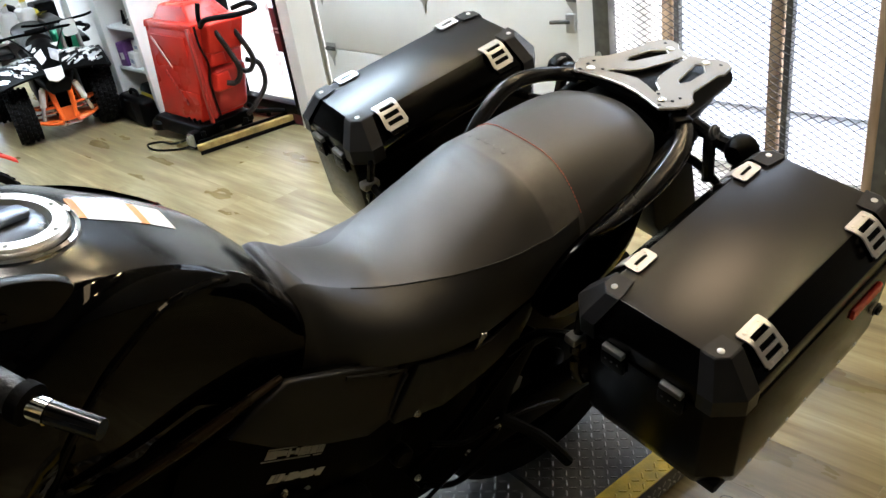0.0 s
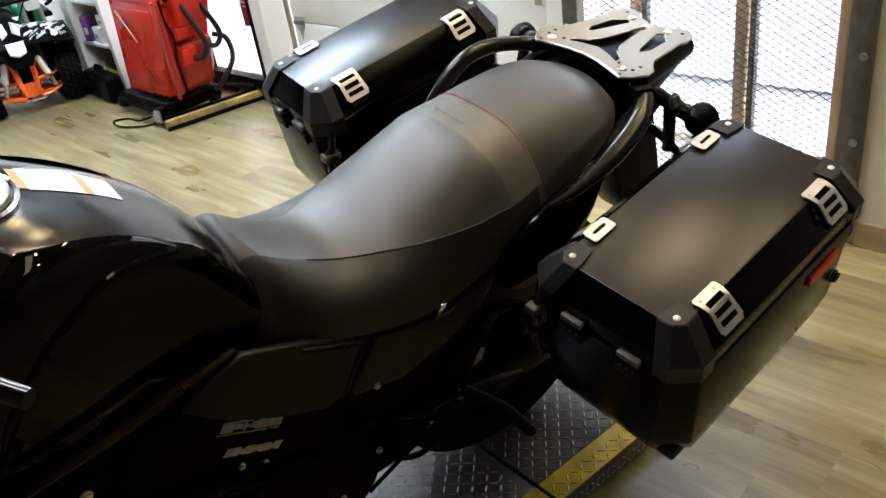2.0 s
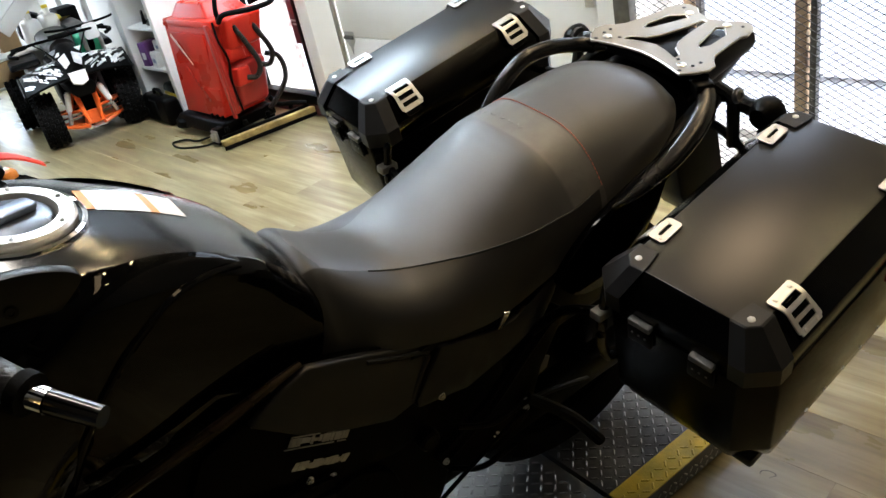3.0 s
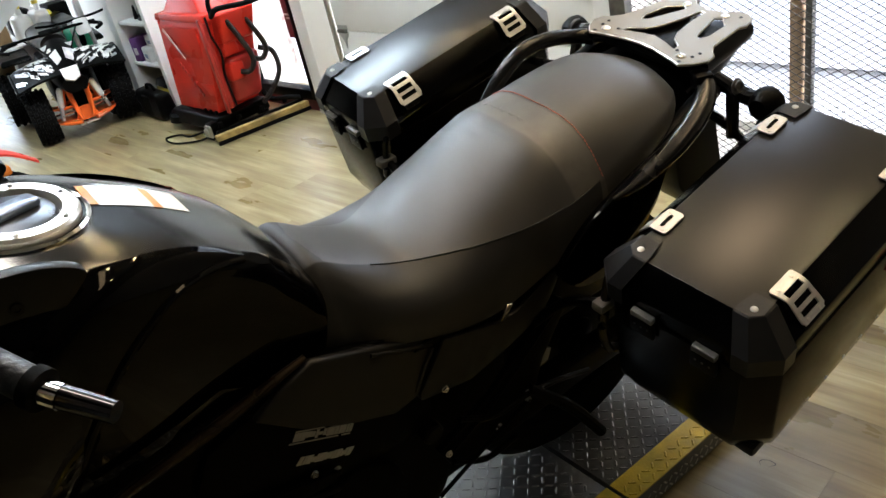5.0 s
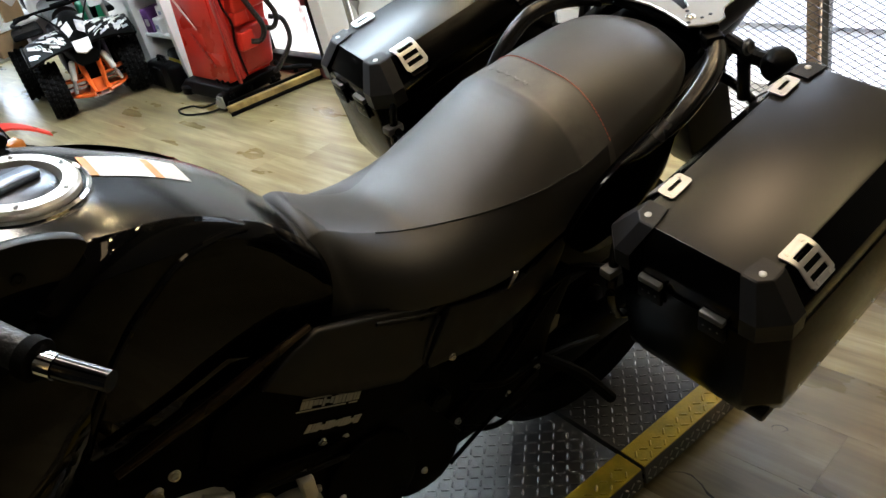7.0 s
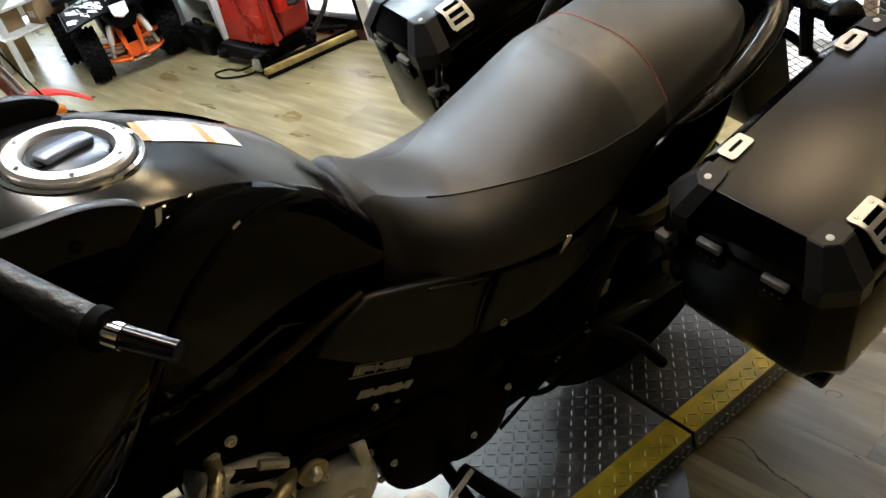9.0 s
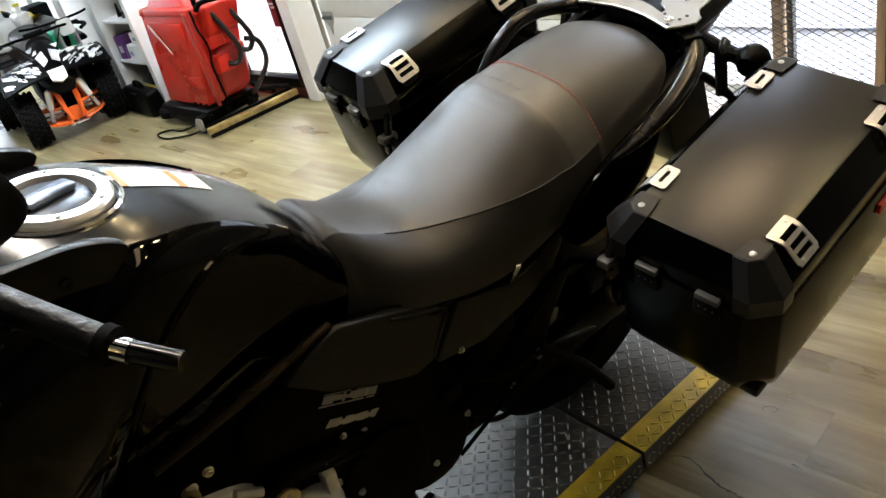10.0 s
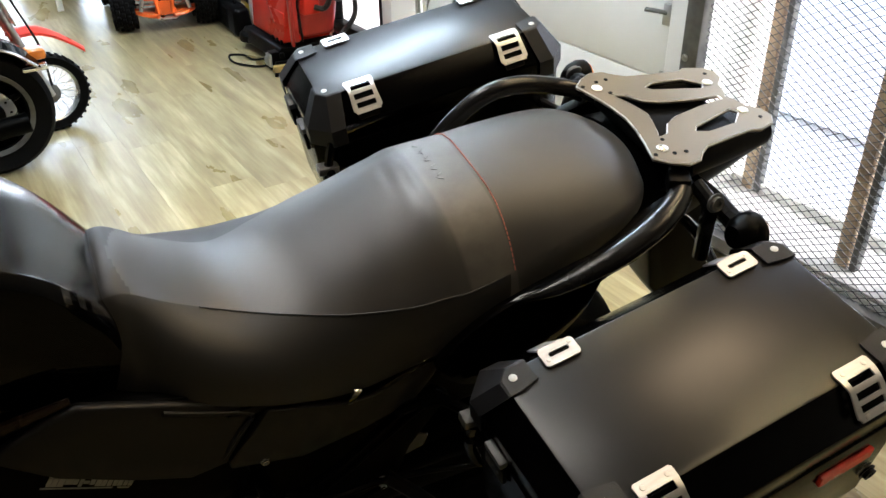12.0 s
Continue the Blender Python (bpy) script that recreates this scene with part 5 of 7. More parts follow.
# handlebar, grip, switches, guard and mirror
for s_ in (-1, 1):
    part("handlebar", tube([(-1.34, s_ * .03, 1.12), (-1.30, s_ * .10, 1.152), (-1.236, s_ * .20, 1.185), (-1.188, s_ * .27, 1.187)], .011, 12, 6), SATIN_BLACK, bike, "black handlebar")
    gp = part("grip", tube([(-1.195, s_ * .258, 1.189), (-1.162, s_ * .322, 1.175), (-1.131, s_ * .383, 1.161)], [.0165, .0145, .0145], 16, 8), GRIP, bike, "black rubber grip")
    part("grip_flange", tube([(-1.135, s_ * .376, 1.163), (-1.130, s_ * .385, 1.161)], .0175, 16, smooth=False), RUBBER, gp)
    part("grip_collar", tube([(-1.198, s_ * .252, 1.190), (-1.190, s_ * .268, 1.187)], .023, 16, smooth=False), RUBBER, gp)
    be = part("bar_end", tube([(-1.130, s_ * .386, 1.161), (-1.122, s_ * .397, 1.158)], .0105, 14, smooth=False), CHROME, bike, "chrome bar end weight")
    part("bar_weight", tube([(-1.121, s_ * .398, 1.158), (-1.096, s_ * .432, 1.151)], [.0098, .0088], 16, smooth=False), DARK_CHROME, be)
    sw = part("switch_pod", box(-.03, .03, -.035, .035, -.03, .03, .010, m=pose(-1.222, s_ * .222, 1.184, 0, 0, s_ * 35)), BLACK_PLASTIC, bike, "black switch pod")
    part("switch", box(-.006, .006, -.012, .012, -.010, .010, .003, m=pose(-1.206, s_ * .226, 1.206, 0, 0, s_ * 35)), RED_FENDER, sw, "red switch")
    part("clutch_lever", tube([(-1.250, s_ * .22, 1.182), (-1.252, s_ * .30, 1.170), (-1.225, s_ * .37, 1.155)], [.008, .007, .008], 8, 6, flat=.6), SATIN_BLACK, bike, "lever")
    part("lever_perch", box(-.012, .012, -.026, .024, -.010, .012, .006, m=pose(-1.186, s_ * .212, 1.208, 0, 0, s_ * 35)), CHROME, bike, "bright lever perch")
    # hand guard: a shield ahead of the grip whose outer end wraps back
    gpath = smooth_path([(-1.34, .13, 0), (-1.375, .23, 0), (-1.375, .33, 0), (-1.34, .405, 0), (-1.262, .428, 0)], 5)
    prof = []
    for k, q in enumerate(gpath):
        t = k / (len(gpath) - 1)
        hi, lo = 1.225 + .075 * t ** .7, 1.13 - .055 * math.sin(math.pi * min(1, .2 + t * .8)) - .035 * t
        dxm = .030 * t ** 3
        nx, ny = (0.008, 0) if t < .6 else (0.004, -.007)
        a0, a1, a2 = (q.x + .012 * t ** 3, hi), (q.x + dxm, (hi * .45 + lo * .55)), (q.x - .022 * t ** 3, lo)
        prof.append([(x, s_ * q.y, z) for x, z in (a0, a1, a2)] + [(x + nx, s_ * (q.y + ny), z) for x, z in (a2, a1, a0)])
    part("hand_guard", loft(prof), BLACK_PLASTIC, bike, "black plastic hand guard", angle=50)
    # paler strip stands for light caught along the guard's edge
    part("guard_rim", tube([(-1.249, s_ * .424, 1.306), (-1.238, s_ * .424, 1.25), (-1.230, s_ * .424, 1.197)], [.0085, .0100, .0105], 8, 5, flat=.55), GOLD_LIT, bike, "guard edge with the light it catches put into its colour")
    # mirror on its stalk: outer lower corner, and the ways along its lower edge and up its outer edge
    corner, along, up = Vector((-1.141, .415, 1.305)), Vector((-.055, -.150, -.042)).normalized(), Vector((-.030, .022, .110)).normalized()
    away = along.cross(up).normalized()
    if away.x < 0:
        away = -away
    def on_mirror(a, b, d):
        p = corner + along * a + up * b + away * d
        return (p.x, s_ * p.y, p.z)
    rim_ = rounded(0, .175, 0, .115, .032, 6)
    mid_a, mid_b = .0875, .0575
    rings_ = [[on_mirror(mid_a + (a - mid_a) * f, mid_b + (b - mid_b) * f, d) for a, b in rim_] for f, d in ((.96, .012), (1.0, .006), (1.0, -.006), (.93, -.024), (.70, -.036))]
    mi = part("mirror", loft(rings_), BLACK_PLASTIC, bike, "black rear-view mirror", angle=50)
    part("mirror_glass", loft([[on_mirror(mid_a + (a - mid_a) * .9, mid_b + (b - mid_b) * .9, d) for a, b in rim_] for d in (.0122, .0135)]), CHROME, mi, "mirror glass")
    part("mirror_stalk", tube([(-1.235, s_ * .20, 1.19), (-1.25, s_ * .23, 1.25), (-1.235, s_ * .28, 1.31), on_mirror(mid_a, mid_b, -.03)], .007, 8, 6), BLACK_PLASTIC, bike)

# ---- aluminium panniers; u along the bike, v across, w up from the lid's top ----
def frustum(rings, bw=.0):
    b = loft(rings)
    if bw:
        bmesh.ops.recalc_face_normals(b, faces=b.faces)
        bevel(b, bw, 2, 20)
    return b


def oct_ring(hu, hv, c, w):
    """A rectangle with cut corners."""
    return [(hu - c, hv, w), (-hu + c, hv, w), (-hu, hv - c, w), (-hu, -hv + c, w), (-hu + c, -hv, w), (hu - c, -hv, w), (hu, -hv + c, w), (hu, hv - c, w)]


LU = .225        # half the length of the lid's flat top
OU = .260        # half the outer length


def pannier(m, LV, reflector):
    OV = LV + .046
    t = thing("pannier", m, "black aluminium motorcycle pannier with stainless latches and plastic corners", "pannier", "panniers on the motorcycle")
    lid = part("lid", frustum([oct_ring(LU, LV, .012, 0), oct_ring(OU - .004, OV - .004, .035, -.047), oct_ring(OU - .004, OV - .004, .035, -.082)], .003), POWDER_LIT, t, "black powder-coated lid", angle=25)
    # sloped lid faces take the coat's shaded copy
    lid.data.materials.append(POWDER_SHADED)
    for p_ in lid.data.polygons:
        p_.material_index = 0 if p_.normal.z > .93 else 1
    part("gasket", frustum([oct_ring(OU - .008, OV - .008, .035, -.082), oct_ring(OU - .008, OV - .008, .035, -.087)]), RUBBER, t)
    body = part("body", frustum([oct_ring(OU - .002, OV - .002, .040, -.087), oct_ring(OU - .006, OV - .004, .042, -.27), oct_ring(OU - .022, OV - .012, .046, -.318), oct_ring(OU - .034, OV - .024, .046, -.326)], .003), POWDER_SHADED, t, "black aluminium case body", angle=25)
    # plastic corner caps on the lid
    for su in (-1, 1):
        for sv in (-1, 1):
            top = [(LU - .040, LV + .001), (LU - .040, LV - .030), (LU - .010, LV - .036), (LU + .001, LV - .036), (LU + .001, LV - .012), (LU - .012, LV + .001)]
            low = [(OU - .070, OV), (OU - .070, OV), (OU, OV - .058), (OU, OV - .058), (OU, OV - .036), (OU - .036, OV)]
            b = bmesh.new()
            v1 = [b.verts.new((su * u, sv * v, .0022)) for u, v in top]
            b.faces.new(v1)
            e1 = [(LU - .040, LV + .004), (LU - .012, LV + .004), (LU + .004, LV - .012), (LU + .004, LV - .036)]
            e2 = [(OU - .062, OV), (OU - .034, OV), (OU, OV - .034), (OU, OV - .060)]
            r0 = [b.verts.new((su * u, sv * v, .001)) for u, v in e1]
            r1 = [b.verts.new((su * u, sv * v, -.046)) for u, v in e2]
            r2 = [b.verts.new((su * u, sv * v, -.080)) for u, v in e2]
            for i in range(3):
                b.faces.new((r0[i], r0[i + 1], r1[i + 1], r1[i]))
                b.faces.new((r1[i], r1[i + 1], r2[i + 1], r2[i]))
            b.faces.new((v1[0], v1[5], r0[1], r0[0]))
            b.faces.new((v1[5], v1[4], r0[2], r0[1]))
            b.faces.new((v1[4], v1[3], r0[3], r0[2]))
            bmesh.ops.recalc_face_normals(b, faces=b.faces)
            ob = part("corner_cap", b, CAP_PLASTIC, t, "dark grey plastic corner cap", smooth=False)
            sol = ob.modifiers.new("thick", "SOLIDIFY")
            sol.thickness, sol.offset = .0016, 1
            part("rivet", lathe([(.0005, .0028), (.0042, .0026), (.0056, .0016), (.0060, .0)], (su * (LU - .0135), sv * (LV - .014), .0022), "z", 16), ZINC_PALE, ob)
    # bottom corner caps
    for su in (-1, 1):
        for sv in (-1, 1):
            part("foot_cap", box(0, .05, 0, .05, 0, .022, .006, m=pose(su * (OU - .060), sv * (OV - .052), -.331) @ Matrix.Diagonal((su, sv, 1, 1)) @ pose(-.02, -.02, 0)), CAP_PLASTIC, t, "dark grey plastic foot cap")
    # three-slot latch plates on the outer long side, single-slot hooks on the inner
    drop = math.atan2(.047, OV - LV)
    for u0 in (-.148, .148):
        def on_latch(a, d=0.0):
            """Along the latch's section: flat on the lid, then round the edge and down the slope."""
            if a < .016:
                return (-LV + .016 - a, .0030 + d)
            k = min(1.0, (a - .016) / .018)
            turn = drop * k
            q = .018 * k
            y = -LV - q * math.cos(turn * .5)
            z = .0030 - q * math.sin(turn * .5)
            rest = max(0.0, a - .034)
            return (y - rest * math.cos(drop) - d * math.sin(turn), z - rest * math.sin(drop) + d * math.cos(turn))
        def half_width(a):
            return .0275 - .0020 * math.exp(-((a - .033) / .014) ** 2) - (.004 if a > .064 else 0) - (.003 if a < .003 else 0)
        b = bmesh.new()
        cuts = [0, .003, .010, .0170, .0265, .0300, .0335, .0440, .0475, .0500, .0600, .0640, .067, .070]
        slots = {(.0170, .0265), (.0335, .0440), (.0500, .0600)}
        grid = []
        for a in cuts:
            w = half_width(a)
            grid.append([[b.verts.new((u0 + f * (w if abs(f) == 1 else .0370), *on_latch(a, d))) for f in (-1, -.5, .5, 1)] for d in (0.0, .0026)])
        for r0, r1, a0, a1 in zip(grid, grid[1:], cuts, cuts[1:]):
            for c in range(3):
                if c == 1 and (a0, a1) in slots:
                    for e in (1, 2):
                        b.faces.new((r0[0][e], r1[0][e], r1[1][e], r0[1][e]))
                    b.faces.new((r0[0][1], r0[0][2], r0[1][2], r0[1][1]))
                    b.faces.new((r1[0][1], r1[0][2], r1[1][2], r1[1][1]))
                    continue
                for lay in (0, 1):
                    b.faces.new((r0[lay][c], r0[lay][c + 1], r1[lay][c + 1], r1[lay][c]))
            for e in (0, 3):
                b.faces.new((r0[0][e], r1[0][e], r1[1][e], r0[1][e]))
        for r in (grid[0], grid[-1]):
            for c in range(3):
                b.faces.new((r[0][c], r[0][c + 1], r[1][c + 1], r[1][c]))
        lp = part("latch_plate", b, LATCH_STEEL, t, "curved stainless three-slot latch plate", angle=40)
        part("latch_backing", prism(rounded(-.020, .020, .012, .060, .004), .0015, "z", m=Matrix.Translation((u0, -LV, .0004)) @ pose(0, 0, 0, math.degrees(drop), 0, 0) @ Matrix.Diagonal((1, -1, 1, 1))), BLACK_PLASTIC, lp)
        for du, a in ((-.017, .009), (.017, .009), (-.014, .0655), (.014, .0655)):
            y, z = on_latch(a, .0026)
            part("latch_rivet", lathe([(.0005, .0010), (.0028, .0008), (.0036, 0)], (0, 0, 0), "z", 10, m=pose(u0 + du, y, z, math.degrees(drop) if a > .03 else 0, 0, 0)), ZINC_PALE, lp)
    for u0 in (-.140, .150):
        hk = part("hook_plate", plate(rounded(-.026, .026, -.026, .003, .006), [rounded(-.015, .015, -.014, -.007, .003)], .0026, "z", m=pose(u0, LV + .002, .0022)), LATCH_STEEL, t, "stainless hook plate", smooth=False)
        part("hook_bend", prism([(-.022, .0), (.018, .0), (.004, .030), (-.022, .030)], .0026, "z", .0005, 1, m=Matrix.Translation((u0 - .004, LV + .0045, .0022)) @ pose(0, 0, 0, -48, 0, 0)), LATCH_STEEL, hk, smooth=False)
        part("hook_slot", prism(rounded(-.016, .016, -.0155, -.0055, .003), .0010, "z", m=pose(u0, LV + .002, .0006)), BLACK_PLASTIC, hk)
        for du, dv in ((-.019, -.017), (.019, -.004)):
            part("hook_rivet", lathe([(.0005, .0010), (.0026, .0008), (.0034, 0)], (u0 + du, LV + .002 + dv, .0048), "z", 10), ZINC_PALE, hk)
    # hinges on the front end, lock at the side, red reflector
    for v0 in (-LV * .5, LV * .5):
        hg = part("hinge", box(-.006, .006, v0 - .020, v0 + .020, -.082, -.070, .002, m=pose(-OU - .002, 0, 0)), STEEL_DARK, t, "dull grey hinge")
        part("hinge_leaf", box(-.006, .002, v0 - .022, v0 + .022, -.118, -.084, .002, m=pose(-OU - .001, 0, 0)), BLACK_PLASTIC, hg)
        for dv in (-.012, 0, .012):
            part("hinge_rivet", lathe([(.0005, .0015), (.0018, .001), (.0022, 0)], (0, 0, 0), "z", 8, m=pose(-OU - .007, v0 + dv, -.098, 0, -90, 0)), STEEL_DARK, hg)
    if reflector:
        part("reflector", box(.085, .175, -OV - .005, -OV + .003, -.140, -.118, .003), RED_LENS, t, "red side reflector")
    part("case_bolt", bolt_head((.205, -OV + .002, -.215), (0, -1, 0), .010, .008), BLACK_PLASTIC, t)
    for k in range(7):
        part("case_rivet", lathe([(.0005, .002), (.003, .0015), (.004, 0)], (0, 0, 0), "z", 8, m=pose(-.16 + .055 * k, -OV + .006, -.285, 96, 0, 0)), ZINC, t)
    return t


PITCH = -10.5
bike_l = pose(*BIKE_O, 12.0, 0, YAW)
pannier(bike_l @ pose(-.1175, -.398, .829, 0, -9.2, 2.6), .110, True)
pannier(bike_l @ pose(-.121, .468, .834, 0, PITCH, -1.8), .088, False)

# ---- floor scrubber by the wall ----
def hexa(bottom, top, bw=.02, seg=3):
    """A box between a bottom and a top rectangle (x0, x1, y0, y1, z)."""
    x0, x1, y0, y1, z0 = bottom
    a0, a1, b0, b1, z1 = top
    b = loft([[(x0, y0, z0), (x1, y0, z0), (x1, y1, z0), (x0, y1, z0)], [(a0, b0, z1), (a1, b0, z1), (a1, b1, z1), (a0, b1, z1)]])
    bmesh.ops.recalc_face_normals(b, faces=b.faces)
    return bevel(b, bw, seg, 20)


scrub = thing("floor_scrubber", pose(0, 0, 0), "red floor scrubbing machine with black hoses and a yellow squeegee bar", "floor scrubber")
part("tank_body", hexa((1.985, 2.26, 4.12, 4.56, .135), (2.03, 2.33, 4.03, 4.57, .635), .008), RED_PAINT, scrub, "red plastic tank body")
part("tank_rim", hexa((2.025, 2.335, 4.02, 4.58, .63), (2.03, 2.33, 4.03, 4.57, .668), .005), RED_PAINT, scrub)
part("tank_lid", hexa((2.06, 2.32, 4.10, 4.54, .66), (2.10, 2.29, 4.20, 4.48, .745), .012), RED_PAINT, scrub, "red tank lid")
part("raised_panel", prism([(4.50, .60), (4.12, .60), (4.14, .38), (4.20, .30)], .010, "x", .003, at=2.012, m=pose(0, 0, 0, 0, 0, 0)), RED_PAINT, scrub)
part("panel_gap", box(2.016, 2.04, 4.024, 4.032, .16, .63, .002), RED_DARK, scrub)
for z_, s_ in ((.30, .10), (.44, .07)):
    part("tank_boss", hexa((2.06, 2.16, 3.985, 4.05, z_), (2.07, 2.15, 3.975, 4.04, z_ + s_), .012), RED_PAINT, scrub)
# pale sliver paints the highlight along the raised panel's edge
part("edge_highlight", prism([(-.003, -.12), (.003, -.12), (.010, .12), (-.010, .12)], .004, "x", .0005, 1, m=pose(2.006, 4.41, .505, -48, 4, 0)), PANEL_HIGHLIGHT, scrub)
for k_ in range(9):
    part("side_lettering", box(-.002, .002, -.010, .010, -.009, .009, m=pose(1.9995 - .0018 * k_, 4.40 - .022 * k_, .395 - .020 * k_, -52, 5, 0)), RED_DARK, scrub)
part("recovery_tank", hexa((2.06, 2.25, 4.03, 4.13, .17), (2.08, 2.28, 3.99, 4.08, .42), .03), RED_DARK, scrub, "dark red lower tank")
part("filter_box", hexa((2.07, 2.27, 3.97, 4.08, .50), (2.08, 2.31, 3.95, 4.06, .665), .02), RED_PAINT, scrub)
part("handle", tube([(2.05, 3.97, .66), (2.06, 3.90, .70), (2.20, 3.86, .69), (2.34, 3.88, .69), (2.36, 3.97, .71), (2.30, 4.05, .69)], .014, 10, 6), RUBBER, scrub, "black operator handle")
for pts_ in ([(2.12, 3.97, .63), (2.15, 3.93, .52), (2.19, 3.93, .40), (2.17, 3.96, .33), (2.12, 3.98, .34)],
             [(2.23, 3.98, .62), (2.26, 3.94, .52), (2.285, 3.93, .43), (2.26, 3.95, .37), (2.22, 3.98, .38)],
             [(2.28, 4.0, .42), (2.345, 3.98, .38), (2.34, 3.96, .27), (2.26, 3.97, .18), (2.22, 4.02, .12)]):
    hz = None
    line_ = smooth_path(pts_, 10)
    for a_, b_ in zip(line_, line_[1:]):
        hz = rod(a_, a_ + (b_ - a_) * .6, .0150, 10, bm=hz)
        hz = rod(a_ + (b_ - a_) * .6, b_, .0128, 10, bm=hz)
    part("corrugated_hose", hz, HOSE, scrub, "black corrugated hose")
part("chassis", hexa((1.93, 2.30, 4.10, 4.66, .05), (1.95, 2.28, 4.08, 4.62, .125), .012), BLACK_PLASTIC, scrub, "black chassis")
part("brush_cover", lathe([(.0005, .05), (.09, .05), (.105, .035), (.108, .0), (.0005, .0)], (2.02, 4.60, .045), "z", 24), BLACK_PLASTIC, scrub)
part("panel_frame", box(1.998, 2.012, 4.02, 4.05, .14, .655, .003, m=pose(0, 0, 0, 0, 0, 0)), RED_DARK, scrub, "dark red edge of the side panel")
part("side_recess", prism([(4.10, .30), (4.30, .30), (4.24, .155), (4.12, .155)], .008, "x", .003, at=1.992), RED_PAINT, scrub)
for y_ in (4.14, 4.20, 4.26):
    part("vent_slot", box(1.975, 1.990, y_ - .008, y_ + .008, .128, .150, .003), BLACK_PLASTIC, scrub)
part("caster_arm", hexa((1.89, 1.99, 4.10, 4.17, .012), (1.90, 2.02, 4.10, 4.16, .105), .006), BLACK_PLASTIC, scrub, "black caster bracket")
part("caster_hub", lathe([(.0005, .004), (.022, .004), (.026, 0), (.026, -.01), (.0005, -.01)], seg=20, m=pose(1.884, 4.135, .06, 0, -90, 0)), ZINC, scrub, "pale caster hub")
part("wiring", tube([(2.04, 4.02, .66), (2.035, 4.005, .56), (2.05, 3.99, .46), (2.04, 4.01, .36), (2.05, 4.02, .24), (2.06, 4.03, .16)], .006, 8, 6), RUBBER, scrub, "black wiring")
part("grip_lever", tube([(2.06, 3.98, .66), (2.05, 3.96, .72), (2.06, 3.95, .78)], .013, 8, 5), RUBBER, scrub)
for x_ in (1.95, 2.06, 2.20, 2.34):
    part("squeegee_knob", lathe([(.0005, .03), (.012, .03), (.014, .02), (.014, 0), (.0005, 0)], (x_, 4.035 - .176 * (x_ - 2.165), .075), "z", 12), BLACK_PLASTIC, scrub)
part("water_pipe", tube([(2.25, 4.05, .17), (2.28, 4.02, .12), (2.36, 3.99, .10), (2.42, 3.96, .08)], .014, 10, 5), RUBBER, scrub)
for x_, y_ in ((1.96, 4.16), (2.27, 4.16), (2.12, 4.55)):
    part("wheel", lathe([(.0005, -.02), (.045, -.02), (.052, -.012), (.052, .012), (.045, .02), (.0005, .02)], (x_, y_, .052), "x", 20), RUBBER, scrub)
part("caster_plate", box(1.885, 1.90, 4.09, 4.15, .03, .10, .006), ZINC, scrub)
part("squeegee_bar", box(-.29, .29, -.018, .018, 0, .038, .005, m=pose(2.165, 3.985, .018, 0, 0, -10)), SQUEEGEE, scrub, "worn yellow squeegee bar")
part("squeegee_blade", box(-.29, .29, -.025, -.019, -.016, .006, .002, m=pose(2.165, 3.985, .018, 0, 0, -10)), RUBBER, scrub)
part("squeegee_frame", box(-.27, .27, .02, .045, .01, .050, .006, m=pose(2.165, 3.985, .018, 0, 0, -10)), BLACK_PLASTIC, scrub)
cord = tube([(1.93, 4.20, .012), (1.86, 4.22, .009), (1.78, 4.36, .008), (1.80, 4.50, .008), (1.87, 4.46, .008), (1.88, 4.34, .012), (1.95, 4.26, .03)], .006, 8, 8)
part("power_cord", cord, RUBBER, scrub, "black cord loop")

# ---- hard carry case in front of the shelf ----
case = thing("tool_case", pose(2.03, 5.02, 0, 0, 0, -4), "black plastic carry case standing on the floor", "tool case")
part("shell", hexa((-.06, .06, -.21, .21, 0), (-.05, .05, -.19, .19, .17), .03), BLACK_PLASTIC, case)
part("rib", box(-.064, .064, -.06, .06, .02, .15, .012), RUBBER, case)
part("latch", box(-.068, -.058, .10, .13, .05, .09, .003), RUBBER, case)
part("handle", tube([(0, -.06, .165), (0, -.045, .20), (0, .045, .20), (0, .06, .165)], .010, 8, 5), RUBBER, case)

# ---- white shelf unit with things on it ----
SX0, SX1, SY0, SY1 = 2.13, 2.415, 4.93, 5.36
shelf = thing("shelf_unit", pose(0, 0, 0), "tall white shelf unit with goods on it, beside the scrubber", "shelf")
part("side_panel", box(SX0 - .03, SX1, SY0 - .045, SY0, 0, 2.1, .004), SHELF_WHITE, shelf)
part("side_panel", box(SX0 - .03, SX1, SY1, SY1 + .09, 0, 2.1, .004), SHELF_WHITE, shelf)
part("back_panel", box(SX1 - .02, SX1 - .003, SY0, SY1, 0, 2.1, .002), SHELF_WHITE, shelf)
SHELF_Z = (.04, .295, .56, .84, 1.1)
for z_ in SHELF_Z:
    part("shelf_board", box(SX0, SX1 - .02, SY0, SY1, z_ - .02, z_, .003), SHELF_WHITE, shelf)


def carton(x, y, z, sx, sy, sz, mat, label, yaw=0.0):
    t = thing("carton", pose(x, y, z, 0, 0, yaw), label, "carton", "goods on the shelves")
    part("box", box(-sx / 2, sx / 2, -sy / 2, sy / 2, 0, sz, .004), mat, t)
    part("flap", box(-sx / 2 + .004, -.002, -sy / 2, sy / 2, sz, sz + .003, .001), mat, t)
    part("flap", box(.002, sx / 2 - .004, -sy / 2, sy / 2, sz, sz + .003, .001), mat, t)
    part("label", box(-sx / 2 - .0015, -sx / 2 - .0002, -sy / 4, sy / 4, sz * .3, sz * .6), LABEL_WHITE if mat is not LABEL_WHITE else BLUE_GREY, t)
    return t


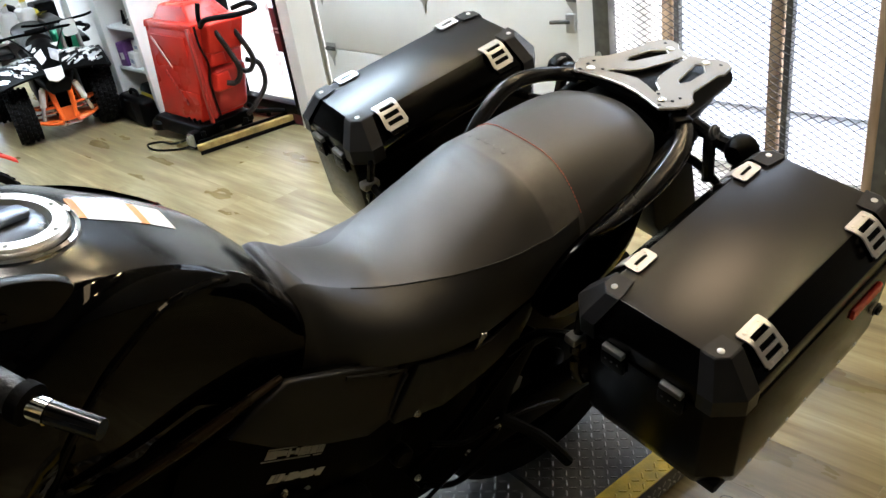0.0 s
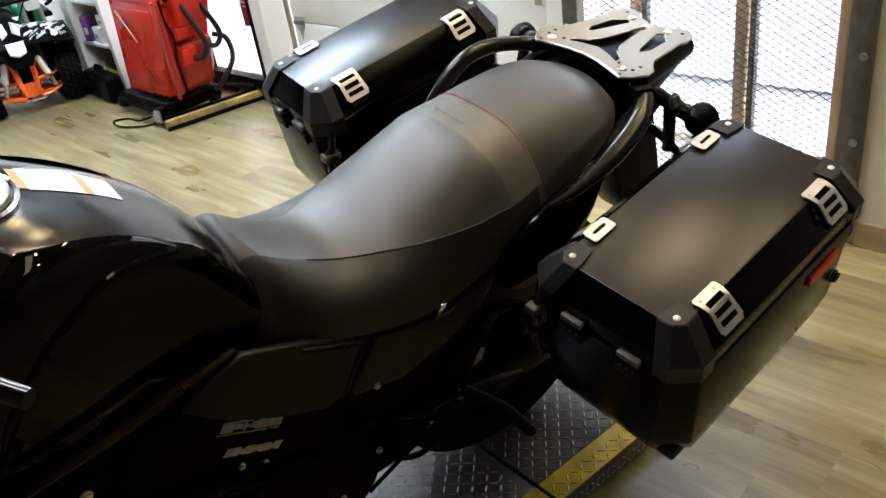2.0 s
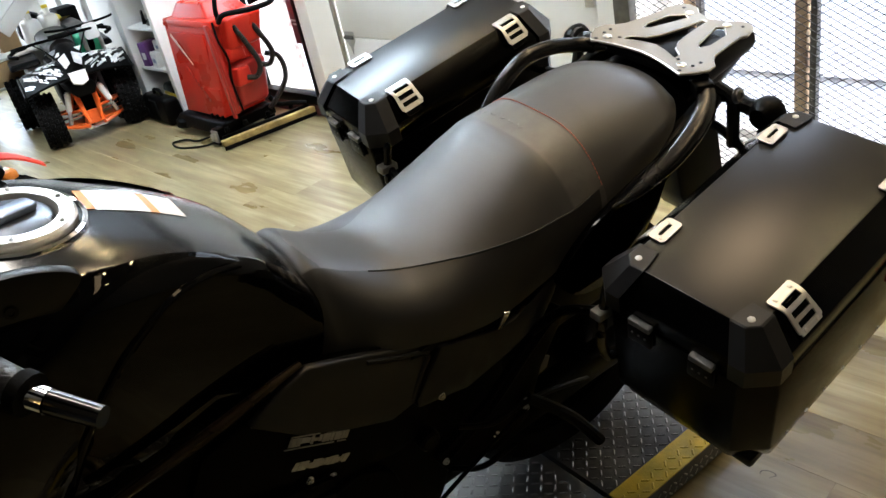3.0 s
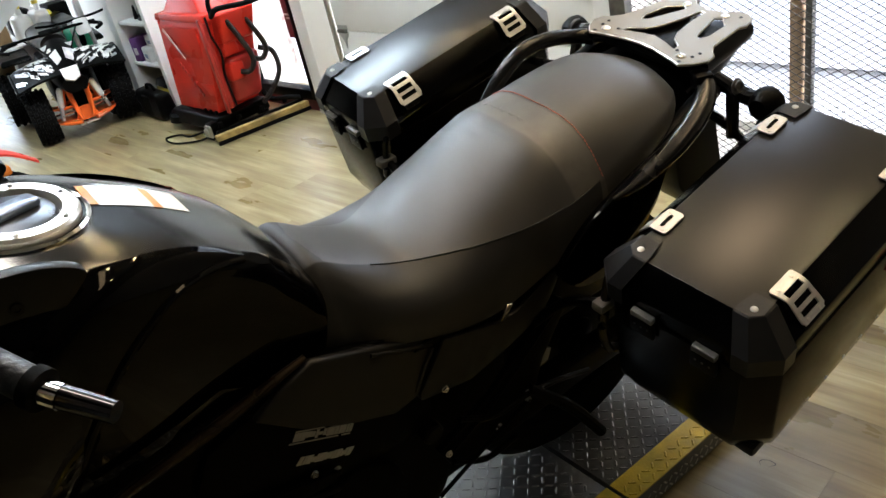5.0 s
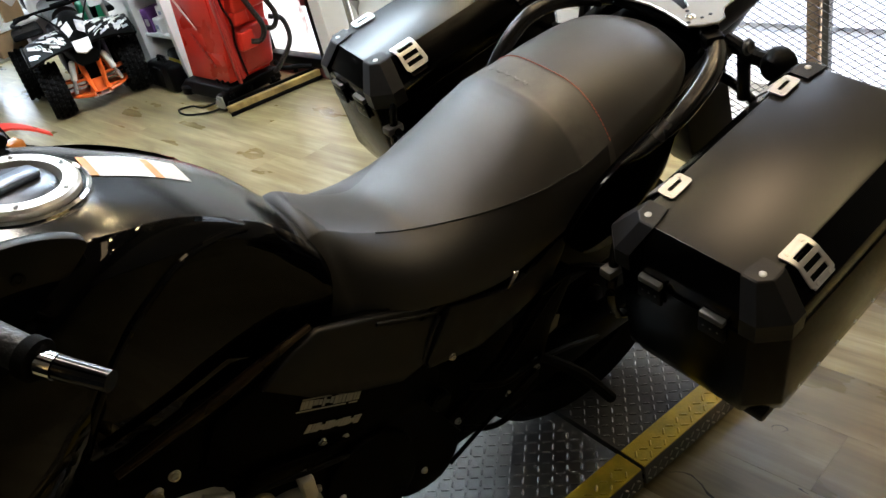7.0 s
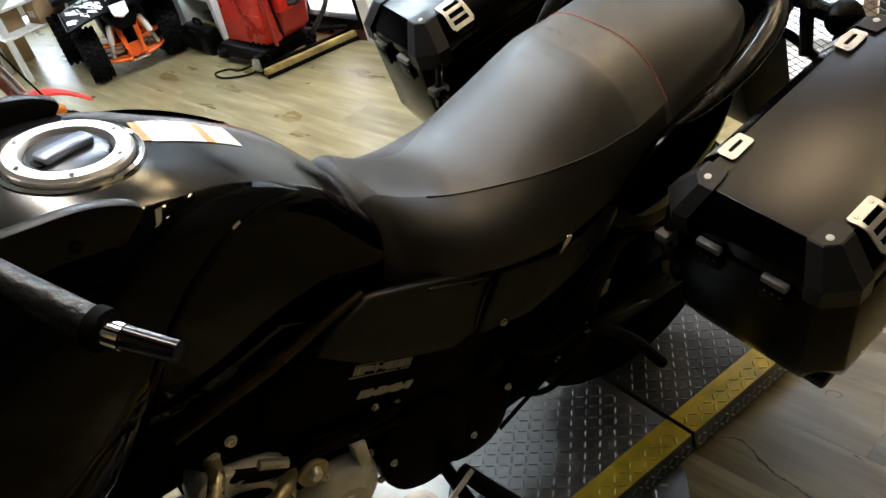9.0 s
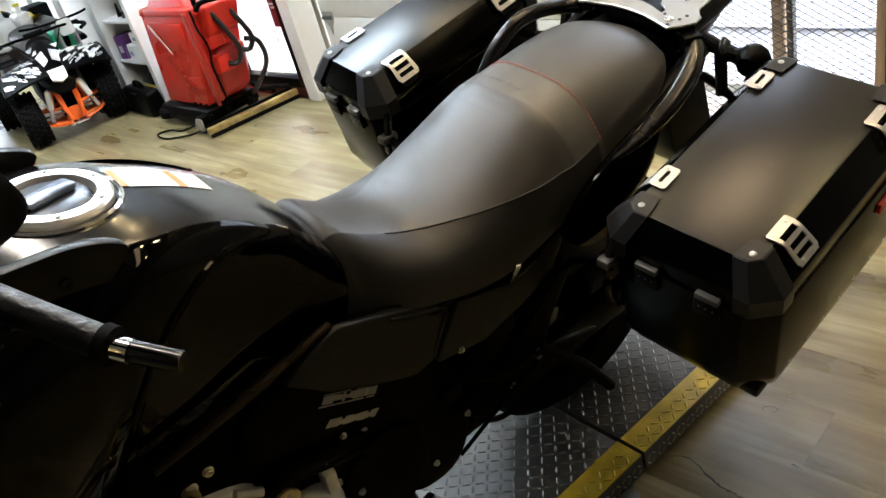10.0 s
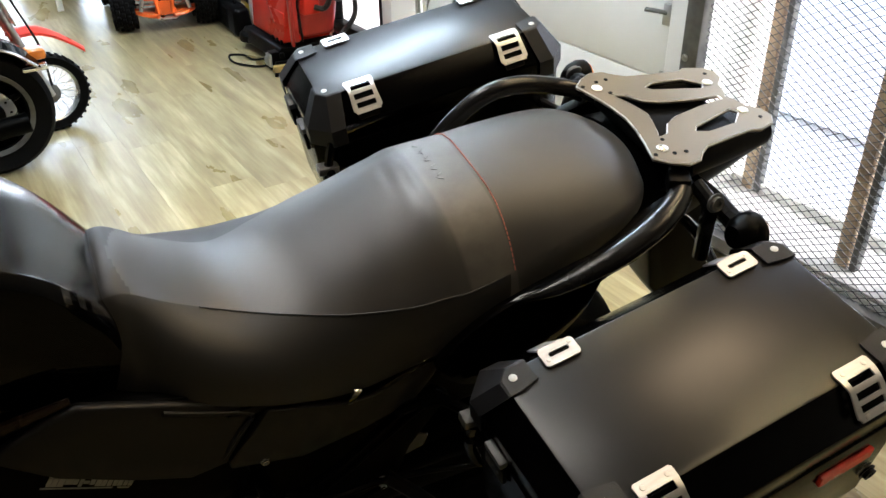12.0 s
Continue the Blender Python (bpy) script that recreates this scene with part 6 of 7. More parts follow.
carton(2.20, 5.30, .2955, .12, .07, .15, PURPLE, "purple carton on a white shelf", 12)
carton(2.22, 5.17, .2955, .14, .12, .09, LABEL_WHITE, "white carton with a blue label on a white shelf", -8)
carton(2.24, 5.13, .3895, .12, .10, .07, LABEL_WHITE, "small white carton stacked on another", 5)
carton(2.22, 5.02, .2955, .10, .08, .05, BLUE_GREY, "low blue-grey carton on a white shelf", 3)
tool = thing("power_tool_box", pose(2.21, 5.08, .0405, 0, 0, -6), "yellow and black tool box on the bottom shelf", "tool box")
part("body", hexa((-.09, .09, -.11, .11, 0), (-.08, .08, -.10, .10, .10), .015), YELLOW_TOOL, tool)
part("lid", hexa((-.085, .085, -.105, .105, .10), (-.07, .07, -.09, .09, .15), .015), BLACK_PLASTIC, tool)
part("handle", tube([(0, -.06, .145), (0, -.05, .19), (0, .05, .19), (0, .06, .145)], .010, 8, 5), BLACK_PLASTIC, tool)
part("label", box(-.0935, -.0915, -.05, .05, .03, .05), BLACK_PLASTIC, tool)
clut = thing("spare_parts", pose(2.22, 5.12, .5605), "dark heap of small spare parts on a white shelf", "spare parts")
random.seed(8)
for k_ in range(9):
    part("piece", rod((random.uniform(-.06, .06), -.13 + .03 * k_, .012), (random.uniform(-.06, .06), -.10 + .03 * k_, random.uniform(.03, .09)), .014, 8, .006), random.choice((RUBBER, STEEL_DARK, ZINC)), clut)

# ---- youth quad bike ----
QYAW = -14
quad = thing("quad_bike", pose(1.69, 5.30, 0, 0, 0, QYAW), "small black and white quad bike with orange front arms", "quad bike")


def knob_tyre(name, parent, x, y, r, w, label):
    t = part(name, lathe([(r * .5, -w * .42), (r * .80, -w * .5), (r * .92, -w * .42), (r * .955, 0), (r * .92, w * .42), (r * .80, w * .5), (r * .5, w * .42)], (x, y, r), "x", 36), RUBBER, parent, label, angle=50)
    verts, faces = [], []
    for j in range(-2, 3):
        for k in range(26):
            a = 2 * math.pi * (k + .5 * (j % 2)) / 26
            turn = Matrix.Translation((x + j * w * .22, y, r)) @ Matrix.Rotation(a, 4, 'X')
            rr, hw, hl = r * (.955 - .012 * j * j), w * .075, r * .075
            n = len(verts)
            for du, dl, dr in ((-1, -1, -.01), (1, -1, -.01), (1, 1, -.01), (-1, 1, -.01), (-.8, -.8, .055), (.8, -.8, .055), (.8, .8, .055), (-.8, .8, .055)):
                verts.append(tuple(turn @ Vector((du * hw, rr + dr * r, dl * hl))))
            for f in ((4, 5, 6, 7), (0, 1, 5, 4), (1, 2, 6, 5), (2, 3, 7, 6), (3, 0, 4, 7)):
                faces.append(tuple(n + q for q in f))
    me = bpy.data.meshes.new("knobby_tread")
    me.from_pydata(verts, [], faces)
    me.materials.append(RUBBER)
    new("knobby_tread", me).parent = t
    part("rim", lathe([(.0005, -.02), (r * .2, -.03), (r * .46, -w * .30), (r * .52, -w * .40), (r * .52, w * .40), (r * .46, w * .3), (r * .2, .03), (.0005, .02)], (x, y, r), "x", 24), FRAME_BLACK, t)
    return t


def fender_at(s_, u, v):
    """A place on the quad's front fender: u outwards, v to the rear."""
    return Vector((s_ * (.05 + .27 * u), -.20 + .44 * v + .04 * u, .435 + .075 * math.sin(math.pi * min(1, v * .9 + .1)) - .045 * u ** 2 - .03 * (1 - v) ** 2))


def streaks(name, s_, n, seed, mat, parent):
    """Slanted flashes of a printed pattern, lying on the fender."""
    random.seed(seed)
    for _ in range(n):
        u, v, l, w = random.uniform(.02, .78), random.uniform(.02, .84), random.uniform(.10, .30), random.uniform(.03, .085)
        lean = random.uniform(.25, .6)
        lift_ = Vector((0, 0, .004 + .0006 * (seed % 10)))
        corners = [fender_at(s_, min(.98, u + du), min(.98, v + dv)) + lift_ for du, dv in ((0, 0), (l, lean * l), (l * .9, lean * l + w), (l * .15, w * 1.2))]
        b = bmesh.new()
        b.faces.new([b.verts.new(c) for c in corners])
        part(name, b, mat, parent, smooth=False)


for s_ in (-1, 1):
    knob_tyre("front_wheel", quad, s_ * .245, .04, .172, .135, "black knobby front tyre")
    knob_tyre("rear_wheel", quad, s_ * .315, .74, .180, .18, "black knobby rear tyre")
    for y0_, y1_ in ((-.12, -.03), (.07, .03)):
        part("lower_arm", tube([(s_ * .045, y0_, .105), (s_ * .12, (y0_ * 2 + y1_) / 3, .110), (s_ * .195, y1_, .125)], [.024, .019, .014], 8, 5, flat=.55), ORANGE, quad, "orange lower suspension arm")
        part("upper_arm", tube([(s_ * .050, y0_ * .8, .205), (s_ * .12, y0_ * .5, .200), (s_ * .19, y1_ * .4, .205)], [.016, .013, .012], 8, 5, flat=.7), ORANGE, quad, "orange upper suspension arm")
    part("arm_gusset", prism([(.05, -.10), (.16, -.05), (.16, .02), (.05, .06)], .005, "z", .001, at=.116, m=Matrix.Diagonal((s_, 1, 1, 1))), ORANGE, quad)
    sh = part("shock", tube([(s_ * .145, -.085, .135), (s_ * .095, -.075, .33)], .012, 12, smooth=False), CAP_STEEL, quad, "silver shock absorber")
    part("spring", tube([(s_ * .125, -.082, .215), (s_ * .097, -.076, .32)], .019, 12, smooth=False), LABEL_WHITE, sh, "white coil spring")
    part("tie_rod", rod((s_ * .05, -.06, .165), (s_ * .20, -.03, .168), .006), CHROME, quad)
    part("tie_rod_end", lathe([(.0005, -.012), (.011, -.010), (.012, .010), (.0005, .012)], (s_ * .20, -.03, .168), "z", 10), CHROME, quad)
    part("knuckle", box(-.018, .018, -.03, .03, -.06, .06, .008, m=pose(s_ * .205, .02, .168)), STEEL_DARK, quad, "grey steering knuckle")
    fd = loft([[fender_at(s_, j / 7, i / 7) for j in range(8)] for i in range(8)], closed_ring=False, caps=False)
    g_ = bmesh.ops.extrude_face_region(fd, geom=list(fd.faces))
    bmesh.ops.translate(fd, vec=(0, 0, -.012), verts=[v for v in g_["geom"] if isinstance(v, bmesh.types.BMVert)])
    f_ = part("front_fender", fd, BLACK_PLASTIC, quad, "black fender with white flashes")
    for nm_, n_, sd_, mt_ in (("white_graphic", 30, 61 + s_, LABEL_WHITE), ("grey_graphic", 18, 71 + s_, CAP_STEEL), ("black_graphic", 12, 81 + s_, GLOSS_BLACK)):
        streaks(nm_, s_, n_, sd_, mt_, f_)
    part("fender_edge", tube([fender_at(s_, 1, k / 6) for k in range(7)], .008, 8, 3), BLACK_PLASTIC, f_)
    part("rear_fender", hexa((s_ * .24 - .10, s_ * .24 + .10, .52, .92, .43), (s_ * .24 - .09, s_ * .24 + .09, .54, .90, .47), .015), BLACK_PLASTIC, quad, "black rear fender")
part("bumper_plate", prism(soften([(-.06, .105), (.06, .105), (.055, .15), (.04, .185), (-.04, .185), (-.055, .15)], 3), .012, "y", .004, at=-.085), ORANGE, quad, "orange front skid plate")
part("front_frame", box(-.06, .06, -.06, .16, .10, .34, .02), FRAME_BLACK, quad, "black front frame")
for s_ in (-1, 1):
    part("frame_upright", tube([(s_ * .038, -.105, .12), (s_ * .048, -.10, .20), (s_ * .055, -.08, .30)], .017, 8, 5, flat=.7), ORANGE, quad, "orange frame upright")
    part("frame_brace", tube([(s_ * .10, -.02, .20), (s_ * .09, -.05, .26), (s_ * .07, -.06, .32)], .010, 8, 4), ORANGE, quad)
part("nose_panel", loft([ring_of(-.02, .40, .05, .385, .075, .35, .05, .30), ring_of(.08, .47, .075, .455, .115, .40, .08, .32), ring_of(.20, .55, .075, .53, .10, .46, .07, .38), ring_of(.32, .58, .06, .56, .09, .5, .06, .44)]), BLACK_PLASTIC, quad, "black nose cowl", m=pose(0, -.16, .0, 0, 0, 90))
part("nose_flash", prism([(-.05, .0), (-.012, .03), (-.02, .10), (-.07, .07)], .006, "y", .001, at=-.150, m=pose(0, 0, .385, -35, 0, 0)), LABEL_WHITE, quad, "white printed flash")
part("nose_flash", prism([(.05, .0), (.012, .03), (.02, .10), (.07, .07)], .006, "y", .001, at=-.150, m=pose(0, 0, .385, -35, 0, 0)), GRAPHIC, quad)
for k_, (x_, y_, z_, w_, h_, tilt_, mt_) in enumerate(((-.06, -.03, .475, .05, .020, 25, LABEL_WHITE), (.05, -.01, .500, .045, .018, -30, CAP_STEEL), (-.03, .04, .535, .05, .016, 15, LABEL_WHITE), (.06, .06, .535, .04, .02, -20, LABEL_WHITE), (-.07, .09, .545, .04, .018, 35, CAP_STEEL), (.0, -.06, .455, .03, .014, 0, RED_FENDER))):
    part("nose_sticker", prism([(-w_, -h_), (w_ * .6, -h_ * .7), (w_, h_), (-w_ * .5, h_ * .8)], .006, "z", .001, 1, m=pose(x_, y_, z_, 35, 0, tilt_)), mt_, quad)
for s_ in (-1, 1):
    part("bar_end_guard", tube([(s_ * .26, .22, .60), (s_ * .31, .16, .585), (s_ * .27, .10, .575)], .012, 8, 5), BLACK_PLASTIC, quad, "black hand guard")
    part("brake_cable", tube([(s_ * .16, .17, .61), (s_ * .12, .06, .58), (s_ * .06, .0, .50)], .005, 6, 5), RUBBER, quad)
part("skid_plate", prism([(-.06, -.13), (.06, -.13), (.10, .20), (-.10, .20)], .008, "z", .002, at=.085), CAP_STEEL, quad, "bare metal skid plate")
part("headlight_panel", prism([(-.058, .035), (.058, .035), (.045, -.035), (0, -.055), (-.045, -.035)], .02, "y", .004, at=-.11, m=pose(0, -.085, .365, -30, 0, 0)), LABEL_WHITE, quad, "pale grey front number panel")
part("quad_seat", loft([ring_of(.20, .60, .06, .58, .08, .54, .07, .48), ring_of(.45, .58, .08, .56, .10, .53, .09, .47), ring_of(.85, .60, .09, .58, .11, .54, .09, .48)], ), VINYL_DARK, quad, "black seat", m=pose(0, 0, 0, 0, 0, 90))
part("handlebar", tube([(-.27, .24, .60), (-.14, .18, .615), (0, .16, .615), (.14, .18, .615), (.27, .24, .60)], .009, 10, 6), FRAME_BLACK, quad, "black handlebar")
for s_ in (-1, 1):
    part("grip", tube([(s_ * .20, .212, .606), (s_ * .285, .247, .598)], .014, 10, smooth=False), RUBBER, quad)
part("bar_pad", tube([(-.06, .165, .622), (.06, .165, .622)], .018, 10, smooth=False), RUBBER, quad)
part("belly", box(-.12, .12, .18, .80, .14, .44, .03), FRAME_BLACK, quad, "black engine and frame")

# ---- second machine and stock behind the quad ----
kid = thing("trail_bike", pose(1.94, 5.50, 0, 0, 0, -10), "small green and red trail bike behind the quad", "motorcycle")
for y_, r_ in ((-.05, .19), (.68, .18)):
    part("wheel", lathe([(r_ * .72, -.03), (r_ * .95, -.035), (r_, 0), (r_ * .95, .035), (r_ * .72, .03), (r_ * .70, 0), (r_ * .72, -.03)], (0, y_, r_), "x", 32), RUBBER, kid)
part("front_fender", loft([[(.05 * j, -.26 + .10 * i, .42 + .035 * math.sin(math.pi * i / 4) - .015 * abs(j)) for j in range(-1, 2)] for i in range(5)], closed_ring=False, caps=False), GREEN, kid, "green front fender")
part("tank_shroud", hexa((-.09, .09, .10, .36, .38), (-.06, .06, .14, .34, .56), .02), GREEN, kid, "green tank shroud")
part("number_plate", prism(rounded(-.045, .045, -.05, .05, .02), .008, "y", .002, at=-.06, m=pose(0, 0, .58, -15, 0, 0)), LABEL_WHITE, kid, "white front number plate")
part("side_number", hexa((-.075, .075, .40, .62, .44), (-.06, .06, .42, .60, .56), .015), RED_FENDER, kid, "red side panel")
for s_ in (-1, 1):
    part("fork", rod((s_ * .05, -.05, .19), (s_ * .05, .04, .62), .014), ZINC, kid)
part("frame", tube([(0, .04, .60), (0, .25, .30), (0, .50, .28), (0, .68, .20)], .02, 8, 5), FRAME_BLACK, kid)
part("handlebar", tube([(-.24, .12, .64), (-.12, .06, .63), (.12, .06, .63), (.24, .12, .64)], .008, 8, 5), FRAME_BLACK, kid)
part("seat", box(-.06, .06, .30, .80, .54, .60, .02), VINYL_DARK, kid)

rackw = thing("stock_rack", pose(0, 0, 0), "white open rack with helmets, jugs and cartons", "rack")
for x_ in (1.20, 2.20):
    for y_ in (6.15, 6.65):
        part("post", box(x_ - .02, x_ + .02, y_ - .02, y_ + .02, 0, 1.9, .003), SHELF_WHITE, rackw)
for z_ in (.32, .50, 1.0, 1.5):
    part("rack_board", box(1.17, 2.23, 6.12, 6.68, z_ - .02, z_, .004), SHELF_WHITE, rackw)
part("brace", box(-.05, .05, -.012, .012, -.65, .65, .004, m=pose(1.72, 6.08, .82, 0, 62, 0)), SHELF_WHITE, rackw, "white slanting board")
part("brace", box(-.05, .05, -.012, .012, -.5, .5, .004, m=pose(2.0, 6.06, .95, 0, 55, 0)), SHELF_WHITE, rackw, "white slanting board")


def helmet(x, y, z, mat, label, yaw, size=1.0):
    t = thing("helmet", pose(x, y, z, 0, 0, yaw) @ Matrix.Scale(size, 4), label, "helmet", "helmets on the rack")
    part("shell", lathe([(.085, 0), (.105, .03), (.115, .08), (.108, .14), (.08, .19), (.04, .212), (.0005, .218)], seg=24), mat, t)
    part("visor", loft([[(.06 * j, -.09 - .05 * i, .15 + .012 * i - .01 * j * j) for j in range(-1, 2)] for i in range(4)], closed_ring=False, caps=False), mat, t)
    part("chin_bar", tube([(-.10, -.03, .05), (-.06, -.13, .045), (.06, -.13, .045), (.10, -.03, .05)], .022, 8, 6), mat, t)
    return t


def jug(x, y, z, mat, label):
    t = thing("jug", pose(x, y, z), label, "jug", "jugs on the rack")
    part("body", hexa((-.06, .06, -.09, .09, 0), (-.05, .05, -.08, .08, .17), .025), mat, t)
    part("spout", rod((0, -.03, .16), (0, -.03, .215), .022, 12, .018), mat, t)
    part("handle", tube([(0, .07, .12), (0, .10, .16), (0, .05, .19), (0, -.01, .18)], .012, 8, 5), mat, t)
    part("cap", rod((0, -.03, .214), (0, -.03, .235), .022, 12), YELLOW_TOOL, t)
    return t


for k_ in range(2):
    jug(1.83 + .13 * k_, 6.25, .501, LABEL_WHITE, "white plastic jug on the rack")
helmet(2.00, 6.30, .501, YELLOW_TOOL, "yellow helmet on the white rack", 10, .72)
helmet(1.50, 6.30, .501, LABEL_WHITE, "white helmet on the white rack", -20, .8)
helmet(1.75, 6.35, 1.001, BLACK_PLASTIC, "black helmet on the white rack", 30)
carton(1.30, 6.42, .3205, .16, .24, .15, CARD_BOX, "brown carton on the lower board")
carton(1.85, 6.42, .3205, .30, .24, .14, LABEL_WHITE, "white carton on the lower board")
carton(1.25, 6.95, .0, .34, .34, .55, CARD_BOX, "tall brown carton on the floor", 8)
carton(1.53, 6.24, .3205, .20, .20, .150, CARD_BOX, "brown carton on the lower board of the rack", 6)
carton(1.67, 6.42, .5005, .14, .20, .25, CARD_BOX, "brown carton standing on the rack", 4)
carton(2.14, 6.42, .5005, .14, .20, .16, RUBBER, "black carton on the rack", -5)
helmet(1.90, 6.48, .501, BLACK_PLASTIC, "black helmet behind the jugs", 15, .9)
carton(2.05, 6.45, 1.0005, .26, .22, .20, BLUE_GREY, "blue-grey carton on the white rack", 5)

# ---- red dirt bike: front wheel, fender and fork ----
dirt = thing("dirt_bike", pose(.778, 3.95, 0, 0, 0, 6), "red dirt bike with a spoked front wheel", "motorcycle")
RW = .174
ty = part("front_tyre", lathe([(RW * .76, -.028), (RW * .94, -.036), (RW * .985, -.022), (RW * .985, .022), (RW * .94, .036), (RW * .76, .028), (RW * .74, 0), (RW * .76, -.028)], (0, 0, RW), "y", 44), RUBBER, dirt, "black knobby front tyre")
kn = bmesh.new()
for k_ in range(34):
    a_ = 2 * math.pi * k_ / 34
    for j_ in (-1, 1):
        m_ = Matrix.Translation((RW * .985 * math.cos(a_), j_ * .016, RW + RW * .985 * math.sin(a_))) @ Matrix.Rotation(-a_, 4, 'Y')
        kn = box(-.004, .006, -.010, .010, -.006, .006, m=m_, bm=kn)
part("knobby_tread", kn, RUBBER, ty, smooth=False)
part("rim", lathe([(RW * .70, -.014), (RW * .76, -.020), (RW * .76, .020), (RW * .70, .014), (RW * .70, -.014)], (0, 0, RW), "y", 40), CAP_STEEL, ty)
part("hub", lathe([(.0005, -.045), (.02, -.045), (.045, -.03), (.048, .0), (.045, .03), (.02, .045), (.0005, .045)], (0, 0, RW), "y", 24), STEEL_DARK, ty)
sp_ = None
for k_ in range(32):
    a_, c_ = 2 * math.pi * k_ / 32, 2 * math.pi * (k_ + (2.2 if k_ % 2 else -2.2)) / 32
    sp_ = rod((.042 * math.cos(c_), .022 * (1 if k_ % 4 < 2 else -1), RW + .042 * math.sin(c_)), (RW * .72 * math.cos(a_), 0, RW + RW * .72 * math.sin(a_)), .0011, 5, bm=sp_)
part("wire_spoking", sp_, CAP_STEEL, ty)
fr = loft([[(-.10 + .042 * i, .045 * j * (1 - .5 * (i / 7) ** 2), .478 + .012 * math.sin(i * .6) - .120 * (i / 7) ** 2.1 - .030 * j * j * (1 - .6 * i / 7)) for j in (-1, -.5, 0, .5, 1)] for i in range(8)], closed_ring=False, caps=False)
g_ = bmesh.ops.extrude_face_region(fr, geom=list(fr.faces))
bmesh.ops.translate(fr, vec=(0, 0, -.012), verts=[v for v in g_["geom"] if isinstance(v, bmesh.types.BMVert)])
part("front_fender", fr, RED_FENDER, dirt, "red plastic front fender")
for s_ in (-1, 1):
    part("fork_leg", rod((0, s_ * .06, RW), (-.14, s_ * .06, .66), .016, 12), ZINC, dirt, "grey fork leg")
part("fork_guard", box(-.02, .03, -.075, .075, .30, .42, .012, m=pose(-.065, 0, .08, 0, -16, 0)), RED_FENDER, dirt)
part("brake_line", tube([(.01, -.06, .22), (.0, -.075, .40), (-.06, -.08, .60), (-.11, -.05, .80)], .005, 6, 6), RUBBER, dirt)
part("number_plate", prism(rounded(-.08, .08, -.10, .10, .03), .006, "x", .002, at=-.10, m=pose(0, 0, .62, 0, -16, 0)), LABEL_WHITE, dirt, "white front plate")
part("tank_shroud", hexa((-.62, -.22, -.12, .12, .48), (-.55, -.28, -.08, .08, .70), .04), RED_FENDER, dirt, "red tank shroud")
part("frame", tube([(-.14, 0, .64), (-.30, 0, .32), (-.60, 0, .26), (-.90, 0, .20)], .025, 10, 5), FRAME_BLACK, dirt)
part("engine", box(-.60, -.28, -.10, .10, .20, .44, .03), FRAME_BLACK, dirt, "dark engine")
part("rear_tyre", lathe([(.13, -.04), (.17, -.05), (.18, 0), (.17, .05), (.13, .04), (.125, 0), (.13, -.04)], (-.98, 0, .18), "y", 32), RUBBER, dirt)
part("handlebar", tube([(-.22, -.32, .86), (-.16, -.12, .82), (-.16, .12, .82), (-.22, .32, .86)], .011, 8, 5), FRAME_BLACK, dirt)

# ---- dark street motorcycle beside it: rear wheel and fender ----
street = thing("street_motorcycle", pose(.50, 3.60, 0, 0, 0, 4), "dark street motorcycle with a black cast wheel and chrome trim", "motorcycle")
SR = .255
st_t = part("tyre", lathe([(SR * .66, -.055), (SR * .90, -.075), (SR * .98, -.05), (SR, 0), (SR * .98, .05), (SR * .90, .075), (SR * .66, .055), (SR * .64, 0), (SR * .66, -.055)], (0, 0, SR), "y", 48), RUBBER, street, "black road tyre")
part("rim", lathe([(SR * .60, -.058), (SR * .67, -.064), (SR * .67, .064), (SR * .60, .058), (SR * .60, -.058)], (0, 0, SR), "y", 48), STEEL_DARK, st_t, "grey machined rim")
part("rim_inner", lathe([(SR * .57, -.05), (SR * .632, -.055), (SR * .632, .055), (SR * .57, .05), (SR * .57, -.05)], (0, 0, SR), "y", 48), FRAME_BLACK, st_t)
spk = None
for k_ in range(5):
    a_ = 2 * math.pi * k_ / 5 + .4
    spk = rod((.04 * math.cos(a_), -.02, SR + .04 * math.sin(a_)), (SR * .60 * math.cos(a_), -.03, SR + SR * .60 * math.sin(a_)), .022, 8, .016, bm=spk)
part("cast_star", spk, FRAME_BLACK, st_t)
# added black backing to darken the inside of the wheel
part("wheel_backing", lathe([(.0005, .004), (SR * .30, .004), (SR * .58, .012), (SR * .58, .020), (.0005, .020)], (0, 0, SR), "y", 40), FRAME_BLACK, st_t)
dk = part("brake_disc", plate(circle2(0, 0, .105, 40), [circle2(0, 0, .062, 24)] + [circle2(.083 * math.cos(k * math.pi / 6), .083 * math.sin(k * math.pi / 6), .006, 8) for k in range(12)], .005, "y", m=pose(0, -.068, SR)), CAP_STEEL, st_t, "drilled steel brake disc", smooth=False)
part("disc_carrier", lathe([(.0005, -.02), (.03, -.02), (.06, -.006), (.066, .0), (.0005, .0)], (0, -.064, SR), "y", 24), FRAME_BLACK, dk)
part("axle_nut", bolt_head((0, -.086, SR), (0, -1, 0), .024, .012), YELLOW_TOOL, st_t)
fn = loft([[((SR + .035) * math.cos(a), y, SR + (SR + .035) * math.sin(a) - (.02 if abs(y) > .08 else 0)) for y in (-.10, -.085, -.04, .04, .085, .10)] for a in [radians(38 + 10 * k) for k in range(12)]], closed_ring=False, caps=False)
g_ = bmesh.ops.extrude_face_region(fn, geom=list(fn.faces))
bmesh.ops.translate(fn, vec=(0, 0, .008), verts=[v for v in g_["geom"] if isinstance(v, bmesh.types.BMVert)])
part("fender", fn, GLOSS_BLACK, street, "gloss black fender")
part("fender_trim", tube([((SR + .02) * math.cos(radians(a)), -.103, SR + (SR + .02) * math.sin(radians(a))) for a in (38, 60, 80, 100, 120)], .006, 8, 5), CHROME, street)
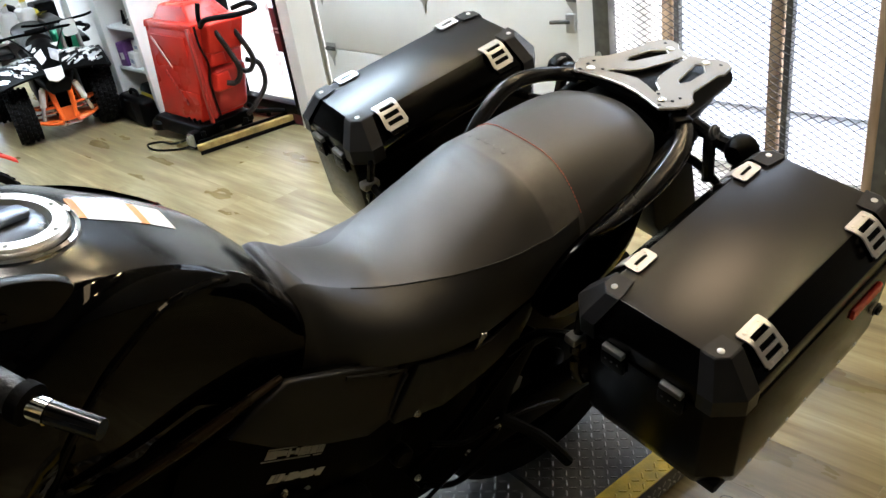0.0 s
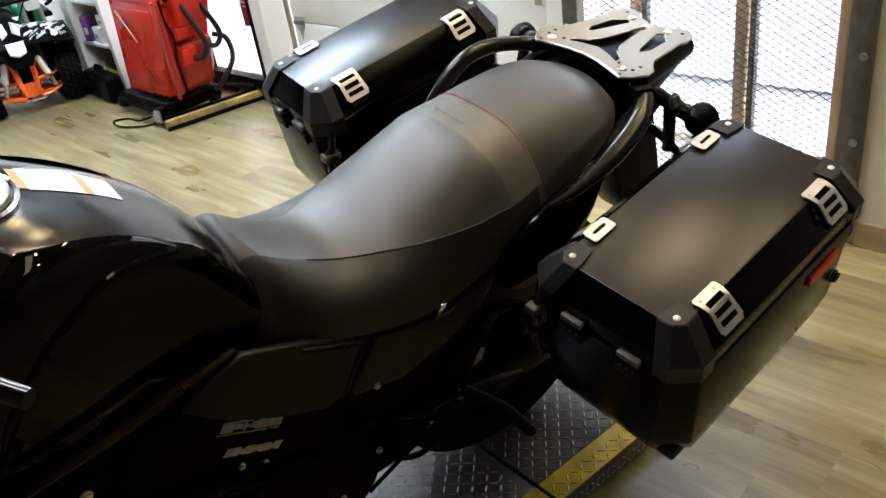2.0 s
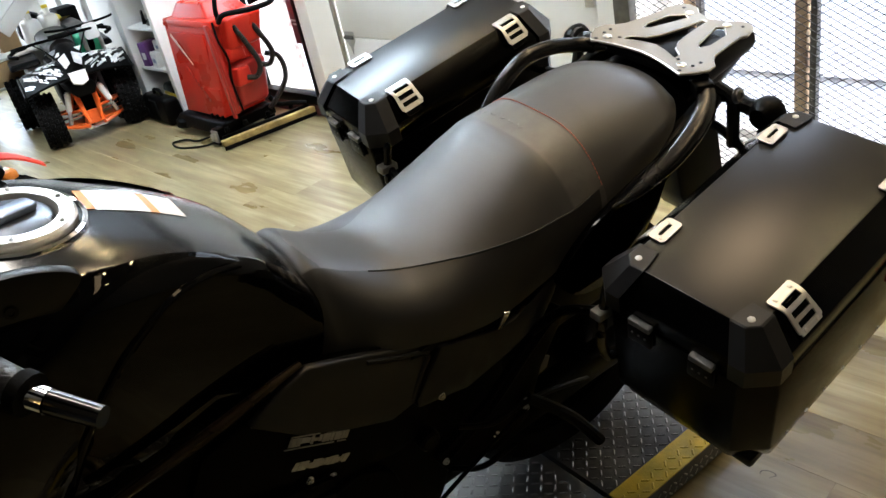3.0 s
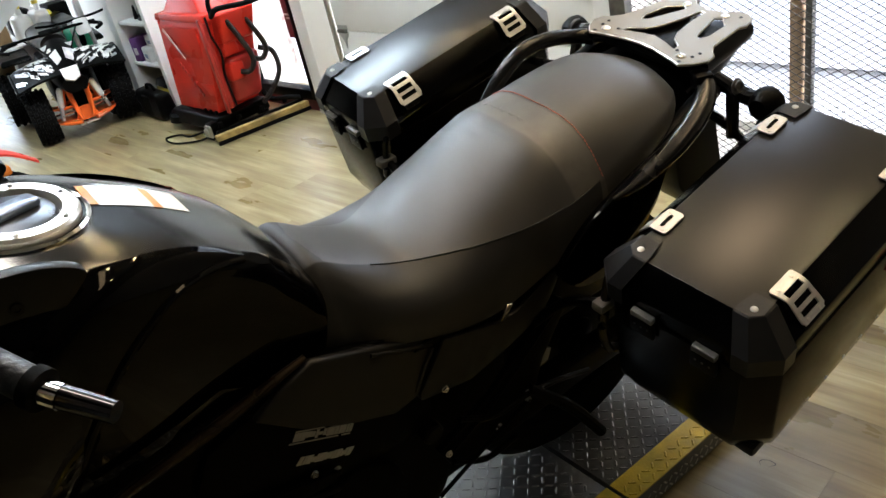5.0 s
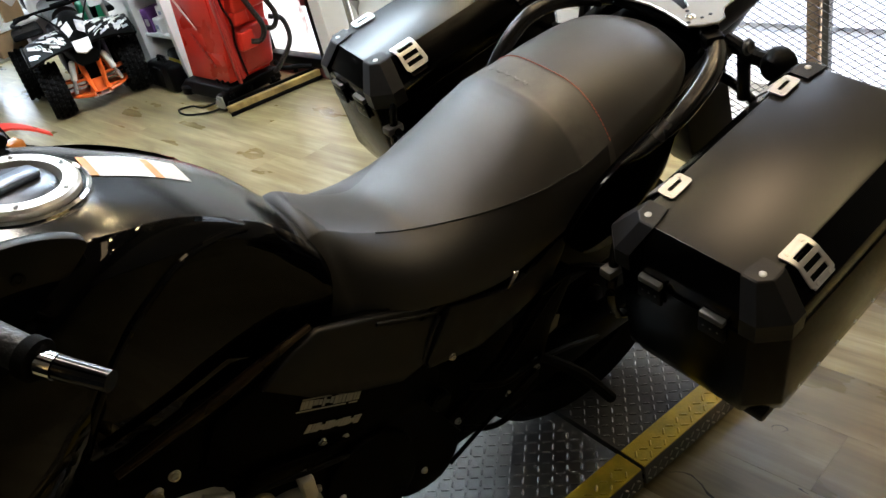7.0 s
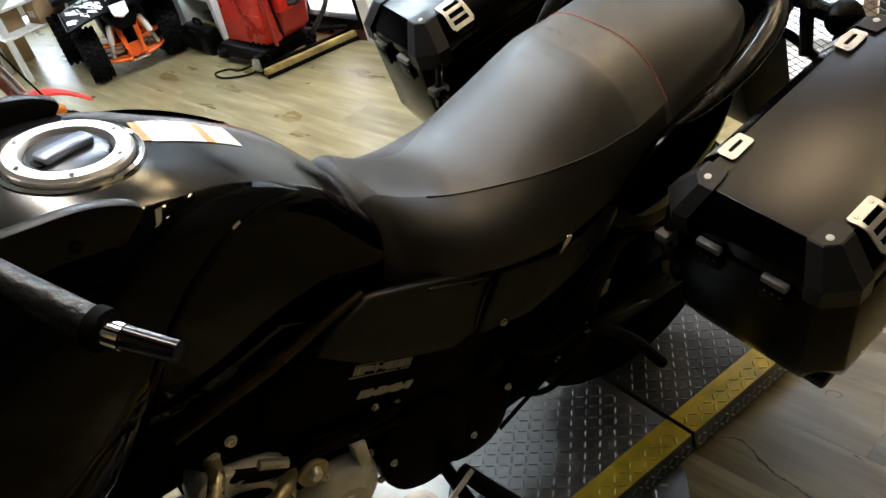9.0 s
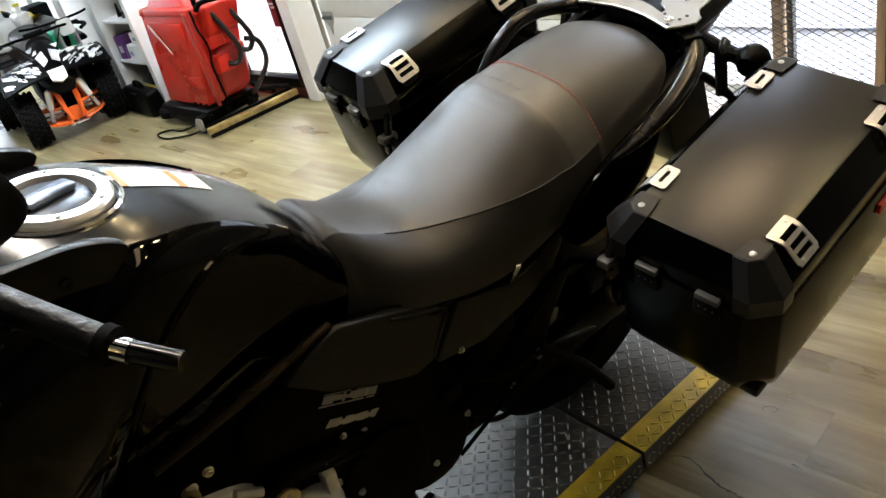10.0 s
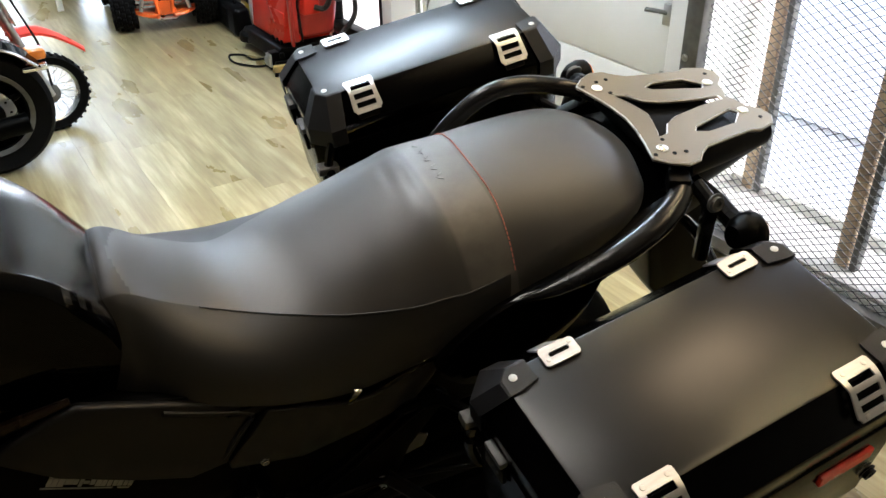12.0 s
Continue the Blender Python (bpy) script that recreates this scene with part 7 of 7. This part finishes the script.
part("tail_light", box(.20, .27, -.05, .05, .43, .47, .012), AMBER, street, "amber lens")
part("tail_trim", box(.16, .26, -.09, -.05, .40, .425, .008), CHROME, street)
part("swingarm", box(-.55, .03, -.11, -.085, -.02, .02, .008, m=pose(0, 0, SR)), FRAME_BLACK, street)
part("body", hexa((-1.0, -.25, -.13, .13, .30), (-.85, -.20, -.12, .12, .66), .05), GLOSS_BLACK, street, "gloss black body")
part("seat", hexa((-.75, .02, -.11, .11, .62), (-.70, -.05, -.09, .09, .72), .04), VINYL_DARK, street)
part("front_tyre", lathe([(.20, -.04), (.26, -.05), (.28, 0), (.26, .05), (.20, .04), (.195, 0), (.20, -.04)], (-1.4, 0, .28), "y", 32), RUBBER, street)
part("silencer", tube([(-.5, -.15, .22), (-.2, -.17, .22), (.12, -.18, .24)], .04, 14, 5), FRAME_BLACK, street)

# ---- card lying on the lift ----
sheet_c = thing("card_sheet", pose(BIKE_O[0], BIKE_O[1], 0, 0, 0, YAW) @ pose(-.844, -.033, LIFT_Z + .002, 0, 0, 45), "white card with a rust stain lying on the lift", "card")
part("card", prism([(-.125, -.102), (.12, -.10), (.124, .102), (-.125, .104)], .0025, "z", .0005), PAPER, sheet_c)
part("stain", prism(soften([(-.06, -.085), (.03, -.095), (.08, -.05), (.05, .01), (.0, -.04)], 4), .0006, "z", at=.0026), RUST, sheet_c)

# ---- long cracks and knots printed in the floor ----
def crack(points, width):
    """A thin dark ragged line lying on the floor."""
    path = smooth_path([(x, y, .0003) for x, y in points], 6)
    rings = []
    for k, p in enumerate(path):
        q = path[min(k + 1, len(path) - 1)] - path[max(k - 1, 0)]
        side = Vector((-q.y, q.x, 0)).normalized() * width * (.3 + .9 * random.random()) * min(1, .25 + 3 * min(k, len(path) - 1 - k) / len(path))
        wob = Vector((random.uniform(-1, 1), random.uniform(-1, 1), 0)) * width * .6
        rings.append([p + wob - side, p + wob + side])
    return part("crack", loft(rings, closed_ring=False, caps=False), CRACK, floor, "dark crack in the wood print", smooth=False)


random.seed(31)
for pts_, w_ in (([(1.045, .765), (1.063, .72), (1.035, .655), (1.023, .624), (1.020, .59), (1.013, .56), (1.007, .511), (.99, .45)], .0026), ([(1.271, .643), (1.284, .648), (1.294, .632), (1.290, .616), (1.274, .625)], .0016), ([(1.151, .528), (1.149, .505)], .0022), ([(1.52, .33), (1.50, .24), (1.505, .12)], .0016)):
    crack(pts_, w_)

# ---- floor planks, laid along the wall ----
PW, PL = .18, 1.22


def plank_mesh(l):
    b = box(.0001, PW - .0001, .0001, l - .0001, -.004, 0)
    bevel(b, .0002, 1)
    me = mesh_of(b, "plank", False)
    me.materials.append(PLANK)
    return me


random.seed(12)
full = plank_mesh(PL)
col, x_ = 0, WX - .002 - PW
while x_ > -1.35:
    y_ = -1.6 - random.uniform(0, PL)
    while y_ < 7.0:
        p = new("plank", full)
        p.location = (x_, y_, 0)
        p.parent = floor
        y_ += PL
    x_ -= PW
    col += 1
